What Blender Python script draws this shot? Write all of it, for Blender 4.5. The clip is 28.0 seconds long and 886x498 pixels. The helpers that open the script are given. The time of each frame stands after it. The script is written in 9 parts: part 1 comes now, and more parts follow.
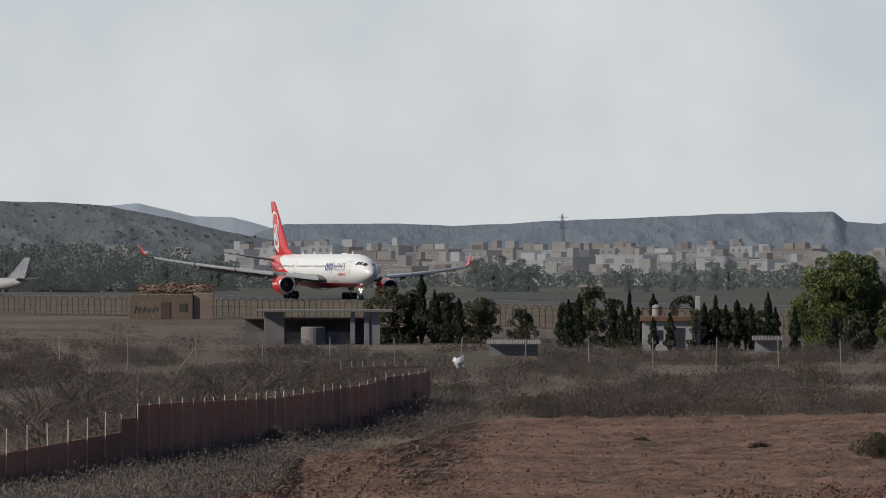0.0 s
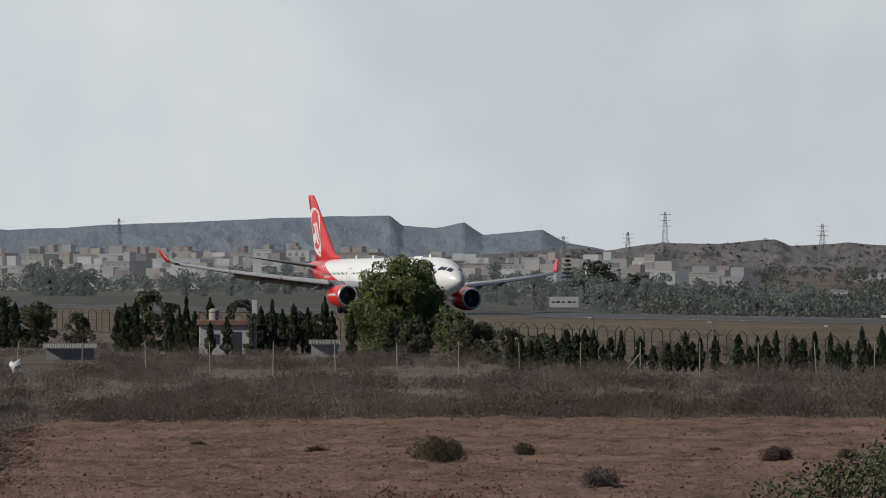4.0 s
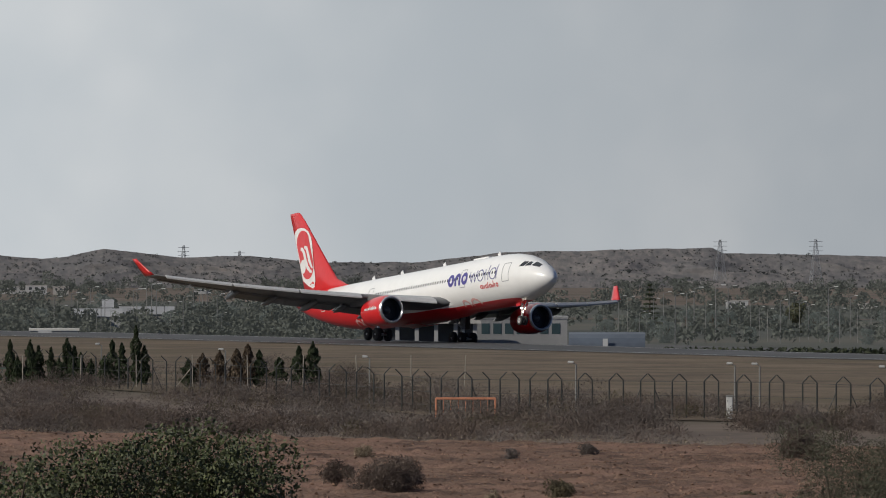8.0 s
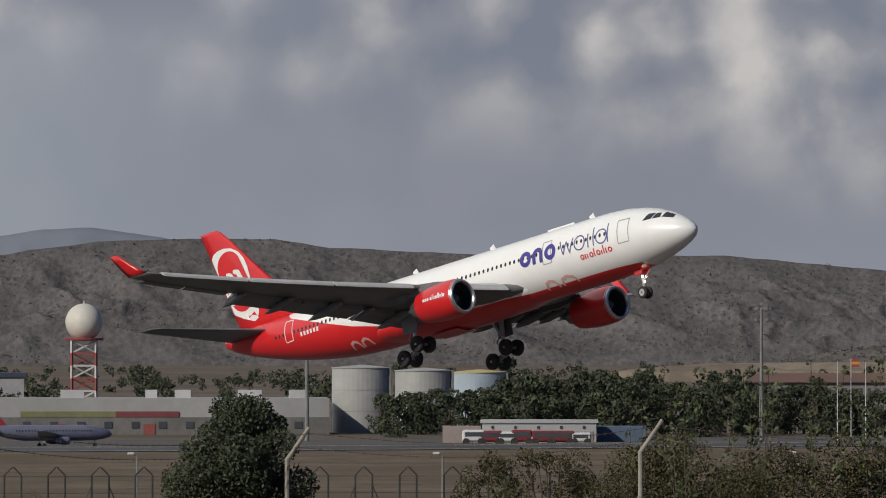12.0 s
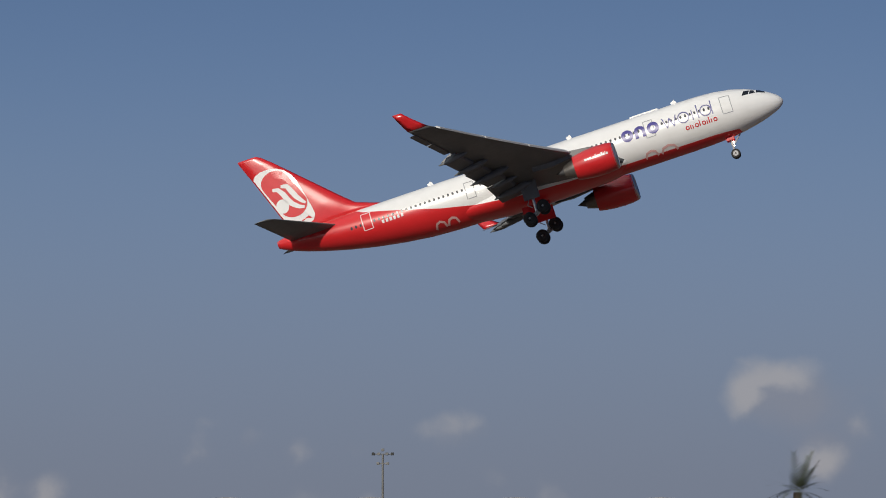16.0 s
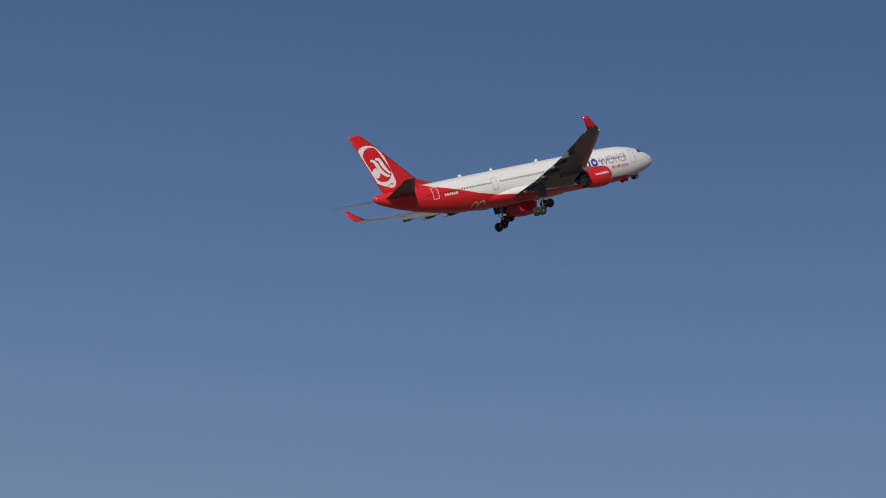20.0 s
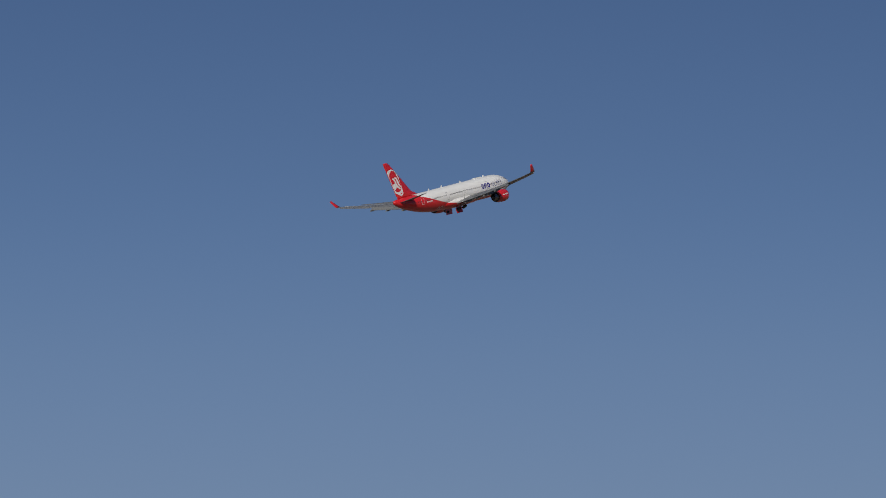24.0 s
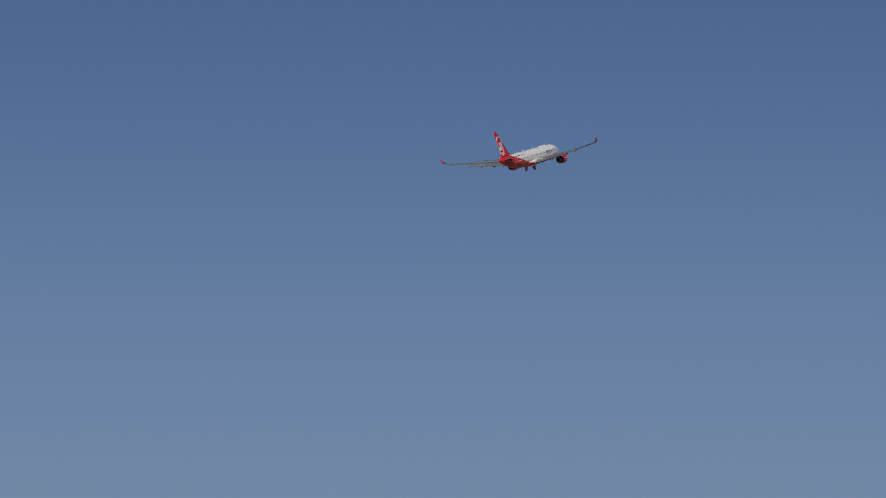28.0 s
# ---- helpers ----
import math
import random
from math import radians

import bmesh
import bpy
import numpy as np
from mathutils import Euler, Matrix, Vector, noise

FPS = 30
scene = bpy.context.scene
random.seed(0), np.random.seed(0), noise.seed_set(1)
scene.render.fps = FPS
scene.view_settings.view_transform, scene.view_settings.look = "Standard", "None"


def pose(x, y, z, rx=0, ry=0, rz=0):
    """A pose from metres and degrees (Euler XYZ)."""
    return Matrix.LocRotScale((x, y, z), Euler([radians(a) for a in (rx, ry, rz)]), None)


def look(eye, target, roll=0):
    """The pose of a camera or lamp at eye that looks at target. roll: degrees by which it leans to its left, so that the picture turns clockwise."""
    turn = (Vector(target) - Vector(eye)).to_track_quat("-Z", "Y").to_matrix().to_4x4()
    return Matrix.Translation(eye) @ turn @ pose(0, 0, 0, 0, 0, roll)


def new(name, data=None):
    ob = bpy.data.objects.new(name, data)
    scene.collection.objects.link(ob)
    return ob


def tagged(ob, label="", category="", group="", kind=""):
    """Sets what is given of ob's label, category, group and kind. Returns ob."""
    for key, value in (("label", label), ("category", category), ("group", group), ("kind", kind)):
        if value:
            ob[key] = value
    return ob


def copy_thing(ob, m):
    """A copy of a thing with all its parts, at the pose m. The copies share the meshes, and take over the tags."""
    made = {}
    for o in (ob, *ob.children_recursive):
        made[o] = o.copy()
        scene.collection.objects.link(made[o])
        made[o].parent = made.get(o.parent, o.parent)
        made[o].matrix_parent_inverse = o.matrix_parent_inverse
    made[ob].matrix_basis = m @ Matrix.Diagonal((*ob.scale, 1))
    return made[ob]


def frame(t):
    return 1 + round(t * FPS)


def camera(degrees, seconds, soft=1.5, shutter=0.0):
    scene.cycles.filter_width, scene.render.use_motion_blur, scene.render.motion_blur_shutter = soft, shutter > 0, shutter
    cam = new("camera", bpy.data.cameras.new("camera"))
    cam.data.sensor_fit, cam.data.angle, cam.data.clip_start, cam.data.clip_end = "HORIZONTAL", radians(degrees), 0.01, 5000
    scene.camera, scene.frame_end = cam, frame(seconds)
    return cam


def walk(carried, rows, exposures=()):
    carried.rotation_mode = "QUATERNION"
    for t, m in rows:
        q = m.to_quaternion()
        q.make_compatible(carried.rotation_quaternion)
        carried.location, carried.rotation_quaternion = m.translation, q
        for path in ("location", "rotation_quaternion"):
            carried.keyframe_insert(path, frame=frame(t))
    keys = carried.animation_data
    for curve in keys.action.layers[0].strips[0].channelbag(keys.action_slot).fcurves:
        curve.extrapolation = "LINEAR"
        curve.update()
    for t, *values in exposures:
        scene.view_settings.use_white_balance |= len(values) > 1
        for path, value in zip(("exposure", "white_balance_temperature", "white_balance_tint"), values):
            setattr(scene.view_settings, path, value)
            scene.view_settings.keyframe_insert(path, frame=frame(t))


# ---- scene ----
# ---- camera
cam = camera(7.065, 28.0, soft=1.0)
CAMERA_ROWS = [
    (0.0, pose(0, 0, 8, 90.036, 0, 71.300)),
    (0.5, pose(0, 0, 8, 90.052, 0, 71.014)),
    (1.0, pose(0, 0, 8, 90.075, 0, 70.552)),
    (1.5, pose(0, 0, 8, 90.062, 0, 70.083)),
    (2.0, pose(0, 0, 8, 90.069, 0, 69.688)),
    (2.5, pose(0, 0, 8, 90.078, 0, 69.342)),
    (3.0, pose(0, 0, 8, 90.059, 0, 68.802)),
    (3.5, pose(0, 0, 8, 90.062, 0, 68.236)),
    (5.5, pose(0, 0, 8, 90.056, 0, 66.156)),
    (6.0, pose(0, 0, 8, 90.037, 0, 65.368)),
    (6.5, pose(0, 0, 8, 90.006, 0, 64.669)),
    (7.0, pose(0, 0, 8, 90.080, 0, 63.517)),
    (7.5, pose(0, 0, 8, 90.203, 0, 62.355)),
    (8.0, pose(0, 0, 8, 90.169, 0, 60.969)),
    (8.5, pose(0, 0, 8, 90.120, 0, 59.724)),
    (9.0, pose(0, 0, 8, 90.001, 0, 58.190)),
    (9.5, pose(0, 0, 8, 90.096, 0, 56.733)),
    (10.0, pose(0, 0, 8, 90.107, 0, 54.845)),
    (10.5, pose(0, 0, 8, 90.597, 0, 51.932)),
    (11.0, pose(0, 0, 8, 91.067, 0, 50.525)),
    (11.5, pose(0, 0, 8, 90.911, 0, 48.314)),
    (12.0, pose(0, 0, 8, 90.740, 0, 45.581)),
    (12.5, pose(0, 0, 8, 90.681, 0, 43.261)),
    (13.0, pose(0, 0, 8, 90.863, 0, 40.359)),
    (13.5, pose(0, 0, 8, 90.991, 0, 38.000)),
    (15.5, pose(0, 0, 8, 92.313, 0, 27.348)),
    (16.0, pose(0, 0, 8, 92.819, 0, 24.897)),
    (16.5, pose(0, 0, 8, 93.292, 0, 21.184)),
    (17.0, pose(0, 0, 8, 93.809, 0, 18.647)),
    (17.5, pose(0, 0, 8, 93.955, 0, 16.500)),
    (18.0, pose(0, 0, 8, 94.084, 0, 14.354)),
    (18.5, pose(0, 0, 8, 94.292, 0, 12.020)),
    (19.0, pose(0, 0, 8, 94.451, 0, 10.432)),
    (19.5, pose(0, 0, 8, 94.598, 0, 9.097)),
    (20.0, pose(0, 0, 8, 94.695, 0, 8.278)),
    (20.5, pose(0, 0, 8, 94.650, 0, 7.174)),
    (21.0, pose(0, 0, 8, 94.661, 0, 6.223)),
    (21.5, pose(0, 0, 8, 94.609, 0, 5.347)),
    (23.5, pose(0, 0, 8, 94.373, 0, 2.474)),
    (24.0, pose(0, 0, 8, 94.308, 0, 1.297)),
    (24.5, pose(0, 0, 8, 94.271, 0, 0.365)),
    (25.0, pose(0, 0, 8, 94.237, 0, -0.211)),
    (25.5, pose(0, 0, 8, 94.098, 0, -0.331)),
    (26.0, pose(0, 0, 8, 93.980, 0, -0.578)),
    (26.5, pose(0, 0, 8, 93.951, 0, -0.809)),
    (27.0, pose(0, 0, 8, 93.922, 0, -0.918)),
    (27.5, pose(0, 0, 8, 93.904, 0, -0.945)),
    (28.0, pose(0, 0, 8, 93.811, 0, -0.905)),
]
walk(cam, CAMERA_ROWS)

SUN_AZ, SUN_EL = 178.0, 29.0        # degrees clockwise from +y, degrees above the horizon
STEP = 1 / 12700                    # bearings are counted in these steps (radians) from START
START = radians(-71.3)
EYE = 8.0                           # height of the camera over the runway


def bearing(m):
    return START + m * STEP


def spot(m, d, z=0.0):
    """A place at bearing m and d metres from the camera's foot."""
    a = bearing(m)
    return Vector((d * math.sin(a), d * math.cos(a), z))


def height(e, d):
    """The height of what stands e steps above eye level at d metres."""
    return EYE + e * STEP * d


def turn_to(m):
    """The turn, in degrees, by which a thing's front (-y) faces the camera."""
    return -math.degrees(bearing(m))


# ---------------------------------------------------------------- world, sun
world = bpy.data.worlds.new("world")
scene.world = world
world.use_nodes = True


def build_sky():
    nt = world.node_tree
    nt.nodes.clear()
    n, link = nt.nodes.new, nt.links.new
    out, bg = n("ShaderNodeOutputWorld"), n("ShaderNodeBackground")
    co = n("ShaderNodeTexCoord")
    # the low sky is stretched upwards: the long lens only sees a few degrees of it
    lift = n("ShaderNodeMapping")
    lift.inputs["Scale"].default_value = (1, 1, 3.0)
    lift.inputs["Location"].default_value = (0, 0, 0.12)
    link(co.outputs["Generated"], lift.inputs["Vector"])
    sky = n("ShaderNodeTexSky")
    sky.sky_type = "NISHITA"
    sky.sun_disc = False
    sky.sun_elevation, sky.sun_rotation = radians(SUN_EL), radians(SUN_AZ)
    sky.air_density, sky.dust_density, sky.ozone_density = 1.0, 0.6, 2.0
    link(lift.outputs[0], sky.inputs["Vector"])
    gain = n("ShaderNodeMixRGB")
    gain.blend_type = "MULTIPLY"
    gain.inputs[0].default_value = 1
    link(sky.outputs[0], gain.inputs[1])
    level = n("ShaderNodeSeparateXYZ")
    link(co.outputs["Generated"], level.inputs[0])
    rise = n("ShaderNodeMapRange")
    rise.inputs["From Min"].default_value, rise.inputs["From Max"].default_value = 0.06, 0.18
    link(level.outputs["Z"], rise.inputs["Value"])
    deep = n("ShaderNodeMixRGB")
    deep.inputs[1].default_value, deep.inputs[2].default_value = (0.071, 0.069, 0.071, 1), (0.047, 0.056, 0.071, 1)
    link(rise.outputs[0], deep.inputs[0])
    link(deep.outputs[0], gain.inputs[2])
    sep = n("ShaderNodeSeparateXYZ")
    link(co.outputs["Generated"], sep.inputs[0])
    ang = n("ShaderNodeMath")
    ang.operation = "ARCTAN2"
    link(sep.outputs["X"], ang.inputs[0])
    link(sep.outputs["Y"], ang.inputs[1])

    def ranged(value, a, b, lo, hi):
        r = n("ShaderNodeMapRange")
        r.interpolation_type = "SMOOTHSTEP"
        for key, v in (("From Min", a), ("From Max", b), ("To Min", lo), ("To Max", hi)):
            r.inputs[key].default_value = v
        link(value, r.inputs["Value"])
        return r.outputs[0]

    def both(op, a, b):
        m = n("ShaderNodeMath")
        m.operation = op
        for k, v in enumerate((a, b)):
            if isinstance(v, (int, float)):
                m.inputs[k].default_value = v
            else:
                link(v, m.inputs[k])
        return m.outputs[0]

    def placed(scale, shift=(0.0, 0.0, 0.0)):
        mp = n("ShaderNodeMapping")
        mp.inputs["Scale"].default_value = (scale, scale, scale)
        mp.inputs["Location"].default_value = (0.3 + shift[0], 0.1 + shift[1], shift[2])
        link(co.outputs["Generated"], mp.inputs["Vector"])
        return mp.outputs[0]

    def cloud_noise(scale, detail, rough, shift=(0.0, 0.0, 0.0)):
        t = n("ShaderNodeTexNoise")
        t.inputs["Scale"].default_value, t.inputs["Detail"].default_value = 1.0, detail
        t.inputs["Roughness"].default_value, t.inputs["Distortion"].default_value = rough, 0.2
        link(placed(scale, shift), t.inputs["Vector"])
        return t.outputs[0]

    def puffs(scale, shift=(0.0, 0.0, 0.0)):
        """Rounded heads of cloud: smooth cells whose places are stirred by noise."""
        stir = n("ShaderNodeTexNoise")
        stir.inputs["Scale"].default_value, stir.inputs["Detail"].default_value = 1.7, 5
        vec = placed(scale, tuple(scale * v for v in shift))
        link(vec, stir.inputs["Vector"])
        mv = n("ShaderNodeVectorMath")
        mv.operation = "MULTIPLY_ADD"
        mv.inputs[1].default_value = (0.55, 0.55, 0.55)
        link(stir.outputs["Color"], mv.inputs[0])
        link(vec, mv.inputs[2])
        v = n("ShaderNodeTexVoronoi")
        v.feature = "SMOOTH_F1"
        v.inputs["Smoothness"].default_value = 0.55
        v.inputs["Scale"].default_value = 1.0
        link(mv.outputs[0], v.inputs["Vector"])
        return both("SUBTRACT", 1.0, v.outputs["Distance"])

    def heaps(shift=(0.0, 0.0, 0.0)):
        """Height of the cloud heaps: large heads that carry smaller ones."""
        h = both("MULTIPLY", puffs(17, shift), 0.44)
        h = both("ADD", h, both("MULTIPLY", puffs(41, shift), 0.32))
        return both("ADD", h, both("MULTIPLY", puffs(104, shift), 0.24))

    big, big_up = heaps(), heaps((-0.0058, -0.0048, 0.0062))
    shape = both("ADD", both("MULTIPLY", cloud_noise(34, 5, 0.5), 0.5), both("MULTIPLY", big, 0.5))
    wide = cloud_noise(13, 4, 0.5)
    broad = cloud_noise(18, 3, 0.5, (3.0, 0.0, 0.0))
    # cover by bearing: closed in the west, broken heaps, then clear but for a low bank
    closed = ranged(ang.outputs[0], radians(-41.0), radians(-30.5), 1.0, 0.0)
    cover = closed
    density = both("ADD", both("ADD", both("MULTIPLY", shape, 1.0), both("MULTIPLY", broad, 1.0)), cover)
    edge = ranged(density, 1.46, 1.60, 0.0, 1.0)
    # heaps: lit heads, grey undersides
    lit = both("ADD", both("MULTIPLY", both("SUBTRACT", big, big_up), 2.3), both("ADD", both("MULTIPLY", big, 0.70), both("MULTIPLY", both("ADD", broad, cloud_noise(88, 6, 0.6)), 0.40)))
    lit = both("SUBTRACT", lit, ranged(ang.outputs[0], radians(-47), radians(-43), 0.36, 0.19))
    heap = n("ShaderNodeValToRGB")
    el = heap.color_ramp.elements
    el[0].position, el[0].color = 0.18, (0.190, 0.208, 0.262, 1)
    el[1].position, el[1].color = 1.0, (0.53, 0.512, 0.50, 1)
    mid = el.new(0.50)
    mid.color = (0.262, 0.272, 0.308, 1)
    link(lit, heap.inputs[0])
    # haze towards the horizon
    haze = n("ShaderNodeMixRGB")
    link(ranged(ang.outputs[0], radians(-42), radians(-29), 0.0, 1.0), haze.inputs[0])
    haze.inputs[1].default_value, haze.inputs[2].default_value = (0.228, 0.243, 0.288, 1), (0.168, 0.186, 0.242, 1)
    soft = n("ShaderNodeMixRGB")
    east = ranged(ang.outputs[0], radians(-36), radians(-29), 0.0, 0.92)
    murk_z = both("ADD", sep.outputs["Z"], ranged(ang.outputs[0], radians(-46), radians(-41), 0.0, 0.013))
    link(both("MAXIMUM", ranged(murk_z, 0.024, 0.046, 0.95, 0.0), east), soft.inputs[0])
    link(heap.outputs[0], soft.inputs[1])
    link(haze.outputs[0], soft.inputs[2])
    clear = n("ShaderNodeMixRGB")
    link(both("MULTIPLY", ranged(sep.outputs["Z"], 0.006, 0.086, 0.94, 0.0), ranged(ang.outputs[0], radians(-21), radians(-8), 1.0, 0.50)), clear.inputs[0])
    east_blue = n("ShaderNodeMixRGB")
    east_blue.blend_type = "MULTIPLY"
    east_blue.inputs[2].default_value = (0.80, 0.86, 0.92, 1)
    link(ranged(ang.outputs[0], radians(-20), radians(-5), 0.0, 1.0), east_blue.inputs[0])
    link(gain.outputs[0], east_blue.inputs[1])
    link(east_blue.outputs[0], clear.inputs[1])
    link(haze.outputs[0], clear.inputs[2])
    # the closed deck: pale and even in the west, bluer grey towards the heaps
    deck = n("ShaderNodeMixRGB")
    link(ranged(both("ADD", both("MULTIPLY", wide, 0.6), both("MULTIPLY", shape, 0.4)), 0.38, 0.64, 0.0, 1.0), deck.inputs[0])
    deck.inputs[1].default_value, deck.inputs[2].default_value = (0.53, 0.575, 0.610, 1), (0.66, 0.685, 0.700, 1)
    dim = n("ShaderNodeMixRGB")
    dim.blend_type = "MULTIPLY"
    link(ranged(ang.outputs[0], radians(-68), radians(-54), 0.0, 1.0), dim.inputs[0])
    link(deck.outputs[0], dim.inputs[1])
    dim.inputs[2].default_value = (0.58, 0.585, 0.60, 1)
    greyer = n("ShaderNodeMixRGB")
    greyer.blend_type = "MULTIPLY"
    link(ranged(ang.outputs[0], radians(-55), radians(-46), 0.0, 1.0), greyer.inputs[0])
    link(dim.outputs[0], greyer.inputs[1])
    greyer.inputs[2].default_value = (0.80, 0.81, 0.88, 1)
    tint = n("ShaderNodeMixRGB")
    heaped = both("MULTIPLY", ranged(ang.outputs[0], radians(-50.5), radians(-45), 0.0, 1.0), ranged(sep.outputs["Z"], 0.0, 0.022, 0.35, 1.0))
    upper = both("MULTIPLY", ranged(ang.outputs[0], radians(-66), radians(-50), 0.0, 0.85), ranged(sep.outputs["Z"], 0.034, 0.052, 0.0, 1.0))
    link(both("MAXIMUM", heaped, upper), tint.inputs[0])
    link(greyer.outputs[0], tint.inputs[1])
    link(soft.outputs[0], tint.inputs[2])
    mix = n("ShaderNodeMixRGB")
    link(edge, mix.inputs[0])
    link(clear.outputs[0], mix.inputs[1])
    link(tint.outputs[0], mix.inputs[2])
    # a low bank of small heaps under the blue
    rise_z = both("SUBTRACT", sep.outputs["Z"], both("MULTIPLY", both("ADD", ang.outputs[0], 0.419), 0.12))
    band = both("MULTIPLY", ranged(rise_z, 0.004, 0.016, 0.0, 1.0), ranged(rise_z, 0.024, 0.036, 1.0, 0.0))
    band = both("MULTIPLY", band, ranged(ang.outputs[0], radians(-31), radians(-26), 0.0, 1.0))
    band = both("MULTIPLY", band, ranged(ang.outputs[0], radians(-17), radians(-13), 1.0, 0.0))
    bank = both("ADD", both("MULTIPLY", puffs(52), 0.6), both("MULTIPLY", puffs(120), 0.4))
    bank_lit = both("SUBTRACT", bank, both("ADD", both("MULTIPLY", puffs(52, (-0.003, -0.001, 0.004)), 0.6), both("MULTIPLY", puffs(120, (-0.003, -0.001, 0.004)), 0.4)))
    thick = ranged(both("ADD", bank, both("MULTIPLY", band, 0.34)), 0.80, 1.06, 0.0, 0.62)
    bank_col = n("ShaderNodeMixRGB")
    link(ranged(bank_lit, -0.06, 0.10, 0.0, 1.0), bank_col.inputs[0])
    bank_col.inputs[1].default_value, bank_col.inputs[2].default_value = (0.225, 0.235, 0.280, 1), (0.40, 0.380, 0.378, 1)
    over = n("ShaderNodeMixRGB")
    link(both("MULTIPLY", thick, ranged(band, 0.0, 0.35, 0.0, 1.0)), over.inputs[0])
    link(mix.outputs[0], over.inputs[1])
    link(bank_col.outputs[0], over.inputs[2])
    link(over.outputs[0], bg.inputs["Color"])
    bg.inputs["Strength"].default_value = 1.0
    link(bg.outputs[0], out.inputs[0])


build_sky()
sun_data = bpy.data.lights.new("sun", "SUN")
sun_data.energy, sun_data.angle, sun_data.color = 2.9, radians(0.6), (1.0, 0.93, 0.82)
sun = new("sun", sun_data)
_a, _e = radians(SUN_AZ), radians(SUN_EL)
sun.matrix_world = look((200 * math.sin(_a), 200 * math.cos(_a), 160), (200 * math.sin(_a) * 0, 0, 160 - 200 * math.tan(_e)))


# ---------------------------------------------------------------- materials
MATS = {}


def surface(name, a, b=None, rough=0.8, metal=0.0, grain=1.0, bump=0.0, stain=None, coat=0.0, glow=0.0, per_piece=0.0, spec=0.5):
    """A procedural surface: colours a and b mixed by fine grain, larger stains, bump; grain is the size of the pattern in metres."""
    if name in MATS:
        return MATS[name]
    m = bpy.data.materials.new(name)
    MATS[name] = m
    m.use_nodes = True
    nt = m.node_tree
    p = nt.nodes["Principled BSDF"]
    n, link = nt.nodes.new, nt.links.new
    b = b or tuple(c * 0.72 for c in a)
    co = n("ShaderNodeTexCoord")
    fine = n("ShaderNodeTexNoise")
    fine.inputs["Scale"].default_value, fine.inputs["Detail"].default_value = 1 / grain, 6
    fine.inputs["Roughness"].default_value = 0.62
    wide = n("ShaderNodeTexNoise")
    wide.inputs["Scale"].default_value, wide.inputs["Detail"].default_value = 0.13 / grain, 4
    geo = n("ShaderNodeNewGeometry")
    for t in (fine, wide):
        link(geo.outputs["Position"] if grain > 0.9 else co.outputs["Object"], t.inputs["Vector"])
    add = n("ShaderNodeMath")
    add.operation = "MULTIPLY_ADD"
    add.inputs[1].default_value = 0.6
    link(wide.outputs[0], add.inputs[0])
    half = n("ShaderNodeMath")
    half.operation = "MULTIPLY"
    half.inputs[1].default_value = 0.5
    link(fine.outputs[0], half.inputs[0])
    link(half.outputs[0], add.inputs[2])
    rg = n("ShaderNodeMapRange")
    rg.inputs["From Min"].default_value, rg.inputs["From Max"].default_value = 0.45, 0.66
    link(add.outputs[0], rg.inputs["Value"])
    mx = n("ShaderNodeMixRGB")
    mx.inputs[1].default_value, mx.inputs[2].default_value = (*a, 1), (*b, 1)
    link(rg.outputs[0], mx.inputs[0])
    col = mx.outputs[0]
    if stain:
        st = n("ShaderNodeTexNoise")
        st.inputs["Scale"].default_value, st.inputs["Detail"].default_value = 0.04 / grain, 5
        link(geo.outputs["Position"], st.inputs["Vector"])
        sr = n("ShaderNodeMapRange")
        sr.inputs["From Min"].default_value, sr.inputs["From Max"].default_value = 0.47, 0.62
        link(st.outputs[0], sr.inputs["Value"])
        m2 = n("ShaderNodeMixRGB")
        m2.inputs[2].default_value = (*stain, 1)
        link(sr.outputs[0], m2.inputs[0])
        link(col, m2.inputs[1])
        col = m2.outputs[0]
    if per_piece:
        hs = n("ShaderNodeHueSaturation")
        vr = n("ShaderNodeMapRange")
        vr.inputs["To Min"].default_value, vr.inputs["To Max"].default_value = 1 - per_piece, 1 + per_piece
        link(geo.outputs["Random Per Island"], vr.inputs["Value"])
        link(vr.outputs[0], hs.inputs["Value"])
        link(col, hs.inputs["Color"])
        col = hs.outputs[0]
    link(col, p.inputs["Base Color"])
    p.inputs["Roughness"].default_value = rough
    p.inputs["Metallic"].default_value = metal
    p.inputs["Specular IOR Level"].default_value = spec
    if coat:
        p.inputs["Coat Weight"].default_value, p.inputs["Coat Roughness"].default_value = coat, 0.08
    if glow:
        link(col, p.inputs["Emission Color"])
        p.inputs["Emission Strength"].default_value = glow
    if bump:
        bp = n("ShaderNodeBump")
        bp.inputs["Distance"].default_value = bump
        bp.inputs["Strength"].default_value = 0.8
        link(fine.outputs[0], bp.inputs["Height"])
        link(bp.outputs[0], p.inputs["Normal"])
    return m


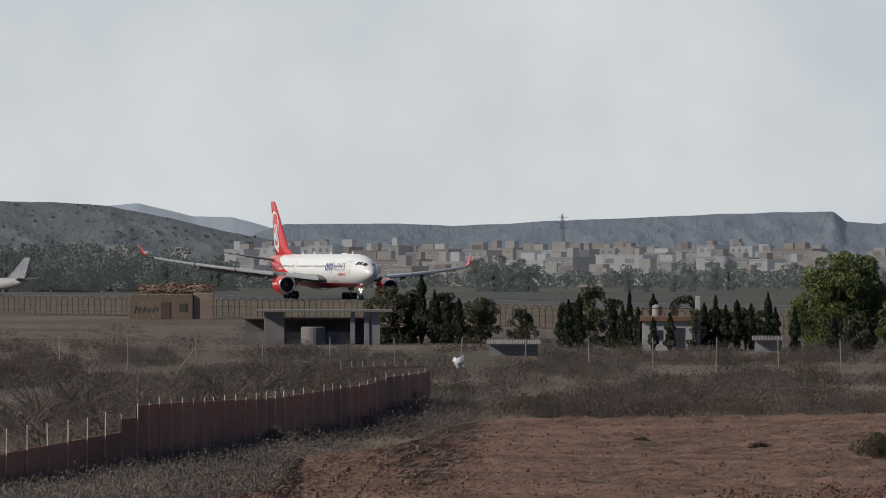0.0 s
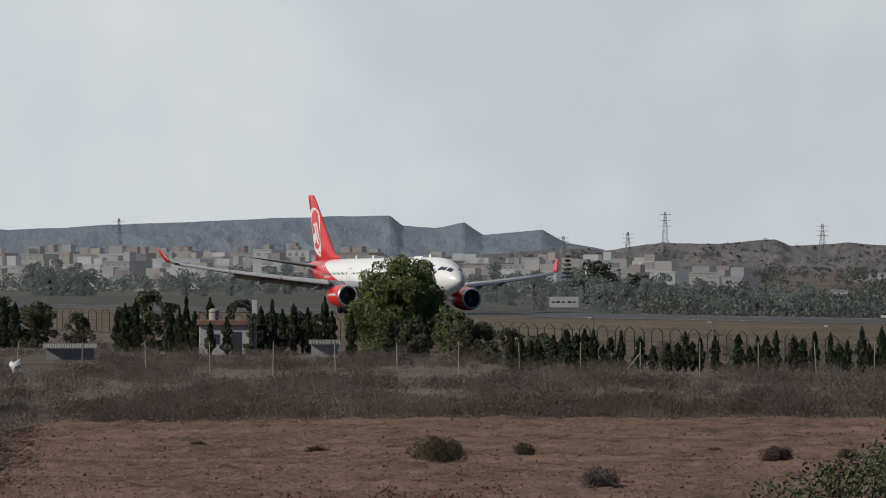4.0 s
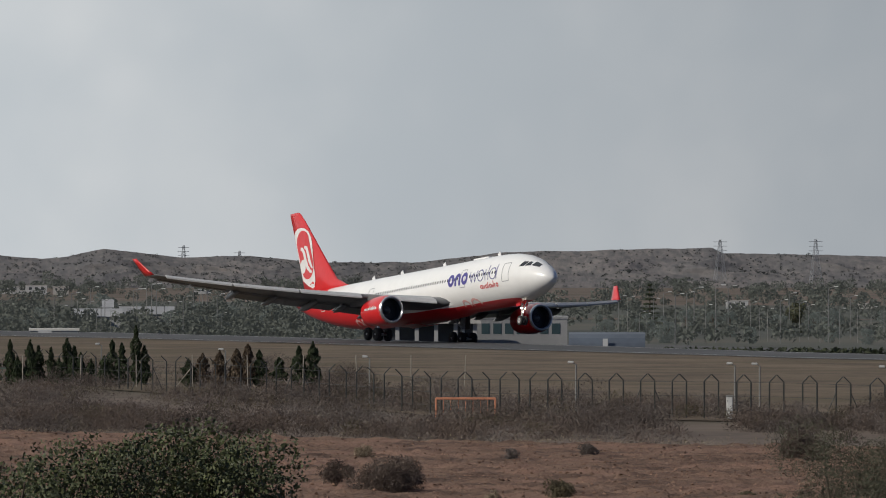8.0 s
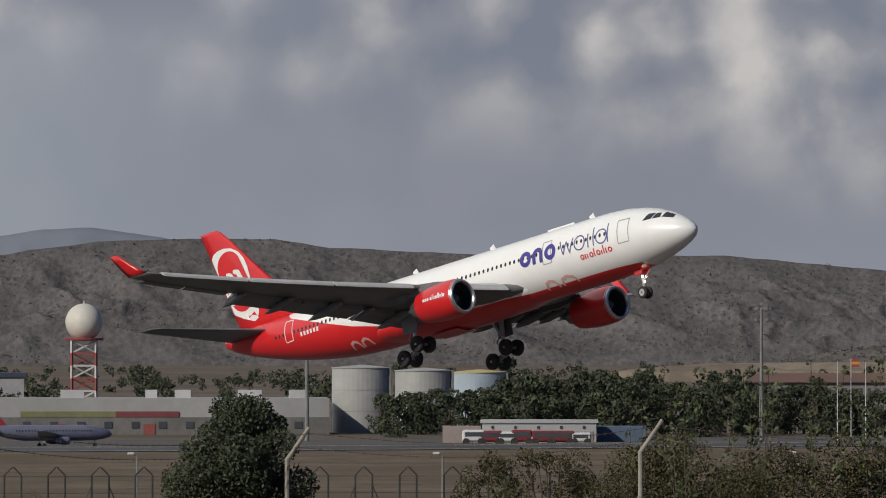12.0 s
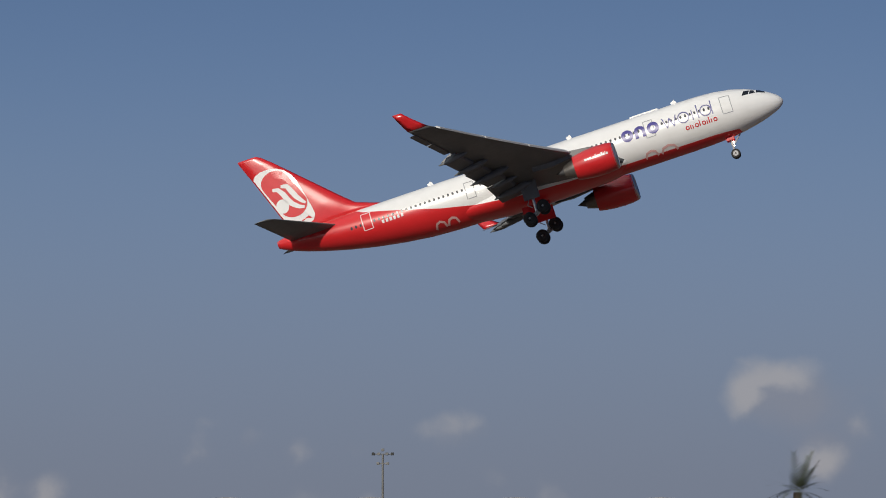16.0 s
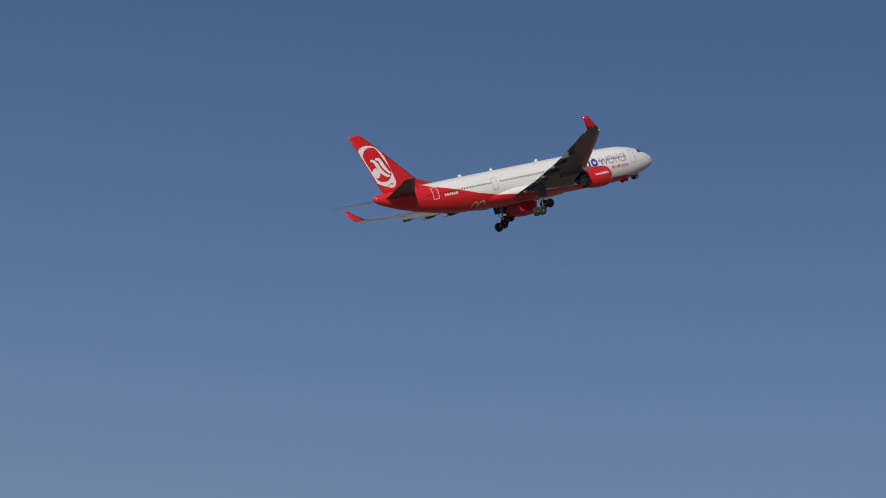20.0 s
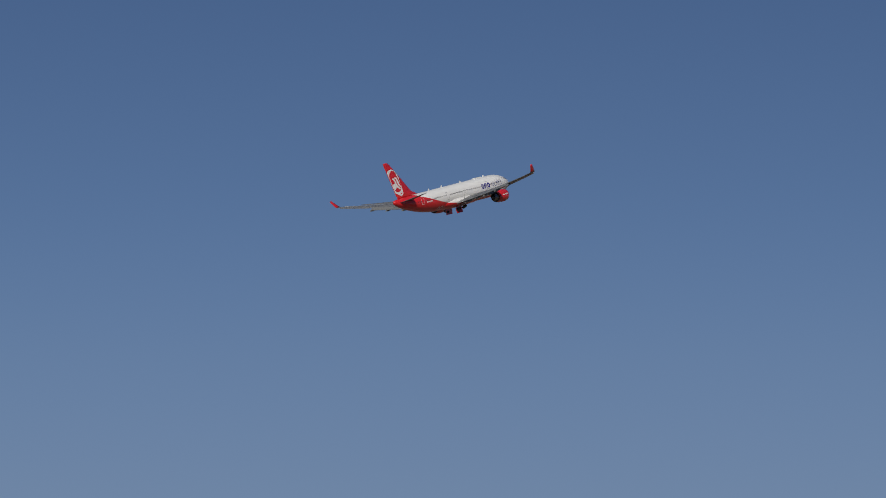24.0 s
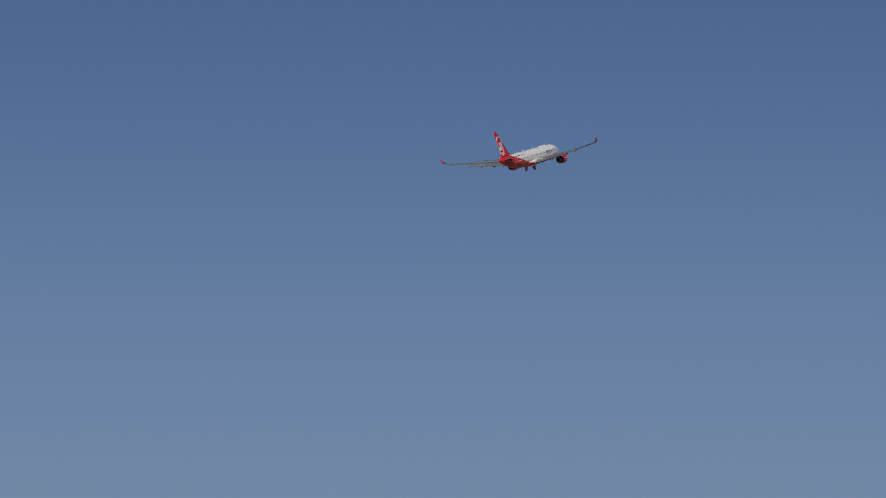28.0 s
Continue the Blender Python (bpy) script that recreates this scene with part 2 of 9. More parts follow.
def scrub_slope(name, bare, rock, scrub, mid, size=3.0, amount=0.5, glow=0.1, stretch=2.5):
    """A stony slope dotted with low scrub: earth with washed-out streaks, then dark bushes of the given size in metres.
    mid is the bearing that the slope faces; along the slope the pattern is drawn out."""
    m = bpy.data.materials.new(name)
    m.use_nodes = True
    nt = m.node_tree
    p = nt.nodes["Principled BSDF"]
    n, link = nt.nodes.new, nt.links.new
    geo = n("ShaderNodeNewGeometry")
    mp = n("ShaderNodeMapping")
    mp.vector_type = "TEXTURE"
    mp.inputs["Rotation"].default_value = (0, 0, -bearing(mid))
    mp.inputs["Scale"].default_value = (1, stretch, 1)
    link(geo.outputs["Position"], mp.inputs["Vector"])

    def tex(scale, detail, rough=0.6):
        t = n("ShaderNodeTexNoise")
        t.inputs["Scale"].default_value, t.inputs["Detail"].default_value, t.inputs["Roughness"].default_value = scale, detail, rough
        link(mp.outputs[0], t.inputs["Vector"])
        return t.outputs[0]

    def step(v, a, b, lo=0.0, hi=1.0):
        r = n("ShaderNodeMapRange")
        for key, x in (("From Min", a), ("From Max", b), ("To Min", lo), ("To Max", hi)):
            r.inputs[key].default_value = x
        link(v, r.inputs["Value"])
        return r.outputs[0]

    def mixed(f, a, b):
        mx = n("ShaderNodeMixRGB")
        link(f, mx.inputs[0])
        for k, v in ((1, a), (2, b)):
            if isinstance(v, tuple):
                mx.inputs[k].default_value = (*v, 1)
            else:
                link(v, mx.inputs[k])
        return mx.outputs[0]

    earth = mixed(step(tex(0.05 / size * 3, 8, 0.65), 0.40, 0.62), bare, rock)
    dots = n("ShaderNodeTexVoronoi")
    dots.inputs["Scale"].default_value = 1 / size
    link(mp.outputs[0], dots.inputs["Vector"])
    patch = tex(0.10 / size, 6, 0.7)
    where = n("ShaderNodeMath")
    where.operation = "MULTIPLY_ADD"
    where.inputs[1].default_value = -1.2
    link(patch, where.inputs[0])
    link(dots.outputs["Distance"], where.inputs[2])
    lim = 0.45 * amount - 0.55
    bush = step(where.outputs[0], lim, lim + 0.34, 0.5, 0.0)
    fine = tex(1.6 / size, 5, 0.7)
    speck = step(fine, 0.40, 0.64, 0.0, 0.8)
    col = mixed(bush, mixed(speck, earth, tuple(0.5 * a + 0.5 * b for a, b in zip(scrub, rock))), scrub)
    link(col, p.inputs["Base Color"])
    p.inputs["Roughness"].default_value = 1.0
    p.inputs["Specular IOR Level"].default_value = 0.0
    # the slope emits its own colour, standing in for haze before it
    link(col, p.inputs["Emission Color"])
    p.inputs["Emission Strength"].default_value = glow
    bp = n("ShaderNodeBump")
    bp.inputs["Distance"].default_value, bp.inputs["Strength"].default_value = size * 0.35, 0.7
    link(fine, bp.inputs["Height"])
    link(bp.outputs[0], p.inputs["Normal"])
    return m


# ---------------------------------------------------------------- mesh helpers
def link_mesh(name, verts, faces, material, parent=None, label="", smooth=False):
    me = bpy.data.meshes.new(name)
    me.from_pydata([tuple(v) for v in verts], [], faces)
    me.materials.append(material)
    if smooth:
        me.polygons.foreach_set("use_smooth", [True] * len(me.polygons))
    me.update()
    ob = new(name, me)
    if parent:
        ob.parent = parent
    if label:
        ob["label"] = label
    return ob


def part(name, bm, material, parent=None, label="", smooth=False):
    """Links a bmesh as one mesh object under a thing or a part."""
    bmesh.ops.recalc_face_normals(bm, faces=bm.faces)
    me = bpy.data.meshes.new(name)
    bm.to_mesh(me)
    bm.free()
    me.materials.append(material)
    if smooth:
        me.polygons.foreach_set("use_smooth", [True] * len(me.polygons))
    ob = new(name, me)
    if parent:
        ob.parent = parent
    if label:
        ob["label"] = label
    return ob


def thing(name, m, label, category, group="", kind=""):
    ob = new(name)
    ob.empty_display_size = 0.5
    ob.matrix_basis = m
    return tagged(ob, label, category, group, kind)


def add_box(bm, x0, x1, y0, y1, z0, z1, bevel=0.0, m=None):
    vs = [bm.verts.new((x, y, z)) for x in (x0, x1) for y in (y0, y1) for z in (z0, z1)]
    fs = [bm.faces.new([vs[i] for i in q]) for q in ((0, 1, 3, 2), (4, 6, 7, 5), (0, 4, 5, 1), (2, 3, 7, 6), (0, 2, 6, 4), (1, 5, 7, 3))]
    if bevel:
        es = {e for f in fs for e in f.edges}
        r = bmesh.ops.bevel(bm, geom=list(es), offset=bevel, segments=1, affect="EDGES")
        vs = list({v for f in r["faces"] for v in f.verts} | {v for v in vs if v.is_valid})
    if m is not None:
        for v in vs:
            v.co = m @ v.co
    return bm


def box(x0, x1, y0, y1, z0, z1, bevel=0.0, m=None):
    return add_box(bmesh.new(), x0, x1, y0, y1, z0, z1, bevel, m)


def add_rod(bm, a, b, ra, rb=None, sides=8):
    """A tapered rod from a to b."""
    a, b = Vector(a), Vector(b)
    rb = ra if rb is None else rb
    q = (b - a).to_track_quat("Z", "Y")
    rings = []
    for c, r in ((a, ra), (b, rb)):
        rings.append([bm.verts.new(c + q @ Vector((r * math.cos(2 * math.pi * k / sides), r * math.sin(2 * math.pi * k / sides), 0))) for k in range(sides)])
    for k in range(sides):
        bm.faces.new((rings[0][k], rings[0][(k + 1) % sides], rings[1][(k + 1) % sides], rings[1][k]))
    bm.faces.new(rings[0][::-1])
    bm.faces.new(rings[1])
    return bm


def rod(a, b, ra, rb=None, sides=8):
    return add_rod(bmesh.new(), a, b, ra, rb, sides)


def add_lathe(bm, prof, sides, m=None, closed=True):
    """Turns a profile of (along z, radius) round z."""
    rings = []
    for z, r in prof:
        rings.append([bm.verts.new((r * math.cos(2 * math.pi * k / sides), r * math.sin(2 * math.pi * k / sides), z)) for k in range(sides)])
    for a, b in zip(rings, rings[1:]):
        for k in range(sides):
            bm.faces.new((a[k], a[(k + 1) % sides], b[(k + 1) % sides], b[k]))
    if closed:
        bm.faces.new(rings[0][::-1])
        bm.faces.new(rings[-1])
    if m is not None:
        for r in rings:
            for v in r:
                v.co = m @ v.co
    return bm


def lathe(prof, sides, m=None, closed=True):
    return add_lathe(bmesh.new(), prof, sides, m, closed)


def loft(rings, caps=True):
    """Skins a row of rings (lists of points, all of one length)."""
    bm = bmesh.new()
    rs = [[bm.verts.new(p) for p in r] for r in rings]
    n = len(rs[0])
    for a, b in zip(rs, rs[1:]):
        for k in range(n):
            bm.faces.new((a[k], a[(k + 1) % n], b[(k + 1) % n], b[k]))
    if caps:
        bm.faces.new(rs[0][::-1])
        bm.faces.new(rs[-1])
    return bm


def smoothstep(a, b, x):
    t = min(max((x - a) / (b - a), 0.0), 1.0)
    return t * t * (3 - 2 * t)


def curve_at(knots, x):
    """A value between knots (x, y), eased."""
    if x <= knots[0][0]:
        return knots[0][1]
    for (x0, y0), (x1, y1) in zip(knots, knots[1:]):
        if x <= x1:
            return y0 + (y1 - y0) * (x - x0) / (x1 - x0)
    return knots[-1][1]


def finer(line, closed=False, step=0.16):
    """The same line with points no farther apart than step."""
    out = []
    n = len(line)
    for k in range(n if closed else n - 1):
        (u0, v0), (u1, v1) = line[k], line[(k + 1) % n]
        c = max(1, math.ceil(math.hypot(u1 - u0, v1 - v0) / step))
        out += [(u0 + (u1 - u0) * j / c, v0 + (v1 - v0) * j / c) for j in range(c)]
    return out if closed else out + [line[-1]]


def flat_shape(pts2d, place, thick=0.015):
    """Paint inside an outline of (u, v), laid on a curved surface by place(u, v, proud)."""
    bm = bmesh.new()
    pts = finer(pts2d, True)
    cu, cv = sum(p[0] for p in pts) / len(pts), sum(p[1] for p in pts) / len(pts)
    rings = [[bm.verts.new(place(cu + (u - cu) * f, cv + (v - cv) * f, thick)) for u, v in pts] for f in (1, 0.66, 0.33)]
    hub = bm.verts.new(place(cu, cv, thick))
    n = len(pts)
    for k in range(n):
        j = (k + 1) % n
        for a, b in zip(rings, rings[1:]):
            bm.faces.new((a[k], a[j], b[j], b[k]))
        bm.faces.new((rings[-1][k], rings[-1][j], hub))
    return bm


def strip_shape(line, half, place, thick=0.015, closed=False):
    """A ribbon of the given half width along a line of (u, v), laid on a curved surface."""
    bm = bmesh.new()
    line = finer(line, closed)
    n = len(line)
    rows = []
    for k, (u, v) in enumerate(line):
        if closed:
            a, b = line[k - 1], line[(k + 1) % n]
        else:
            a, b = line[max(k - 1, 0)], line[min(k + 1, n - 1)]
        du, dv = b[0] - a[0], b[1] - a[1]
        s = math.hypot(du, dv) or 1
        h = half(k / (n - 1)) if callable(half) else half
        rows.append([bm.verts.new(place(u - dv / s * h * q, v + du / s * h * q, thick)) for q in (-1, -0.5, 0, 0.5, 1)])
    for k in range(n if closed else n - 1):
        a, b = rows[k], rows[(k + 1) % n]
        for q in range(4):
            bm.faces.new((a[q], b[q], b[q + 1], a[q + 1]))
    return bm


# ---------------------------------------------------------------- ground
def runway_at(m):
    """Distance of the runway's middle line along bearing m."""
    return curve_at([(-1400, 1700), (-784, 1420), (-220, 1258), (415, 1080), (1315, 930), (1725, 870), (2290, 760), (2906, 670), (3647, 597), (4605, 527), (5200, 529), (5700, 538), (6300, 552), (6858, 566), (7381, 576), (9000, 600), (9800, 620)], m)


def runway_half(m):
    """Half the runway's width, as a share of its distance."""
    return curve_at([(2300, 0.043), (4000, 0.022), (9000, 0.020)], m)


def ground_z(x, y):
    d = math.hypot(x, y)
    z = 6.3 * max(0.0, 1 - d / 215) ** 1.3
    m = (math.atan2(x, y) - START) / STEP
    if 700 < m < 11000:
        far = runway_at(m)
        z -= 3.4 * smoothstep(1.05 * far, 1.14 * far, d) * smoothstep(700, 1500, m) * (1 - smoothstep(1700, 2300, d))
    if d > 215:
        z += 0.25 * noise.noise((x * 0.02, y * 0.02, 3)) * smoothstep(215, 260, d) * (1 - smoothstep(270, 315, d))
    return z


soil = surface("ploughed_soil", (0.215, 0.135, 0.096), (0.096, 0.060, 0.045), rough=0.95, grain=0.3, bump=0.22, stain=(0.235, 0.142, 0.104), spec=0.2)
dry = surface("dry_ground", (0.168, 0.130, 0.105), (0.104, 0.081, 0.067), rough=0.95, grain=2.0, bump=0.06, stain=(0.098, 0.078, 0.056), spec=0.2)
asphalt = surface("runway_asphalt", (0.085, 0.085, 0.088), (0.058, 0.058, 0.060), rough=0.85, grain=3.0, stain=(0.06, 0.06, 0.062), spec=0.3)
grass_strip = surface("mown_dry_grass", (0.186, 0.144, 0.104), (0.096, 0.076, 0.058), rough=0.95, grain=1.3, bump=0.12, stain=(0.116, 0.093, 0.064), spec=0.1)
# far fields: the haze over them is mixed into this greyed colour
meadow = surface("hazy_meadow", (0.100, 0.104, 0.092), (0.078, 0.082, 0.074), rough=0.95, grain=6.0, stain=(0.122, 0.116, 0.098), spec=0.1)


def polar_sheet(name, m0, m1, dm, dists, lift, material, zfun=ground_z):
    ms = [m0 + (m1 - m0) * k / dm for k in range(dm + 1)]
    vs, fs = [], []
    for d in dists:
        for m in ms:
            p = spot(m, d(m) if callable(d) else d)
            vs.append((p.x, p.y, zfun(p.x, p.y) + lift))
    w = dm + 1
    for r in range(len(dists) - 1):
        for k in range(dm):
            fs.append((r * w + k, r * w + k + 1, (r + 1) * w + k + 1, (r + 1) * w + k))
    return link_mesh(name, vs, fs, material, smooth=True)


_near = [0.01] + [0.4 * 1.35 ** k for k in range(22)]
_d = [d for d in _near if d < 215] + [215 + 12 * k for k in range(36)] + [650 * 1.12 ** k for k in range(20)]
FULL = 2 * math.pi / STEP
ground = polar_sheet("ground", -5000, -5000 + FULL, 480, _d, 0.0, dry)
tagged(ground, "dry flat ground with withered grass", "ground", kind="structure")


def field_edge(m):
    return curve_at([(-430, 222), (-300, 240), (-278, 254), (-255, 275), (-116, 289), (-57, 299), (16, 325), (80, 340), (700, 350), (1500, 352), (2300, 330), (3200, 318), (3700, 296), (5200, 290), (6000, 285)], m) + 3 * noise.noise((m * 0.004, 0, 0)) + 1.2 * noise.noise((m * 0.03, 2, 0))


def field_z(x, y):
    return ground_z(x, y) + 0.055 * math.sin(math.hypot(x - 40, y + 60) * 2.2) + 0.16 * noise.noise((x * 0.9, y * 0.9, 0)) + 0.09 * noise.noise((x * 2.3, y * 2.3, 5))


_k = 300
field = polar_sheet("ploughed_field", -430, 5400, 460, [lambda m, f=k / _k: 200 + (field_edge(m) - 200) * f for k in range(_k + 1)], 0.12, soil, field_z)
tagged(field, "bare reddish-brown ploughed field with clods", "field", kind="structure")

# wheel ruts along the field's western edge
rut_soil = surface("packed_pale_soil", (0.275, 0.180, 0.132), (0.205, 0.130, 0.095), rough=0.95, grain=0.5, bump=0.02, spec=0.15)
for off in (0.0, 1.7):
    vs, fs = [], []
    for k in range(41):
        f = k / 40
        p = spot(-30 - 190 * f - 26 * math.sin(3.0 * f), 297 - 66 * f) + Vector((off, 0.4 * off, 0))
        q = Vector((0.30, -0.14, 0)) * (1 + 0.4 * noise.noise((k * 0.7, off, 1)))
        vs += [(*(p - q).xy, field_z(p.x - q.x, p.y - q.y) + 0.17), (*(p + q).xy, field_z(p.x + q.x, p.y + q.y) + 0.17)]
        if k:
            fs.append((2 * k - 2, 2 * k - 1, 2 * k + 1, 2 * k))
    tagged(link_mesh("wheel_rut", vs, fs, rut_soil, smooth=True), "pale packed wheel rut across the field", "track", kind="structure")


def fence_at(m):
    """Distance of the double perimeter fence along bearing m."""
    return curve_at([(-1200, 1040), (-784, 965), (-280, 900), (500, 690), (1315, 545), (1800, 470), (2290, 395), (2906, 382), (3647, 338), (4300, 322), (5000, 320), (6200, 322), (8000, 335), (9500, 350)], m)


# the mown strip from the fence to beyond the runway
strip = polar_sheet("grass_strip", -1100, 9500, 200, [lambda m, f=f: (1 - f) * fence_at(m) * 0.985 + f * runway_at(m) * 1.03 for f in (0, 0.2, 0.4, 0.6, 0.8, 0.9, 1.0)], 0.06, grass_strip, lambda x, y: 0.0)
tagged(strip, "mown yellow-brown airfield grass", "grass", kind="structure")


runway = polar_sheet("runway", -1400, 9800, 260, [lambda m: runway_at(m) * (1 - runway_half(m)), runway_at, lambda m: runway_at(m) * (1 + runway_half(m))], 0.10, asphalt, lambda x, y: 0.0)
tagged(runway, "grey asphalt runway crossing the airfield", "runway", kind="structure")
edge_paint = surface("worn_white_paint", (0.6, 0.6, 0.58), (0.35, 0.35, 0.34), rough=0.7, grain=1.0)
for f in (-0.8, 0.8):
    line = polar_sheet("runway_edge_line", -1400, 9800, 260, [lambda m: runway_at(m) * (1 + f * runway_half(m)), lambda m: runway_at(m) * (1.0014 + f * runway_half(m))], 0.115, edge_paint, lambda x, y: 0.0)
    tagged(line, "worn white edge line on the runway", "marking", kind="structure")
apron = polar_sheet("apron", 2500, 9800, 120, [lambda m, f=f: runway_at(m) * f for f in (1.15, 1.25, 1.4, 1.55)], 0.08, surface("apron_concrete", (0.078, 0.076, 0.073), (0.055, 0.054, 0.052), rough=0.9, grain=2.5, stain=(0.075, 0.074, 0.072)))
tagged(apron, "weathered concrete airport apron", "apron", kind="structure")


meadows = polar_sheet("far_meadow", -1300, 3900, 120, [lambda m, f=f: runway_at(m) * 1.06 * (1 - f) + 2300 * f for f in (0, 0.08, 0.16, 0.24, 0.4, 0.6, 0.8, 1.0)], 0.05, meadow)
tagged(meadows, "hazy grey-green fields beyond the runway", "field", kind="structure")


# ---------------------------------------------------------------- hills
def ridge(name, knots, d, depth, material, label, rough_size=1.0, rows=30, cols=420, spurs=0.16):
    """A chain of hills: the crest follows knots (bearing, steps above eye level); spurs and gullies run down its slope."""
    m0, m1 = knots[0][0], knots[-1][0]
    vs, fs = [], []
    back = 4
    for r in range(rows + back + 1):
        for k in range(cols + 1):
            m = m0 + (m1 - m0) * k / cols
            u = m * STEP * d
            crest = height(curve_at(knots, m) + 1.5 * rough_size * noise.fractal((u * 0.06, d * 0.01, 0), 1.0, 2.0, 4), d)
            if r <= rows:
                f = r / rows
                swell = math.sin(math.pi * min(f * 1.02, 1)) ** 0.8
                gully = noise.ridged_multi_fractal((u * 0.026 + 1.0 * f + 0.45 * noise.noise((u * 0.02, f * 3, 4)), f * 1.9 + d, 1.7), 1.0, 2.1, 5, 0.9, 2.0) - 1.0
                lump = noise.fractal((u * 0.07, f * depth * 0.05, d), 0.9, 2.0, 4)
                dist = d - depth * (1 - f) - depth * spurs * swell * gully
                z = crest * f ** 0.9 + rough_size * swell * (0.9 * lump + 0.10 * crest * gully)
            else:
                f = (r - rows) / back
                dist = d + depth * 0.8 * f
                z = crest * (1 - f * 0.8)
            p = spot(m, dist)
            vs.append((p.x, p.y, max(z, -0.5) - (7.0 if r == 0 else 0)))
    w = cols + 1
    for r in range(rows + back):
        for k in range(cols):
            fs.append((r * w + k, r * w + k + 1, (r + 1) * w + k + 1, (r + 1) * w + k))
    ob = link_mesh(name, vs, fs, material, smooth=True)
    SLOPES[name] = (vs, rows, cols)
    return tagged(ob, label, "hill", kind="structure")


SLOPES = {}
# distance haze is put into these colours: greyed or bluish tones that glow
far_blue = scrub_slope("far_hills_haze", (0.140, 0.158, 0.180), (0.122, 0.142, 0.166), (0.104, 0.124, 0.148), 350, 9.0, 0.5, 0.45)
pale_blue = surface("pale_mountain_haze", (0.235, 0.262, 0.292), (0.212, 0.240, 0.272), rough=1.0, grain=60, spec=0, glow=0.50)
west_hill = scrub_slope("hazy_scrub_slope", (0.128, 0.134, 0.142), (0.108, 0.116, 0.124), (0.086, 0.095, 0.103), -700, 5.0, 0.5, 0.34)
mid_hill = scrub_slope("scrubby_hills_haze", (0.158, 0.144, 0.138), (0.118, 0.112, 0.113), (0.078, 0.080, 0.084), 2300, 4.0, 0.5, 0.28)
brown_hill = scrub_slope("dry_brown_hills_haze", (0.140, 0.128, 0.125), (0.105, 0.097, 0.097), (0.060, 0.058, 0.060), 5800, 2.4, 0.5, 0.14)
low_hill = scrub_slope("stony_hills_haze", (0.156, 0.138, 0.127), (0.113, 0.102, 0.096), (0.061, 0.058, 0.057), 8000, 2.2, 0.42, 0.10)
dark_blue = scrub_slope("rocky_mountain_haze", (0.104, 0.115, 0.138), (0.088, 0.099, 0.122), (0.070, 0.081, 0.104), 7900, 8.0, 0.6, 0.22)

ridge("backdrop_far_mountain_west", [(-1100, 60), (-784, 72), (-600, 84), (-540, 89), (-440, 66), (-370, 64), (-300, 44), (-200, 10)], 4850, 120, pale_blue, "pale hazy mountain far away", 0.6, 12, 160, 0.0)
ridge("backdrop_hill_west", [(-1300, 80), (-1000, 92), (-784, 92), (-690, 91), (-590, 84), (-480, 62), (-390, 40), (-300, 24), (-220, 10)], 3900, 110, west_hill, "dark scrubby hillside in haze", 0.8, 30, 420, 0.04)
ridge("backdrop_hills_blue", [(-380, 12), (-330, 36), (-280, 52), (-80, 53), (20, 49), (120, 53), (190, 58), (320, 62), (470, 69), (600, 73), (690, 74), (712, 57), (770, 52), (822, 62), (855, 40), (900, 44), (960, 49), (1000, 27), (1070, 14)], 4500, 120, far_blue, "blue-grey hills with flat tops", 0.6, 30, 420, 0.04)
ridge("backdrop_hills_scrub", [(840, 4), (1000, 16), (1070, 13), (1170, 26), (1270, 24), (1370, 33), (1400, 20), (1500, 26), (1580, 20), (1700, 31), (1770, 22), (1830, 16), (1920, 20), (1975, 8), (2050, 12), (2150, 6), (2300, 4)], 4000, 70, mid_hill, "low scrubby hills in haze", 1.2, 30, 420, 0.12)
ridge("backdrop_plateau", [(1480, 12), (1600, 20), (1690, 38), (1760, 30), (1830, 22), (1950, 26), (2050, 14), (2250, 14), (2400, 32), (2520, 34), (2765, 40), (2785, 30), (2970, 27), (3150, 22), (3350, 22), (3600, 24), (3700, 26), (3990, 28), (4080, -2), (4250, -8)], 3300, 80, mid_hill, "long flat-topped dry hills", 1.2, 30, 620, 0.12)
# this mountain's haze, too, is mixed into its colour and glow
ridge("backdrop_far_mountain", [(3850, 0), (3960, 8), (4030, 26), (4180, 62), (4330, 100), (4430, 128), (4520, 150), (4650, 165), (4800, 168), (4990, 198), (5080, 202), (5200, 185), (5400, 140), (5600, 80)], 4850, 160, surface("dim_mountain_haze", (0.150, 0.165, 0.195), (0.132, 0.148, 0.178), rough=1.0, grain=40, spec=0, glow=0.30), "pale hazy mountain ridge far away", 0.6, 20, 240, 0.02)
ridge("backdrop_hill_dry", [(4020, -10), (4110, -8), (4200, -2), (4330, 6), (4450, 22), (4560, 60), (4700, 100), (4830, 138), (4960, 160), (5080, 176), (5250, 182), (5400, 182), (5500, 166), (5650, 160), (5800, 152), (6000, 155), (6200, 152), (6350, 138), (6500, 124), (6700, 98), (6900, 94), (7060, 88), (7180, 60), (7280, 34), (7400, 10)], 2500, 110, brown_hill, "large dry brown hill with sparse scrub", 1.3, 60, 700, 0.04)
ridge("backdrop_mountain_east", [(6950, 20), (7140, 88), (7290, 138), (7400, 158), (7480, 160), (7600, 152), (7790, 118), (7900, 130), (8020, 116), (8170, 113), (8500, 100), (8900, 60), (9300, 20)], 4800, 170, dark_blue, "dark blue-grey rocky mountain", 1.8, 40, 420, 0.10)
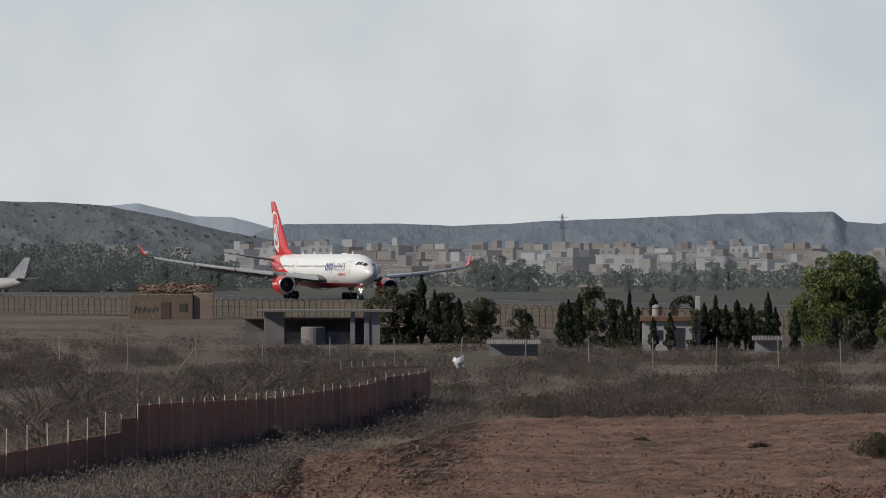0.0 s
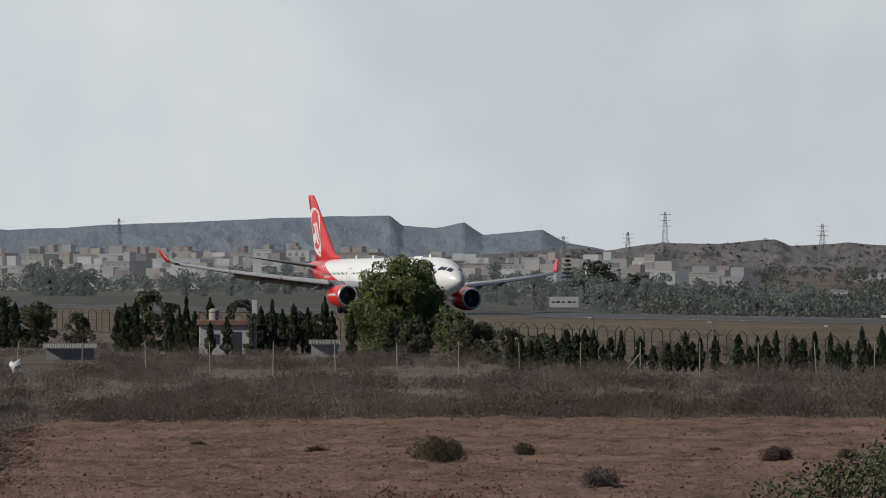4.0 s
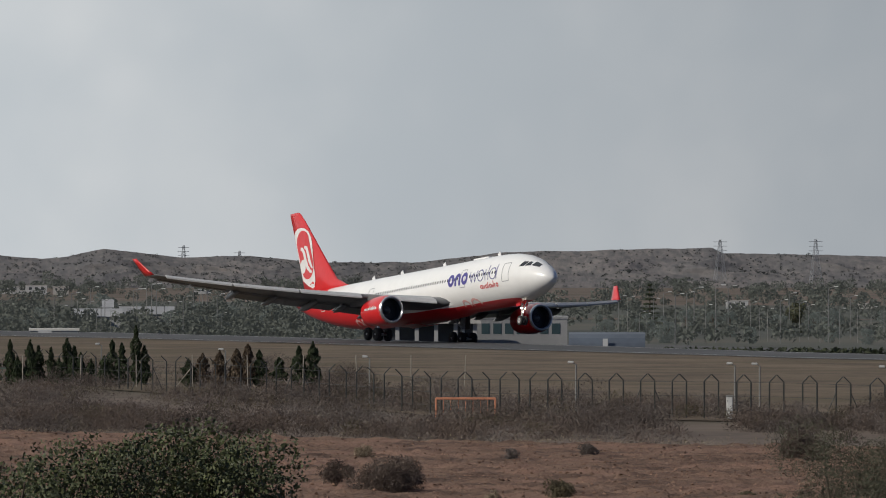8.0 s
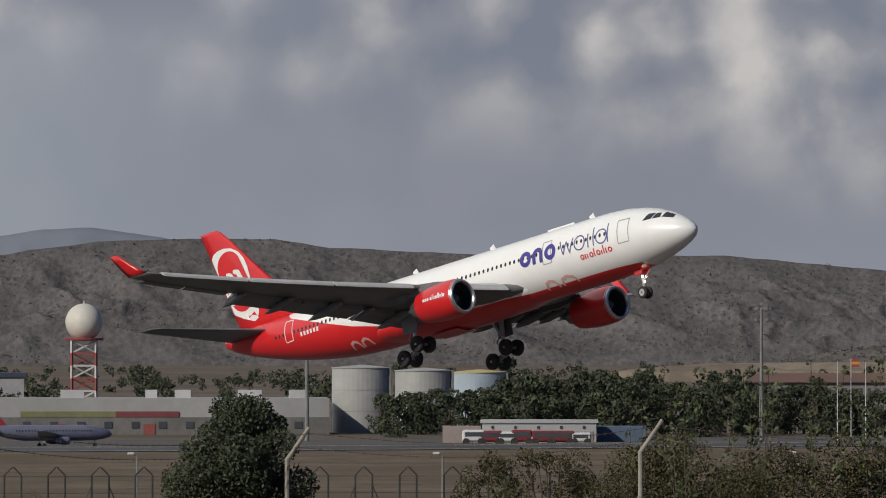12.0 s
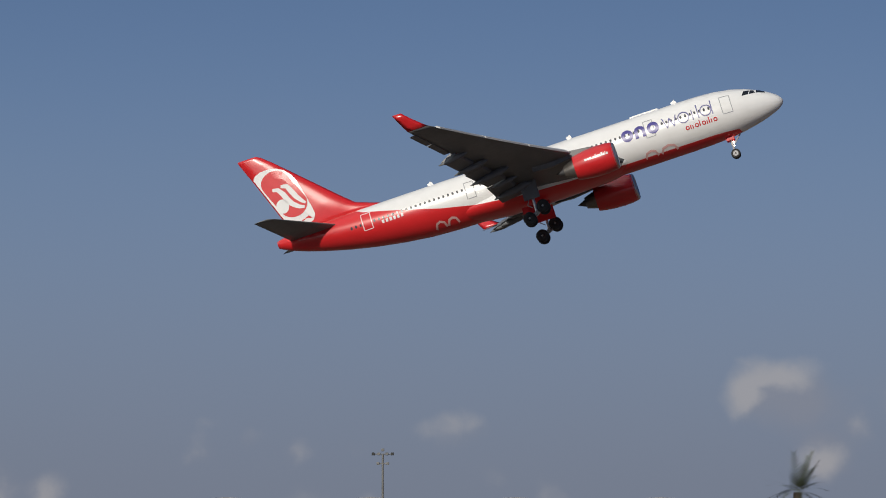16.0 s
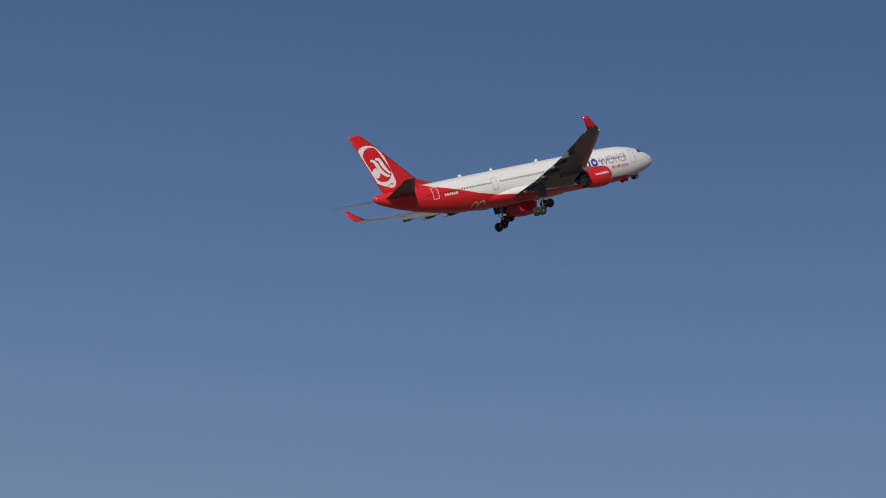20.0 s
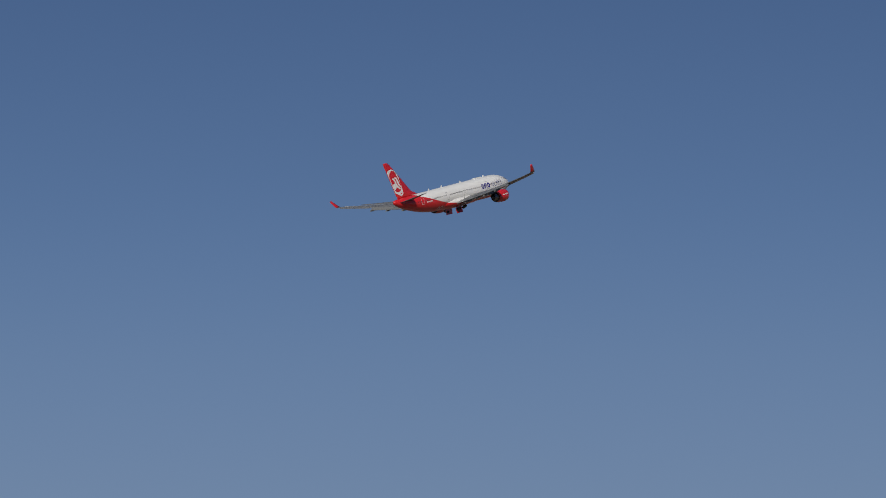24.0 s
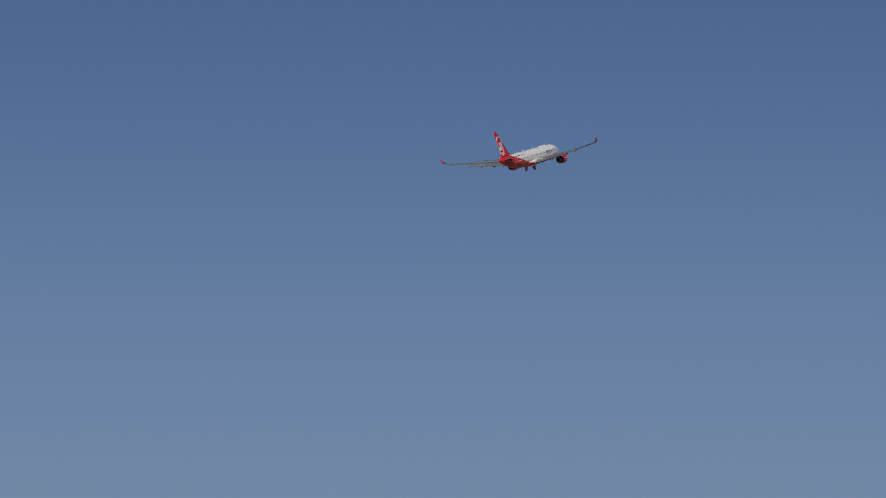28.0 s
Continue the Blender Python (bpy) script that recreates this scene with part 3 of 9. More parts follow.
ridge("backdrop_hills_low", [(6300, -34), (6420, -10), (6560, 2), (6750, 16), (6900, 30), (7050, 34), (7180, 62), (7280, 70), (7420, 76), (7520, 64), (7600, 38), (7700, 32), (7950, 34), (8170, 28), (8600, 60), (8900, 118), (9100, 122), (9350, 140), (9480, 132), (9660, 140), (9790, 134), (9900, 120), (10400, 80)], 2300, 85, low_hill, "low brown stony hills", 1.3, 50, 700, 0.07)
ridge("backdrop_pale_bank", [(5960, -58), (6060, -46), (6180, -38), (6400, -36), (6650, -35), (6800, -44), (6900, -58)], 1900, 14, surface("pale_cut_bank", (0.27, 0.225, 0.175), (0.17, 0.14, 0.112), rough=1.0, grain=3.0, bump=0.4, stain=(0.12, 0.105, 0.085), spec=0), "pale eroded earth bank at a hill's foot", 0.6, 12, 260, 0.1)


# ---------------------------------------------------------------- plants
rng = np.random.default_rng(7)
tyre_rubber = surface("tyre_rubber", (0.022, 0.022, 0.023), (0.032, 0.031, 0.03), rough=0.85, grain=0.1)
bark = surface("tree_bark", (0.10, 0.075, 0.055), (0.06, 0.045, 0.035), rough=0.9, grain=0.3, bump=0.02)
leaf_pine = surface("pine_needles", (0.155, 0.188, 0.060), (0.088, 0.112, 0.040), rough=0.7, grain=0.8, per_piece=0.35, spec=0.25)
leaf_cypress = surface("cypress_leaves", (0.048, 0.064, 0.032), (0.028, 0.038, 0.022), rough=0.75, grain=0.6, per_piece=0.4, spec=0.2)
leaf_olive = surface("grey_green_leaves", (0.108, 0.110, 0.062), (0.062, 0.065, 0.040), rough=0.65, grain=0.4, per_piece=0.4, spec=0.3)
leaf_road = surface("dull_olive_leaves", (0.082, 0.074, 0.036), (0.040, 0.038, 0.020), rough=0.75, grain=0.4, per_piece=0.45, spec=0.15)
leaf_fresh = surface("fresh_green_leaves", (0.082, 0.096, 0.040), (0.043, 0.053, 0.026), rough=0.6, grain=0.4, per_piece=0.4, spec=0.35)
leaf_dark = surface("dark_tree_leaves", (0.070, 0.082, 0.048), (0.045, 0.055, 0.035), rough=0.75, grain=1.0, per_piece=0.35, spec=0.2)
leaf_tamarisk = surface("tamarisk_twigs", (0.104, 0.104, 0.072), (0.060, 0.060, 0.044), rough=0.85, grain=0.3, per_piece=0.35, spec=0.15)
leaf_dry = surface("withered_leaves", (0.135, 0.100, 0.070), (0.082, 0.064, 0.047), rough=0.9, grain=0.6, per_piece=0.4, spec=0.15)
leaf_red = surface("russet_dry_stems", (0.16, 0.055, 0.035), (0.09, 0.035, 0.025), rough=0.9, grain=0.3, per_piece=0.4, spec=0.15)
scrub_grey = surface("grey_dry_scrub", (0.178, 0.152, 0.138), (0.098, 0.084, 0.077), rough=0.95, grain=3.0, per_piece=0.12, spec=0.1)
scrub_brown = surface("brown_dry_scrub", (0.152, 0.119, 0.100), (0.084, 0.066, 0.057), rough=0.95, grain=3.0, per_piece=0.12, spec=0.1)
scrub_olive = surface("olive_scrub", (0.118, 0.102, 0.066), (0.064, 0.056, 0.040), rough=0.95, grain=3.0, per_piece=0.12, spec=0.1)
# haze over far trees is put into greyed leaf colours that glow
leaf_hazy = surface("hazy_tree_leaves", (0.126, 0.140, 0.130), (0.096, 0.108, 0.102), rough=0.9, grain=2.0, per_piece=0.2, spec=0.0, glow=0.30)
leaf_plain = surface("hazy_plain_leaves", (0.100, 0.108, 0.096), (0.074, 0.081, 0.074), rough=0.9, grain=2.0, per_piece=0.2, spec=0.0, glow=0.22)
straw = surface("pale_straw_tufts", (0.30, 0.25, 0.18), (0.20, 0.165, 0.12), rough=0.95, grain=2.0, per_piece=0.4, spec=0.1)


def quads_mesh(name, centres, normals, ups, half_w, half_h, material):
    """Many small leaves as one mesh: rhombs at the given places."""
    side = np.cross(ups, normals)
    side /= np.linalg.norm(side, axis=1, keepdims=True) + 1e-9
    a = centres - ups * half_h[:, None]
    b = centres + side * half_w[:, None]
    c = centres + ups * half_h[:, None]
    d = centres - side * half_w[:, None]
    n = len(centres)
    v = np.stack([a, b, c, d], 1).reshape(-1, 3)
    me = bpy.data.meshes.new(name)
    me.vertices.add(4 * n)
    me.vertices.foreach_set("co", v.astype(np.float32).ravel())
    me.loops.add(4 * n)
    me.loops.foreach_set("vertex_index", np.arange(4 * n, dtype=np.int32))
    me.polygons.add(n)
    me.polygons.foreach_set("loop_start", np.arange(0, 4 * n, 4, dtype=np.int32))
    me.polygons.foreach_set("loop_total", np.full(n, 4, dtype=np.int32))
    me.materials.append(material)
    me.update(calc_edges=True)
    return me


def unit(n):
    v = rng.normal(size=(n, 3))
    return v / np.linalg.norm(v, axis=1, keepdims=True)


def clump_leaves(clumps, per, size, lift=0.0, stretch=1.0):
    """Leaves round clumps (x, y, z, r): places, normals and ups."""
    cs = []
    for x, y, z, r in clumps:
        n = max(6, int(per * r * r))
        u = unit(n)
        rad = r * (0.55 + 0.5 * rng.random(n)) ** 0.8
        p = u * rad[:, None] * np.array([1, 1, 0.85 * stretch])
        cs.append(p + np.array([x, y, z]))
    c = np.concatenate(cs)
    n = len(c)
    nr, up = unit(n), unit(n) + np.array([0, 0, lift])
    up -= nr * (up * nr).sum(1, keepdims=True)
    up /= np.linalg.norm(up, axis=1, keepdims=True)
    s = size * (0.6 + 0.8 * rng.random(n))
    return c, nr, up, s


def limbs(base_r, h, tips, fork=0.35):
    bm = rod((0, 0, -0.3), (0.05 * h * 0.2, 0, h * fork), base_r, base_r * 0.75, 8)
    for x, y, z in tips:
        k = Vector((0.05 * h * 0.2 + x * 0.35, y * 0.35, h * fork + (z - h * fork) * 0.5))
        add_rod(bm, (0.05 * h * 0.2, 0, h * fork * 0.92), k, base_r * 0.5, base_r * 0.32, 6)
        add_rod(bm, k, (x, y, z), base_r * 0.32, base_r * 0.08, 5)
    return bm


def tree(name, m, label, category, h, w, leaf, size, per, clumps=26, trunk_f=0.3, flat=0.8, group="", crown_from=0.25, puff=1.0):
    """A tree of height h and width w: trunk, limbs, and a crown of leaf clumps with gaps."""
    t = thing(name, m, label, category, group)
    cl = []
    for k in range(clumps):
        a = rng.random() * 2 * math.pi
        f = rng.random() ** 0.6
        zz = rng.random()
        env = math.sin(math.pi * (0.12 + 0.80 * zz)) ** 0.6
        r = w * 0.5 * f * env * 0.86
        cl.append((r * math.cos(a), r * math.sin(a), h * (crown_from + (0.97 - crown_from) * zz) - 0.06 * w, puff * w * (0.085 + 0.085 * rng.random())))
    part("trunk", limbs(w * 0.035 + 0.03, h, [c[:3] for c in cl[::2]], trunk_f), bark, t)
    c, nr, up, s = clump_leaves(cl, per, size, 0.3)
    slim = 0.22 if leaf is leaf_tamarisk else 0.55
    ob = new("crown", quads_mesh("crown", c, nr, up, s * slim, s * (2.0 if slim < 0.5 else 1.0), leaf))
    ob.parent = t
    return t


def cypress(m, h, w, group, leaf=None, label="narrow dark green cypress"):
    t = thing("cypress", m, label, "tree", group)
    part("trunk", rod((0, 0, -0.2), (0, 0, h * 0.5), 0.09, 0.05, 6), bark, t)
    n = int(420 * h * w)
    z = rng.random(n) ** 0.9
    prof = np.minimum(1.0, (z * 5) ** 0.6) * (1 - z ** 2.6) ** 0.8 * (0.72 + 0.22 * np.sin(z * 13 + rng.random() * 6) + 0.16 * np.sin(z * 29 + rng.random() * 6))
    a = rng.random(n) * 2 * math.pi
    r = w * 0.5 * prof * (0.7 + 0.45 * rng.random(n))
    c = np.stack([r * np.cos(a), r * np.sin(a), 0.1 + z * h], 1)
    nr, up = unit(n), unit(n) * 0.5 + np.array([0, 0, 1.0])
    up -= nr * (up * nr).sum(1, keepdims=True)
    up /= np.linalg.norm(up, axis=1, keepdims=True)
    s = 0.095 * (0.6 + 0.8 * rng.random(n))
    ob = new("crown", quads_mesh("crown", c, nr, up, s * 0.5, s * 1.3, leaf or leaf_cypress))
    ob.parent = t
    return t


def at_ground(m, d, turn=None):
    p = spot(m, d)
    return pose(p.x, p.y, ground_z(p.x, p.y), 0, 0, turn if turn is not None else turn_to(m))


# the large pine by the garden
big = tree("stone_pine", at_ground(700, 606), "broad bright green pine with a rounded crown", "tree", 8.6, 9.4, leaf_pine, 0.10, 620, 150, crown_from=0.06, puff=0.62)
tree("stone_pine", at_ground(798, 600), "small rounded green pine beside a larger one", "tree", 4.4, 3.4, leaf_pine, 0.10, 900, 50, crown_from=0.1, puff=0.7)
# garden trees and cypresses, nearer than the runway
for m, d, h, w, lf, lb in ((-62, 642, 4.9, 3.6, leaf_dark, "dense dark garden tree"), (0, 642, 4.6, 3.4, leaf_dark, "dense dark garden tree"), (222, 606, 4.0, 2.6, leaf_dark, "dense dark garden tree"), (305, 606, 4.4, 2.8, leaf_dark, "dense dark garden tree"), (490, 600, 3.6, 3.0, leaf_dark, "dense dark garden hedge tree"), (535, 602, 3.6, 2.6, leaf_dark, "dense dark garden hedge tree"), (960, 530, 2.4, 3.2, leaf_olive, "low grey-green garden shrub"), (-95, 640, 5.3, 4.2, leaf_olive, "leafy grey-green tree by the shed"), (65, 640, 4.3, 4.4, leaf_olive, "rounded grey-green garden tree"), (140, 645, 3.1, 2.6, leaf_olive, "small grey-green garden tree"),
                            (262, 610, 5.4, 3.6, leaf_fresh, "green leafy tree among cypresses"), (560, 600, 3.6, 2.6, leaf_olive, "grey-green shrub in a garden"), (720, 580, 3.0, 3.8, leaf_olive, "grey-green shrub under a pine"), (840, 575, 3.4, 4.2, leaf_olive, "dense grey-green garden shrub"), (900, 560, 2.6, 2.4, leaf_olive, "low grey-green garden shrub"), (868, 540, 1.9, 1.6, leaf_fresh, "small fresh green bush"), (445, 590, 3.6, 1.8, leaf_olive, "slim grey-green garden shrub")):
    tree("garden_tree", at_ground(m, d), lb, "tree", h, w * 1.2, lf, 0.095, 800, 46, crown_from=0.04, puff=0.75)
for m, d, h, w in ((-38, 636, 6.0, 1.5), (-15, 634, 4.6, 1.5), (8, 632, 4.4, 1.5), (28, 634, 3.9, 1.3), (-55, 640, 3.8, 1.4), (208, 600, 3.5, 1.1), (222, 598, 4.0, 1.2), (240, 598, 4.4, 1.2), (300, 598, 4.0, 1.2), (318, 596, 3.6, 1.1), (330, 598, 4.6, 1.0), (345, 596, 3.4, 1.2), (372, 586, 2.6, 1.0), (402, 586, 3.0, 1.1), (372, 640, 4.3, 1.2), (462, 592, 3.8, 1.2), (482, 592, 4.4, 1.2), (500, 594, 3.6, 1.1), (520, 596, 4.0, 1.3), (545, 596, 3.7, 1.1), (575, 596, 4.6, 1.1), (588, 598, 3.4, 1.1), (622, 570, 3.6, 1.1), (690, 568, 2.8, 1.3)):
    cypress(at_ground(m, d, rng.random() * 360), h, w, "garden cypresses")
# clipped arch of cypress
arch = thing("hedge_arch", at_ground(428, 600), "clipped dark green cypress arch", "hedge")
cl = [(1.0 * math.cos(t), 0, 3.0 + 1.2 * math.sin(t), 0.42) for t in np.linspace(0, math.pi, 11)] + [(s, 0, z, 0.42) for s in (-1, 1) for z in (0.4, 1.0, 1.6, 2.2, 2.8)]
c, nr, up, s = clump_leaves(cl, 400, 0.11, 0.4)
ob = new("clipped_foliage", quads_mesh("clipped_foliage", c, nr, up, s * 0.5, s, leaf_cypress))
ob.parent = arch
# the row of young cypresses along the field
row = []
m = 905
while m < 1700:
    row.append((m, 515 - 0.01 * m, 1.6 + 1.3 * rng.random(), 0.7 + 0.5 * rng.random()))
    m += 12 + 16 * rng.random() + (18 if rng.random() < 0.15 else 0)
for m, d, h, w in row + [(1000, 512, 2.7, 1.1), (1525, 500, 3.0, 1.0), (1560, 500, 3.0, 1.0), (1575, 500, 2.6, 1.1), (1625, 500, 3.1, 1.1), (1638, 500, 2.6, 1.0), (1705, 500, 3.0, 1.1), (1747, 498, 4.0, 1.0), (1722, 498, 2.8, 1.0), (1762, 498, 2.6, 1.0)]:
    cypress(at_ground(m, d, rng.random() * 360), h, w, "row of young cypresses")
for m, h in ((1865, 2.2), (1895, 2.4), (1925, 2.5), (1945, 2.8), (1965, 2.4), (2035, 2.7), (2060, 3.0), (1840, 1.8), (2000, 1.9)):
    cypress(at_ground(m, 488, rng.random() * 360), h, 1.3, "row of young cypresses", leaf_dry if rng.random() < 0.6 else leaf_cypress, "half-withered brownish young cypress")

# near shrubs close to the camera
for m, d, h, w, lf, size, per, lb in ((1880, 62, 2.72, 2.7, leaf_fresh, 0.020, 5200, "leafy green bush on the near slope"), (1650, 61, 2.5, 2.6, leaf_fresh, 0.020, 5200, "leafy green bush on the near slope"), (2010, 63, 2.15, 1.4, leaf_fresh, 0.020, 5200, "leafy green bush on the near slope"), (1490, 60, 2.35, 2.0, leaf_fresh, 0.020, 5200, "leafy green bush on the near slope"),
                                      (3120, 74, 3.2, 3.2, leaf_tamarisk, 0.013, 11000, "feathery grey-green tamarisk bush"), (2990, 76, 2.8, 2.4, leaf_tamarisk, 0.013, 11000, "feathery grey-green tamarisk bush"), (3300, 76, 3.1, 2.9, leaf_tamarisk, 0.013, 11000, "feathery grey-green tamarisk bush"), (3430, 77, 2.4, 1.8, leaf_tamarisk, 0.013, 11000, "feathery grey-brown tamarisk bush"), (4205, 58, 1.55, 0.6, leaf_dry, 0.022, 6000, "dry brownish bush by the fence")):
    tree("bush", at_ground(m, d), lb, "bush", h, w, lf, size, per, 44, 0.15, crown_from=0.02)
for m, d, h, w, lf, lb in ((5790, 125, 4.15, 2.17, leaf_olive, "thin young tree with gaps"), (5890, 122, 4.25, 2.46, leaf_olive, "thin young tree with gaps"), (6130, 118, 4.35, 4.64, leaf_olive, "sprawling green roadside bush"), (6330, 116, 4.45, 4.06, leaf_olive, "sprawling green bush with tall shoots"), (6480, 116, 4.25, 3.48, leaf_olive, "sprawling olive-green roadside bush"),
                         (7000, 112, 4.75, 3.48, leaf_fresh, "dense round green bush"), (6560, 114, 4.15, 2.90, leaf_olive, "sprawling olive-green roadside bush"), (7110, 110, 4.15, 2.61, leaf_dry, "half-bare brown roadside bush"),
                         (7700, 106, 5.80, 4.42, leaf_olive, "large dark tree with ragged outline"), (7900, 106, 5.60, 3.25, leaf_dark, "large dark tree with ragged outline"), (8060, 108, 5.10, 2.86, leaf_dry, "half-bare brown ragged tree"), (7560, 106, 4.40, 2.21, leaf_fresh, "green bush below a tree"), (7800, 104, 4.30, 3.25, leaf_fresh, "green bush below a tree"), (8230, 108, 4.80, 2.86, leaf_dark, "dark ragged roadside bush"), (8450, 110, 4.60, 3.25, leaf_dark, "dark ragged roadside bush"), (8700, 112, 4.50, 3.25, leaf_olive, "low olive-green roadside bush")):
    tree("small_tree", at_ground(m, d), lb, "tree", h, w, leaf_road if lf is leaf_olive else lf, 0.025, 4300, 70, 0.2, crown_from=0.10, puff=0.72)


tree("small_tree", at_ground(5337, 128), "dense dark round-headed tree by the fence", "tree", 5.15, 2.7, leaf_dark, 0.034, 5200, 110, 0.2, crown_from=0.40, puff=1.0)


def shoots(m, d, h, w, n):
    """Long thin upright shoots with sparse leaves."""
    t = thing("tall_shoots", at_ground(m, d), "tall thin leafy shoots above a bush", "bush")
    pts = []
    for k in range(n):
        bm = bmesh.new()
        x, y = rng.normal() * w * 0.3, rng.normal() * w * 0.3
        top = Vector((x * 1.7, y * 1.7, h * (0.78 + 0.22 * rng.random())))
        add_rod(bm, (x * 0.4, y * 0.4, 0), (x, y, h * 0.5), 0.016, 0.012, 4)
        add_rod(bm, (x, y, h * 0.5), top, 0.012, 0.004, 4)
        part("stem", bm, bark, t)
        for f in np.linspace(0.15, 1.0, 9):
            q = Vector((x, y, h * 0.5)).lerp(top, f)
            pts.append((q.x + 0.05 * rng.normal(), q.y + 0.05 * rng.normal(), q.z, 0.05 + 0.07 * rng.random()))
    c, nr, up, s = clump_leaves(pts, 1300, 0.045, 0.3)
    ob = new("leaves", quads_mesh("leaves", c, nr, up, s * 0.5, s, leaf_fresh))
    ob.parent = t


for m, d, h, w, n in ((6140, 116, 5.0, 1.0, 6), (6250, 116, 5.3, 0.9, 6), (6395, 116, 5.5, 1.0, 7), (6480, 115, 5.0, 0.8, 5), (5760, 124, 4.2, 0.7, 4), (6050, 118, 4.8, 0.8, 5), (7110, 110, 4.5, 0.8, 4), (7365, 108, 5.0, 0.4, 2), (7640, 106, 5.6, 0.9, 5), (8020, 106, 5.4, 0.9, 5)):
    shoots(m, d, h, w, n)


def bare_bush(m, h, w, n, label, group=""):
    """A leafless bush of many forked twigs."""
    t = thing("bare_bush", m, label, "bush", group)
    bm = bmesh.new()
    for k in range(n):
        a, o = rng.random() * 6.283, 0.35 + 0.65 * rng.random()
        p0 = Vector((0.1 * math.cos(a), 0.1 * math.sin(a), 0))
        p1 = Vector((0.25 * w * o * math.cos(a), 0.25 * w * o * math.sin(a), h * 0.45 * (0.6 + 0.5 * rng.random())))
        add_rod(bm, p0, p1, 0.011 * h, 0.007 * h, 4)
        for j in range(3):
            b = a + rng.normal() * 0.8
            p2 = p1 + Vector((0.25 * w * math.cos(b), 0.25 * w * math.sin(b), h * (0.1 + 0.4 * rng.random())))
            add_rod(bm, p1, p2, 0.006 * h, 0.004 * h, 3)
            for i in range(3):
                q = b + rng.normal() * 0.9
                add_rod(bm, p1.lerp(p2, 0.4 + 0.3 * i), p2 + Vector((0.14 * w * math.cos(q), 0.14 * w * math.sin(q), h * 0.16 * rng.normal())), 0.004 * h, 0.002 * h, 3)
    part("branch", bm, surface("grey_twigs", (0.15, 0.125, 0.105), (0.09, 0.075, 0.065), rough=0.9, grain=0.5, per_piece=0.3), t)
    return t


b0 = bare_bush(at_ground(-700, 318), 2.6, 4.2, 16, "leafless grey thorn bush among dry scrub", "bare bushes")
for m, d, sc in ((-640, 340, 1.0), (-560, 352, 0.9), (-480, 368, 0.8), (-380, 372, 0.9), (-330, 378, 0.95), (-285, 385, 0.9), (-745, 300, 1.0), (-600, 300, 0.85), (-690, 262, 0.9), (-520, 330, 0.8), (-420, 345, 0.7)):
    copy_thing(b0, at_ground(m, d, rng.random() * 360) @ Matrix.Scale(sc, 4))
b1 = bare_bush(at_ground(6925, 112), 3.9, 3.2, 11, "leafless dark twiggy bush", "bare bushes")
for m, d in ((6870, 110), (8010, 106), (7960, 106), (8150, 106)):
    copy_thing(b1, at_ground(m, d, rng.random() * 360) @ Matrix.Scale(0.85 + 0.2 * rng.random(), 4))


def scatter(name, count, place, size, height_, material, label, blades=34, width=0.07, category="scrub"):
    """A belt of many low plants, each a tuft of thin blades, as one piece of stuff."""
    cs, ns, us, ws, hs = [], [], [], [], []
    for k in range(count):
        m, d = place()
        p = spot(m, d)
        z = ground_z(p.x, p.y)
        r, h = size * (0.5 + rng.random()), height_ * (0.45 + 0.75 * rng.random())
        n = max(10, int(blades * 0.75))
        u = unit(n)
        u[:, 2] = np.abs(u[:, 2])
        f = rng.random(n)
        c = np.stack([u[:, 0] * r * (0.35 + 0.65 * f), u[:, 1] * r * (0.35 + 0.65 * f), u[:, 2] * h * (0.3 + 0.62 * f)], 1) + np.array([p.x, p.y, z])
        up = u * np.array([1.0, 1.0, 0.8]) + np.array([0, 0, 0.2]) + rng.normal(size=(n, 3)) * 0.5
        nr = unit(n)
        up -= nr * (up * nr).sum(1, keepdims=True)
        up /= np.linalg.norm(up, axis=1, keepdims=True)
        cs.append(c)
        ns.append(nr)
        us.append(up)
        hs.append(h * (0.045 + 0.085 * rng.random(n)))
        ws.append(np.full(n, width) * 0.5 * (0.5 + rng.random(n)))
    ob = new(name, quads_mesh(name, np.concatenate(cs), np.concatenate(ns), np.concatenate(us), np.concatenate(ws), np.concatenate(hs), material))
    return tagged(ob, label, category, kind="stuff")


def belt(m0, m1, e0, e1):
    """Places in a belt between two depressions below eye level, e0 the farther; in the east it stays in front of the fence."""
    def f():
        while True:
            m = m0 + (m1 - m0) * rng.random()
            far = max(e0, curve_at([(1500, 0), (2200, 212), (2600, 222), (2900, 262), (3300, 286), (3700, 306), (5300, 330)], m))
            if far >= e1:
                continue
            # plants stand in loose rows and groups, with bare gaps between
            e = far + (e1 - far) * rng.random()
            if -430 < m < 5300 and 101600 / e < field_edge(m) - 1.5:
                continue
            if noise.noise((m * 0.006, e * 0.045, 2)) + 0.35 * noise.noise((m * 0.03, e * 0.12, 5)) > -0.06 + 0.12 * smoothstep(2200, 3000, m):
                return m, 101600 / e
    return f


def shore(m0, m1, spread, off=0.0):
    """Along the far rim of the field."""
    def f():
        m = m0 + (m1 - m0) * rng.random()
        return m, field_edge(m) + off + spread * rng.random() ** 1.3
    return f


scatter("dry_scrub", 1700, belt(-850, 4600, 176, 268), 1.0, 1.15, scrub_grey, "grey leafless scrub on waste ground", 110, 0.030)
scatter("brown_scrub", 900, belt(-850, 4600, 190, 285), 1.0, 1.1, scrub_brown, "brown dry scrub on waste ground", 110, 0.030)
scatter("field_rim_scrub", 300, shore(60, 2700, 40), 1.0, 1.15, scrub_brown, "dense brown scrub along the field's rim", 120, 0.028)
scatter("field_rim_grey_scrub", 260, shore(60, 2700, 60), 1.0, 1.1, scrub_grey, "grey scrub along the field's rim", 120, 0.028)
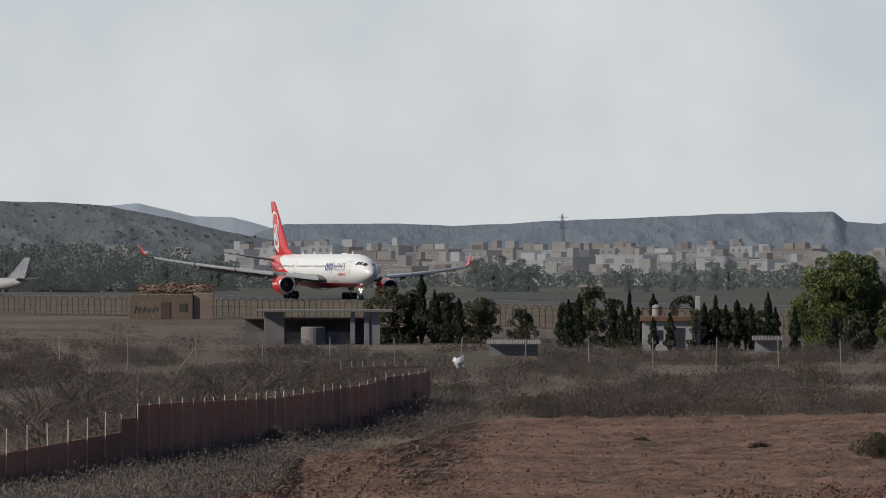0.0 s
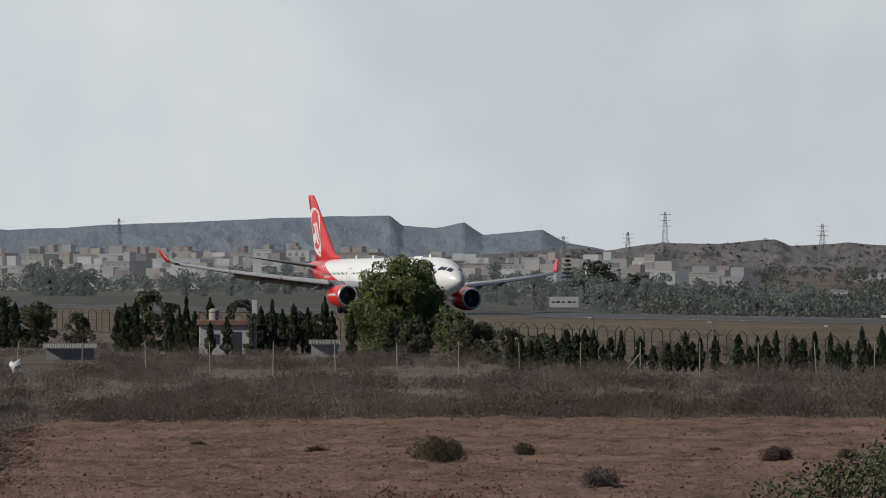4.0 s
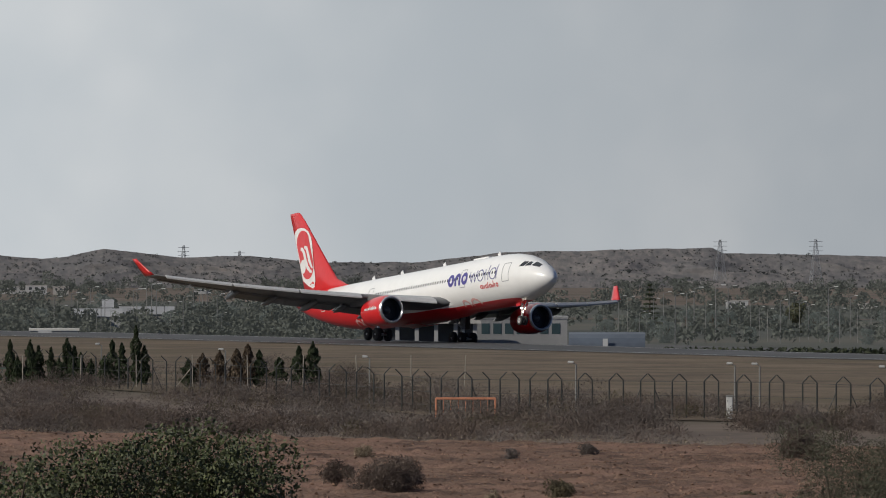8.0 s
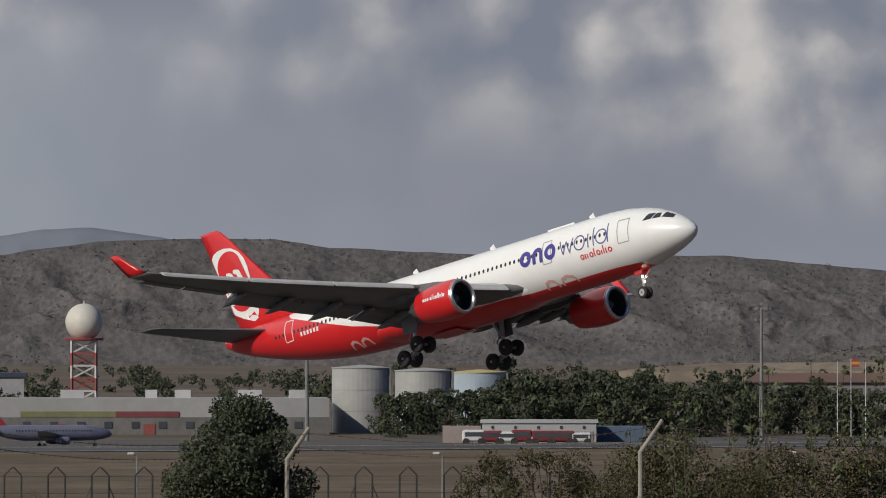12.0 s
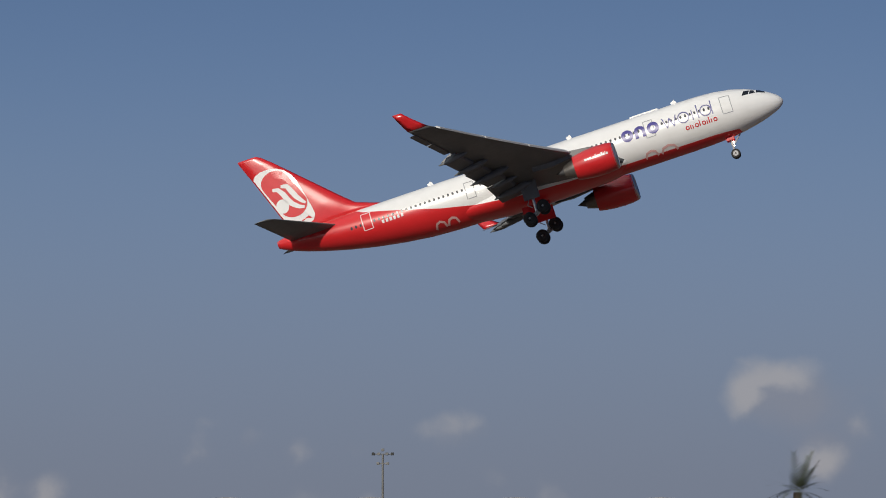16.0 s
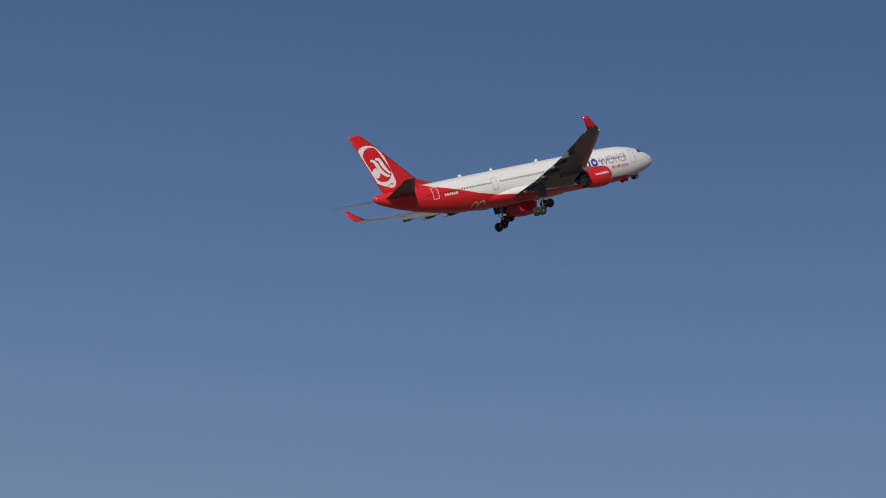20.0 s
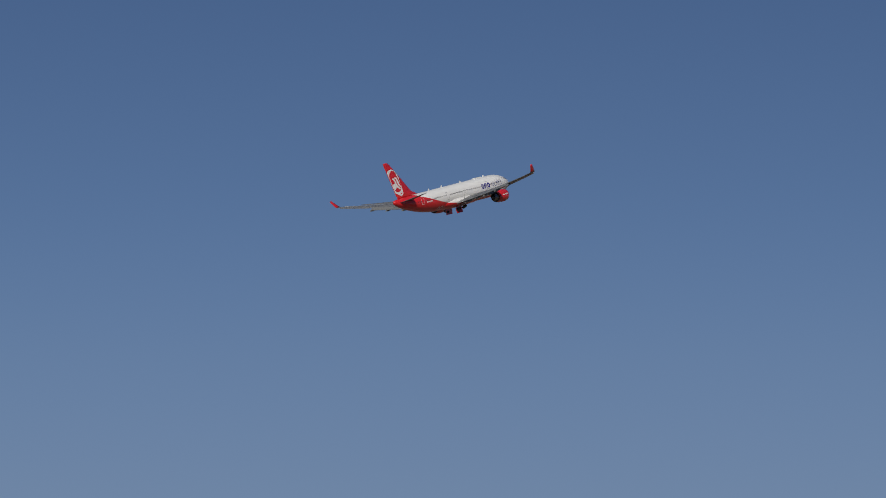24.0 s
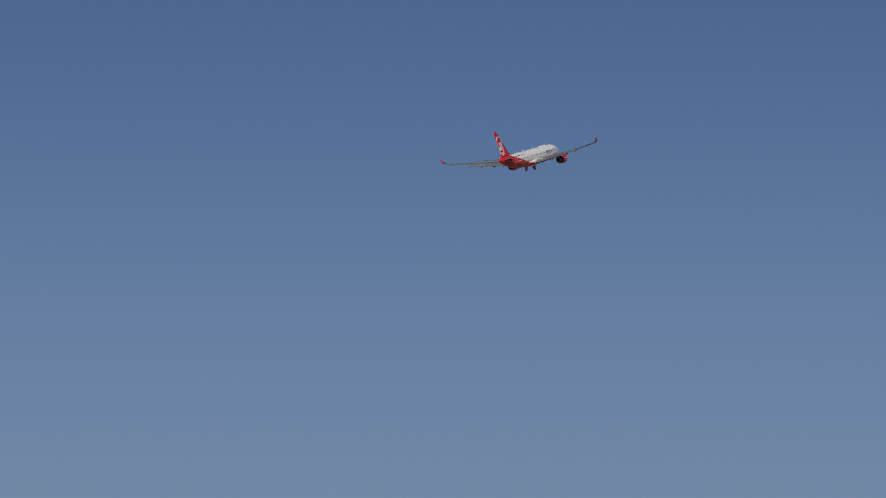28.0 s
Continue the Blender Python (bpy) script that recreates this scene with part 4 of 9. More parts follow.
scatter("olive_scrub", 420, belt(-850, 5300, 195, 275), 0.95, 1.1, scrub_olive, "low olive-green scrub bushes", 110, 0.032)
scatter("straw_tufts", 900, shore(40, 5300, 12, -3), 0.4, 0.5, straw, "pale dry grass tufts at the field's rim", 26, 0.03)
scatter("far_scrub", 900, belt(-900, 1500, 128, 195), 1.3, 1.0, scrub_grey, "grey scrub near the perimeter fence", 90, 0.045)
scatter("west_scrub", 1300, belt(-900, 30, 195, 330), 1.0, 1.0, scrub_grey, "grey dry scrub beyond the brown wall", 110, 0.030)
scatter("west_brown_scrub", 600, belt(-900, 30, 205, 330), 1.0, 0.9, scrub_brown, "brown dry scrub beyond the brown wall", 110, 0.030)
scatter("west_tufts", 900, belt(-900, 90, 300, 440), 0.5, 0.55, straw, "tall pale dry grass by the wall", 34, 0.03)
scatter("fence_scrub", 120, belt(2300, 4700, 262, 345), 0.9, 0.8, scrub_brown, "brown scrub below the perimeter fence", 110, 0.028)
scatter("strip_tufts", 1500, lambda: (lambda m, f: (m, fence_at(m) * (1 - f) + runway_at(m) * 0.95 * f))(-900 + 8500 * rng.random(), rng.random()), 0.5, 0.16, straw, "dry grass tufts on the airfield strip", 14, 0.03)


scrub_pale = surface("pale_dry_scrub", (0.238, 0.204, 0.176), (0.145, 0.124, 0.108), rough=0.95, grain=3.0, per_piece=0.12, spec=0.1)
scrub_dark = surface("dark_dry_scrub", (0.108, 0.088, 0.077), (0.062, 0.051, 0.046), rough=0.95, grain=3.0, per_piece=0.12, spec=0.1)
scatter("dark_bushes", 210, belt(-850, 4600, 178, 290), 1.9, 1.5, scrub_dark, "dark rounded bushes on waste ground", 420, 0.030)


def wall_foot():
    while True:
        m = -850 + 900 * rng.random()
        near = 318 + 130 * rng.random() if m < -150 else 262 + 45 * rng.random()
        d = 101600 / near
        if d > field_edge(m) - 1.0 or m < -430:
            return m, d


scatter("wall_grass", 5200, wall_foot, 0.55, 0.75, scrub_pale, "tall pale dry grass beside the brown wall", 50, 0.024)
scatter("wall_scrub", 900, wall_foot, 0.9, 0.8, scrub_grey, "grey dry scrub beside the brown wall", 90, 0.028)



scatter("pale_scrub", 800, belt(-850, 4600, 178, 280), 0.8, 1.2, scrub_pale, "pale feathery dry scrub on waste ground", 110, 0.022)


def scrub_mounds(name, count, place, w, h, material, label):
    """Rounded bushes of fine upright twigs, shaded at the foot."""
    cl = []
    for k in range(count):
        m, d = place()
        p = spot(m, d)
        z, sc = ground_z(p.x, p.y), 0.55 + 0.9 * rng.random()
        for j in range(8):
            a, q = rng.random() * 6.283, rng.random() ** 0.6
            cl.append((p.x + w * sc * 0.5 * q * math.cos(a), p.y + w * sc * 0.5 * q * math.sin(a), z + h * sc * (0.18 + 0.5 * (1.05 - q) * rng.random() + 0.2 * rng.random()), w * sc * (0.16 + 0.08 * rng.random())))
    c, nr, up, s = clump_leaves(cl, 430, 0.036, 1.0, 0.9)
    tagged(new(name, quads_mesh(name, c, nr, up, s * 0.36, s * 1.7, material)), label, "scrub", kind="stuff")


scrub_mounds("scrub_mounds", 330, belt(-850, 4600, 168, 300), 2.4, 1.25, scrub_grey, "rounded grey scrub bushes on waste ground")
scrub_mounds("brown_mounds", 260, belt(-850, 4600, 175, 305), 2.2, 1.2, scrub_brown, "rounded brown scrub bushes on waste ground")
scrub_mounds("rim_mounds", 170, shore(70, 2500, 14, 2), 2.0, 1.25, scrub_brown, "dense brown bushes along the field's rim")
scrub_mounds("dark_mounds", 150, belt(-850, 4600, 165, 300), 2.9, 1.5, scrub_dark, "dark broad scrub bushes on waste ground")
scrub_mounds("fence_mounds", 34, belt(2600, 5200, 285, 335), 2.3, 1.25, scrub_brown, "separate brown bushes below the perimeter fence")
scrub_mounds("olive_mounds", 110, belt(-850, 5000, 170, 300), 2.0, 1.1, scrub_olive, "olive scrub bushes on waste ground")


def field_bush(m, d, w, h, mat, label):
    t = thing("field_bush", at_ground(m, d), label, "bush")
    cl = [(w * 0.36 * math.cos(a) * q, w * 0.36 * math.sin(a) * q, h * (0.25 + 0.5 * rng.random() * (1.1 - q * 0.5)), w * 0.17) for a, q in zip(rng.random(18) * 6.283, rng.random(18))]
    c, nr, up, s = clump_leaves(cl, 2600, 0.036, 0.8)
    ob = new("foliage", quads_mesh("foliage", c, nr, up, s * 0.4, s * 1.3, mat))
    ob.parent = t
    part("stems", limbs(0.03, h, [c[:3] for c in cl[::3]], 0.12), bark, t)
    return t


for m, d, w, h, mat, lb in ((771, 276, 2.5, 1.35, scrub_olive, "round olive bush on the bare field"), (925, 288, 1.1, 0.8, scrub_olive, "small olive bush on the bare field"), (1370, 279, 1.7, 0.8, scrub_brown, "brown bush on the bare field"), (1500, 282, 1.1, 0.6, scrub_brown, "small brown bush on the bare field"), (1060, 246, 1.8, 1.0, scrub_grey, "grey dry bush on the bare field"), (1265, 292, 0.9, 0.35, scrub_olive, "low green plant on the field"), (560, 292, 1.2, 0.3, scrub_olive, "low green plant on the field"), (350, 300, 1.0, 0.3, scrub_olive, "low green plant on the field"),
                          (2195, 258, 3.6, 1.3, scrub_brown, "broad dry bush on the bare field"), (2100, 262, 1.6, 1.2, scrub_brown, "dry bush on the bare field"), (2495, 250, 1.6, 0.9, scrub_olive, "yellowish bush on the bare field"), (2380, 248, 0.9, 0.5, straw, "straw-coloured tuft on the field"), (2410, 298, 0.9, 0.7, scrub_grey, "small grey bush at the field's rim"), (2150, 300, 1.0, 0.9, straw, "straw-coloured bush on the field"), (2830, 252, 0.8, 0.3, scrub_olive, "low green plant on the field"), (4170, 262, 1.6, 1.0, scrub_brown, "dry bush near the fence"), (2920, 300, 2.8, 1.5, scrub_brown, "dense brown bush at the field's rim"), (2545, 305, 1.2, 0.8, scrub_grey, "small grey bush at the field's rim"), (180, 352, 2.6, 1.2, scrub_olive, "olive bush at the field's rim"), (-290, 290, 2.0, 1.1, scrub_grey, "dark bush beside the brown wall")):
    field_bush(m, d, w, h, mat, lb)
for m, d, w, h in ((690, 38, 0.75, 1.05), (520, 36, 0.4, 0.8), (-400, 30, 0.35, 0.62), (-340, 30, 0.2, 0.5)):
    t = thing("russet_plant", at_ground(m, d), "reddish dry plant close to the camera", "plant")
    e = 395
    top = EYE - e * STEP * d
    hh = max(0.5, top - ground_z(*spot(m, d).xy))
    cl = [(w * 0.4 * rng.normal(), w * 0.2 * rng.normal(), hh * (0.86 + 0.10 * rng.random()), w * 0.13) for k in range(14)]
    c, nr, up, s = clump_leaves(cl, 22000, 0.007, 0.8)
    ob = new("plant_top", quads_mesh("plant_top", c, nr, up, s * 0.5, s * 1.3, leaf_red))
    ob.parent = t
    tagged(ob, kind="stuff")
    bm = bmesh.new()
    for x, y, z, r in cl:
        add_rod(bm, (x * 0.3, y * 0.3, 0), (x, y, z), 0.006, 0.003, 4)
    part("stems", bm, leaf_red, t)

# clods of the ploughed field
clods_c = []
for k in range(60000):
    m = -400 + 5700 * rng.random()
    d = 225 + (field_edge(m) - 228) * rng.random() ** 1.2
    if m < 60 and d > field_edge(m) - 4:
        continue
    clods_c.append((m, d, 0.018 + 0.055 * rng.random() ** 2.5))
vs, fs = [], []
for m, d, r in clods_c:
    p = spot(m, d)
    z = field_z(p.x, p.y) + 0.12
    o = rng.normal(size=(6, 3)) * 0.25
    base = len(vs)
    for k, q in enumerate(((1, 0, 0), (0, 1, 0), (-1, 0, 0), (0, -1, 0), (0, 0, 0.9), (0, 0, -0.6))):
        vs.append((p.x + r * (q[0] * 1.3 + o[k][0]), p.y + r * (q[1] * 1.3 + o[k][1]), z + r * (q[2] + o[k][2])))
    fs += [(base + a, base + b, base + c) for a, b, c in ((0, 1, 4), (1, 2, 4), (2, 3, 4), (3, 0, 4), (1, 0, 5), (2, 1, 5), (3, 2, 5), (0, 3, 5))]
tagged(link_mesh("field_clods", vs, fs, surface("dry_clods", (0.245, 0.155, 0.112), (0.12, 0.072, 0.052), rough=0.95, grain=1.0, per_piece=0.5, spec=0.15)), "loose dry clods and stones on the field", "clods", kind="stuff")


# ---------------------------------------------------------------- fences
galv = surface("galvanised_post", (0.24, 0.24, 0.23), (0.16, 0.16, 0.155), rough=0.6, metal=0.3, grain=0.4)
concrete_post = surface("concrete_post", (0.34, 0.31, 0.26), (0.25, 0.225, 0.19), rough=0.85, grain=0.2, bump=0.004)
rust = surface("rusty_steel", (0.075, 0.05, 0.042), (0.05, 0.034, 0.03), rough=0.85, grain=0.15, bump=0.003)
dark_post = surface("dark_green_post", (0.034, 0.036, 0.034), (0.024, 0.026, 0.025), rough=0.6, grain=0.3)

fence = thing("perimeter_fence", pose(0, 0, 0), "double dark steel perimeter fence with bent tops", "fence")
bm = bmesh.new()
for s in (-1, 1):
    add_rod(bm, (s * 0.38, 0, -0.2), (s * 0.38, 0, 2.05), 0.044, 0.044, 6)
    add_rod(bm, (s * 0.38, 0, 2.05), (s * 0.02, 0, 2.42), 0.040, 0.036, 6)
me_pair = bpy.data.meshes.new("fence_frame")
bm.to_mesh(me_pair)
add_rod(bm, (0.38, 0, 1.6), (1.05, 0.1, 0), 0.03, 0.03, 5)
add_rod(bm, (-0.38, 0, 1.6), (-1.05, -0.1, 0), 0.03, 0.03, 5)
me_brace = bpy.data.meshes.new("fence_frame")
bm.to_mesh(me_brace)
bm.free()
bm = bmesh.new()
for s in (-1, 1):
    add_rod(bm, (s * 0.30, 0, -0.2), (s * 0.30, 0, 2.05), 0.044, 0.044, 6)
    add_rod(bm, (s * 0.30, 0, 2.05), (s * 0.66, 0, 2.42), 0.040, 0.036, 6)
me_splay = bpy.data.meshes.new("fence_frame")
bm.to_mesh(me_splay)
bm.free()
for me in (me_pair, me_brace, me_splay):
    me.materials.append(dark_post)
m, k = -900.0, 0
fence_pts = []
while m < 6350:
    d = fence_at(m)
    p = spot(m, d)
    fence_pts.append((p.x, p.y, ground_z(p.x, p.y)))
    ob = new("fence_frame", me_brace if k % 6 == 3 else me_splay if m < 2480 else me_pair)
    ob.parent = fence
    ob.matrix_basis = pose(p.x, p.y, ground_z(p.x, p.y), 0, 0, turn_to(m))
    m += curve_at([(-900, 18), (0, 22), (1300, 34), (2300, 52), (3000, 60), (3700, 68), (4500, 76), (6400, 80)], m)
    k += 1
for z in (0.5, 1.25, 2.0):
    bm = bmesh.new()
    for a, b in zip(fence_pts, fence_pts[1:]):
        add_rod(bm, (a[0], a[1], a[2] + z), (b[0], b[1], b[2] + z), 0.012, 0.012, 3)
    part("fence_wire", bm, dark_post, fence)

thin = thing("field_fence", pose(0, 0, 0), "old wire fence with thin grey concrete posts", "fence")
pts = []
for k in range(30):
    m = -800 + 122 * k * (1 - 0.004 * k)
    d = 492 - 0.2 * k
    p = spot(m, d)
    z = ground_z(p.x, p.y)
    lean = rng.normal() * 0.05
    bm = rod((p.x, p.y, z - 0.2), (p.x + lean, p.y + lean, z + 2.25), 0.038, 0.034, 6)
    if k in (3, 17, 24):
        add_rod(bm, (p.x, p.y, z + 1.5), (p.x - 1.2 * math.cos(bearing(m)), p.y + 1.2 * math.sin(bearing(m)), z), 0.04, 0.04, 5)
    part("post", bm, concrete_post, thin)
    pts.append((p.x, p.y, z))
for h in (0.7, 1.4, 2.1):
    bm = bmesh.new()
    for a, b in zip(pts, pts[1:]):
        add_rod(bm, (a[0], a[1], a[2] + h), (b[0], b[1], b[2] + h), 0.005, 0.005, 3)
    tagged(part("wire", bm, dark_post, thin), kind="stuff")

# brown sheet wall with pale poles
wall = thing("sheet_fence", pose(0, 0, 0), "rust-brown sheet wall with pale leaning poles", "fence")
rust_sheet = surface("rust_brown_sheet", (0.560, 0.235, 0.132), (0.430, 0.180, 0.105), rough=0.85, grain=0.8, bump=0.01, stain=(0.33, 0.145, 0.085))


def sheet_at(m):
    return curve_at([(-860, 236), (-560, 264), (-284, 304), (-130, 336), (-60, 356), (-24, 372)], m)


m, k = -860.0, 0
while m < -26:
    d = sheet_at(m)
    step = curve_at([(-860, 42), (-590, 30), (-540, 20), (-100, 15), (-24, 12)], m)
    d2 = sheet_at(m + step)
    a, b = spot(m, d), spot(m + step, d2)
    za, zb = ground_z(a.x, a.y), ground_z(b.x, b.y)
    h = curve_at([(-860, 1.2), (-600, 1.35), (-548, 2.25), (-320, 1.92), (-132, 1.9), (-110, 2.08), (-24, 1.9)], m)
    tall = max(h, 1.9)
    n = Vector((b.y - a.y, a.x - b.x, 0)).normalized() * 0.03
    vs = [(a.x, a.y, za - 0.1), (b.x, b.y, zb - 0.1), (b.x, b.y, zb + h), (a.x, a.y, za + h)]
    vs += [(x + n.x, y + n.y, z) for x, y, z in vs]
    link_mesh("sheet", vs, [(0, 1, 2, 3), (7, 6, 5, 4), (0, 4, 5, 1), (1, 5, 6, 2), (2, 6, 7, 3), (3, 7, 4, 0)], rust_sheet, wall)
    q = a + n.normalized() * (0.10 if n.dot(a) < 0 else -0.10)
    part("pole", rod((q.x, q.y, za - 0.1), (q.x + rng.normal() * 0.12, q.y, za + tall + 0.10 + 0.2 * rng.random()), 0.027, 0.02, 5), surface("pale_pole", (0.740, 0.660, 0.580), (0.600, 0.520, 0.450), rough=0.8, grain=0.3), wall)
    m += step
    k += 1
a, b = spot(-180, 362, 2.2), spot(-28, 371, 2.15)
part("top_rail", rod(a, b, 0.05, 0.05, 6), galv, wall)
for k in range(9):
    p = a.lerp(b, k / 8)
    part("rail_hook", rod(p, p + Vector((-0.12, 0.0, 0.35)), 0.025, 0.02, 5), galv, wall)

# near fence with bent concrete posts and barbed wire
near = thing("near_fence", pose(0, 0, 0), "chain-link fence with bent concrete posts and barbed wire", "fence")
tops = []
for m, d, e_top in ((3650, 62, 150), (4255, 60, 140), (4830, 60, 145), (5425, 62, 152), (6050, 62, 138), (6660, 62, 140), (7350, 60, 140), (7850, 60, 134), (8500, 62, 140)):
    p = spot(m, d)
    z0, z1 = ground_z(p.x, p.y), height(-e_top, d)
    r = Vector((math.cos(bearing(m)), -math.sin(bearing(m)), 0))
    knee = Vector((p.x, p.y, z1 - 0.27))
    bm = bmesh.new()
    add_rod(bm, (p.x, p.y, z0 - 0.2), knee, 0.021, 0.020, 8)
    add_rod(bm, knee - Vector((0, 0, 0.01)), Vector((p.x, p.y, z1)) + r * 0.19, 0.020, 0.017, 8)
    part("bent_post", bm, concrete_post, near)
    part("sleeve", rod((p.x, p.y, z0), (p.x, p.y, z1 - 0.66), 0.029, 0.029, 10), galv, near)
    tops.append((p, z1, r))
for (p, z, r), (p2, z2, r2) in zip(tops, tops[1:]):
    for off, up in ((0.2, -0.05), (0.1, -0.17), (0.0, -0.75)):
        bm = bmesh.new()
        last = None
        for k in range(13):
            f = k / 12
            q = (p + r * off).lerp(p2 + r2 * off, f)
            q = Vector((q.x, q.y, (z + up) * (1 - f) + (z2 + up) * f - 0.12 * math.sin(math.pi * f)))
            if last is not None:
                add_rod(bm, last, q, 0.0028, 0.0028, 3)
            for j in range(4):
                b = (last or q).lerp(q, j / 4)
                add_rod(bm, b + Vector((0, 0, -0.014)), b + Vector((0.008, 0, 0.014)), 0.0025, 0.0015, 3)
            last = q
        part("barbed_wire", bm, rust, near)
# rusty forked post with a brace
p = spot(3192, 50)
z0, z1 = ground_z(p.x, p.y), height(-186, 50)
r = Vector((math.cos(bearing(3192)), -math.sin(bearing(3192)), 0))
t = thing("rusty_post", pose(p.x, p.y, z0), "rusty steel fence post with a forked top", "post")
hh = z1 - z0
bm = rod((-0.10 * r.x, -0.10 * r.y, -0.2), (0, 0, hh), 0.036, 0.03, 6)
part("upright", bm, rust, t)
part("fork_arm", rod((0, 0, hh - 0.01), r * 0.20 + Vector((0, 0, hh + 0.19)), 0.026, 0.022, 6), rust, t)
part("fork_arm", rod((0, 0, hh - 0.01), r * -0.08 + Vector((0, 0, hh + 0.17)), 0.014, 0.012, 6), rust, t)
part("brace", rod(r * 0.03 + Vector((0, 0, hh - 0.48)), r * 0.17 + Vector((0, 0, -0.2)), 0.028, 0.028, 6), rust, t)
for k, (e0, e1, m1) in enumerate(((250, 292, 3650), (380, 405, 3650))):
    a, b = spot(3195, 50, height(-e0, 50)), spot(m1, 62, height(-e1, 62))
    bm = bmesh.new()
    last = None
    for j in range(15):
        q = a.lerp(b, j / 14) - Vector((0, 0, 0.05 * math.sin(math.pi * j / 14)))
        if last is not None:
            add_rod(bm, last, q, 0.0028, 0.0028, 3)
        last = q
    part("barbed_wire", bm, rust, near)
# leaning broken post
p = spot(3770, 58)
part("post", rod(spot(3745, 58, height(-425, 58) - 0.6), spot(3800, 58, height(-362, 58)), 0.022, 0.022, 6), rust, thing("broken_post", pose(0, 0, 0), "short leaning rusty post", "post"))
# notice board on a trestle
p = spot(3476, 120)
z0 = ground_z(p.x, p.y)
t = thing("notice_board", pose(p.x, p.y, z0, 0, 0, turn_to(3476)), "weathered cream board on a light steel trestle", "sign")
zb = height(-300, 120) - z0
part("board", box(-0.17, 0.17, -0.015, 0.015, zb - 0.02, zb + 0.31, 0.005), surface("cream_board", (0.45, 0.38, 0.27), (0.33, 0.28, 0.2), rough=0.7, grain=0.1), t)
for s in (-1, 1):
    part("leg", rod((s * 0.15, 0.02, 0), (s * 0.15, 0.02, zb + 0.3), 0.012, 0.012, 6), rust, t)
    part("frame_rail", rod((-0.18, 0.02, zb + 0.145 + 0.165 * s), (0.18, 0.02, zb + 0.145 + 0.165 * s), 0.014, 0.014, 6), rust, t)
part("strut", rod((0.15, 0.02, zb - 0.05), (0.02, 0.3, 0), 0.012, 0.012, 6), rust, t)

# lamp poles along the perimeter
lamp_head = surface("lamp_housing", (0.6, 0.6, 0.58), (0.45, 0.45, 0.44), rough=0.4, grain=0.2)
pole0 = None
for m in (-775, -690, -600, -575, -410, 260, 1050, 1262, 1468, 1686, 1905, 2160, 2525, 2806, 2850, 3075, 3238, 3650, 4100, 4375, 4600, 4900, 5160, 5700, 6330, 7000):
    d = fence_at(m) * 1.03
    mm = at_ground(m, d)
    if pole0 is None:
        pole0 = thing("perimeter_lamp", mm, "short galvanised pole with a small lamp", "lamp", "perimeter lamps")
        part("pole", rod((0, 0, -0.2), (0, 0, 2.75), 0.055, 0.045, 8), galv, pole0)
        part("bracket", rod((0, 0, 2.72), (-0.22, 0, 2.86), 0.03, 0.025, 6), galv, pole0)
        part("lamp_head", box(-0.45, -0.12, -0.1, 0.1, 2.80, 2.92, 0.03), lamp_head, pole0)
    else:
        copy_thing(pole0, mm)
# white service cabinet beside the fence
t = thing("service_cabinet", at_ground(2797, 383), "white roadside service cabinet by the fence", "cabinet")
part("body", box(-0.17, 0.17, -0.15, 0.15, 0, 1.25, 0.03), surface("white_cabinet", (0.62, 0.62, 0.6), (0.5, 0.5, 0.49), rough=0.5, grain=0.3), t)
part("cap", box(-0.2, 0.2, -0.18, 0.18, 1.25, 1.32, 0.01), galv, t)
# framed panels at the fence
for m, w in ((2330, 3.2), (1500, 1.9)):
    t = thing("gate_panel", at_ground(m, fence_at(m) * 0.985), "steel-framed mesh panel in the fence", "gate")
    mat = rust_sheet if m > 2000 else surface("green_gate_paint", (0.10, 0.15, 0.12), (0.08, 0.11, 0.09), rough=0.6, grain=0.3)
    for x in (-w / 2, w / 2):
        part("upright", rod((x, 0, 0), (x, 0, 1.1), 0.05, 0.05, 6), mat, t)
    part("top_bar", box(-w / 2, w / 2, -0.05, 0.05, 1.0, 1.12, 0.01), mat, t)
    for x in np.linspace(-w / 2, w / 2, 9)[1:-1]:
        part("bar", rod((x, 0, 0), (x, 0, 1.0), 0.015, 0.015, 5), mat, t)
# a white rag caught in the scrub
t = thing("plastic_bag", at_ground(28, 470), "torn white plastic bag caught in scrub", "bag")
bm = bmesh.new()
bmesh.ops.create_icosphere(bm, subdivisions=2, radius=0.42)
for v in bm.verts:
    v.co = Vector((v.co.x * 1.1, v.co.y * 0.5, v.co.z * 0.7 + 0.9)) * 1.0 + Vector((0.1, 0.1, 0.22)) * noise.noise(v.co * 4) * 2
part("film", bm, surface("white_plastic_film", (0.75, 0.75, 0.74), (0.6, 0.6, 0.6), rough=0.5, grain=0.2), t)


# ---------------------------------------------------------------- buildings
PLASTER = [surface("plaster_%s" % k, a, tuple(c * 0.8 for c in a), rough=0.9, grain=1.5, stain=tuple(c * 0.7 for c in a)) for k, a in (
    ("white", (0.500, 0.500, 0.505)), ("cream", (0.395, 0.380, 0.355)), ("ochre", (0.340, 0.308, 0.275)), ("brick", (0.305, 0.258, 0.238)), ("grey", (0.330, 0.335, 0.345)), ("pink", (0.365, 0.332, 0.315)))]
pane_dark = surface("dark_window_pane", (0.05, 0.055, 0.065), (0.075, 0.08, 0.09), rough=0.25, grain=2.0)
roof_tile = surface("roof_tiles", (0.26, 0.14, 0.095), (0.17, 0.10, 0.075), rough=0.9, grain=0.5, bump=0.03)
metal_sheet = surface("grey_metal_sheet", (0.33, 0.335, 0.34), (0.25, 0.255, 0.26), rough=0.55, grain=1.2, stain=(0.22, 0.225, 0.23))
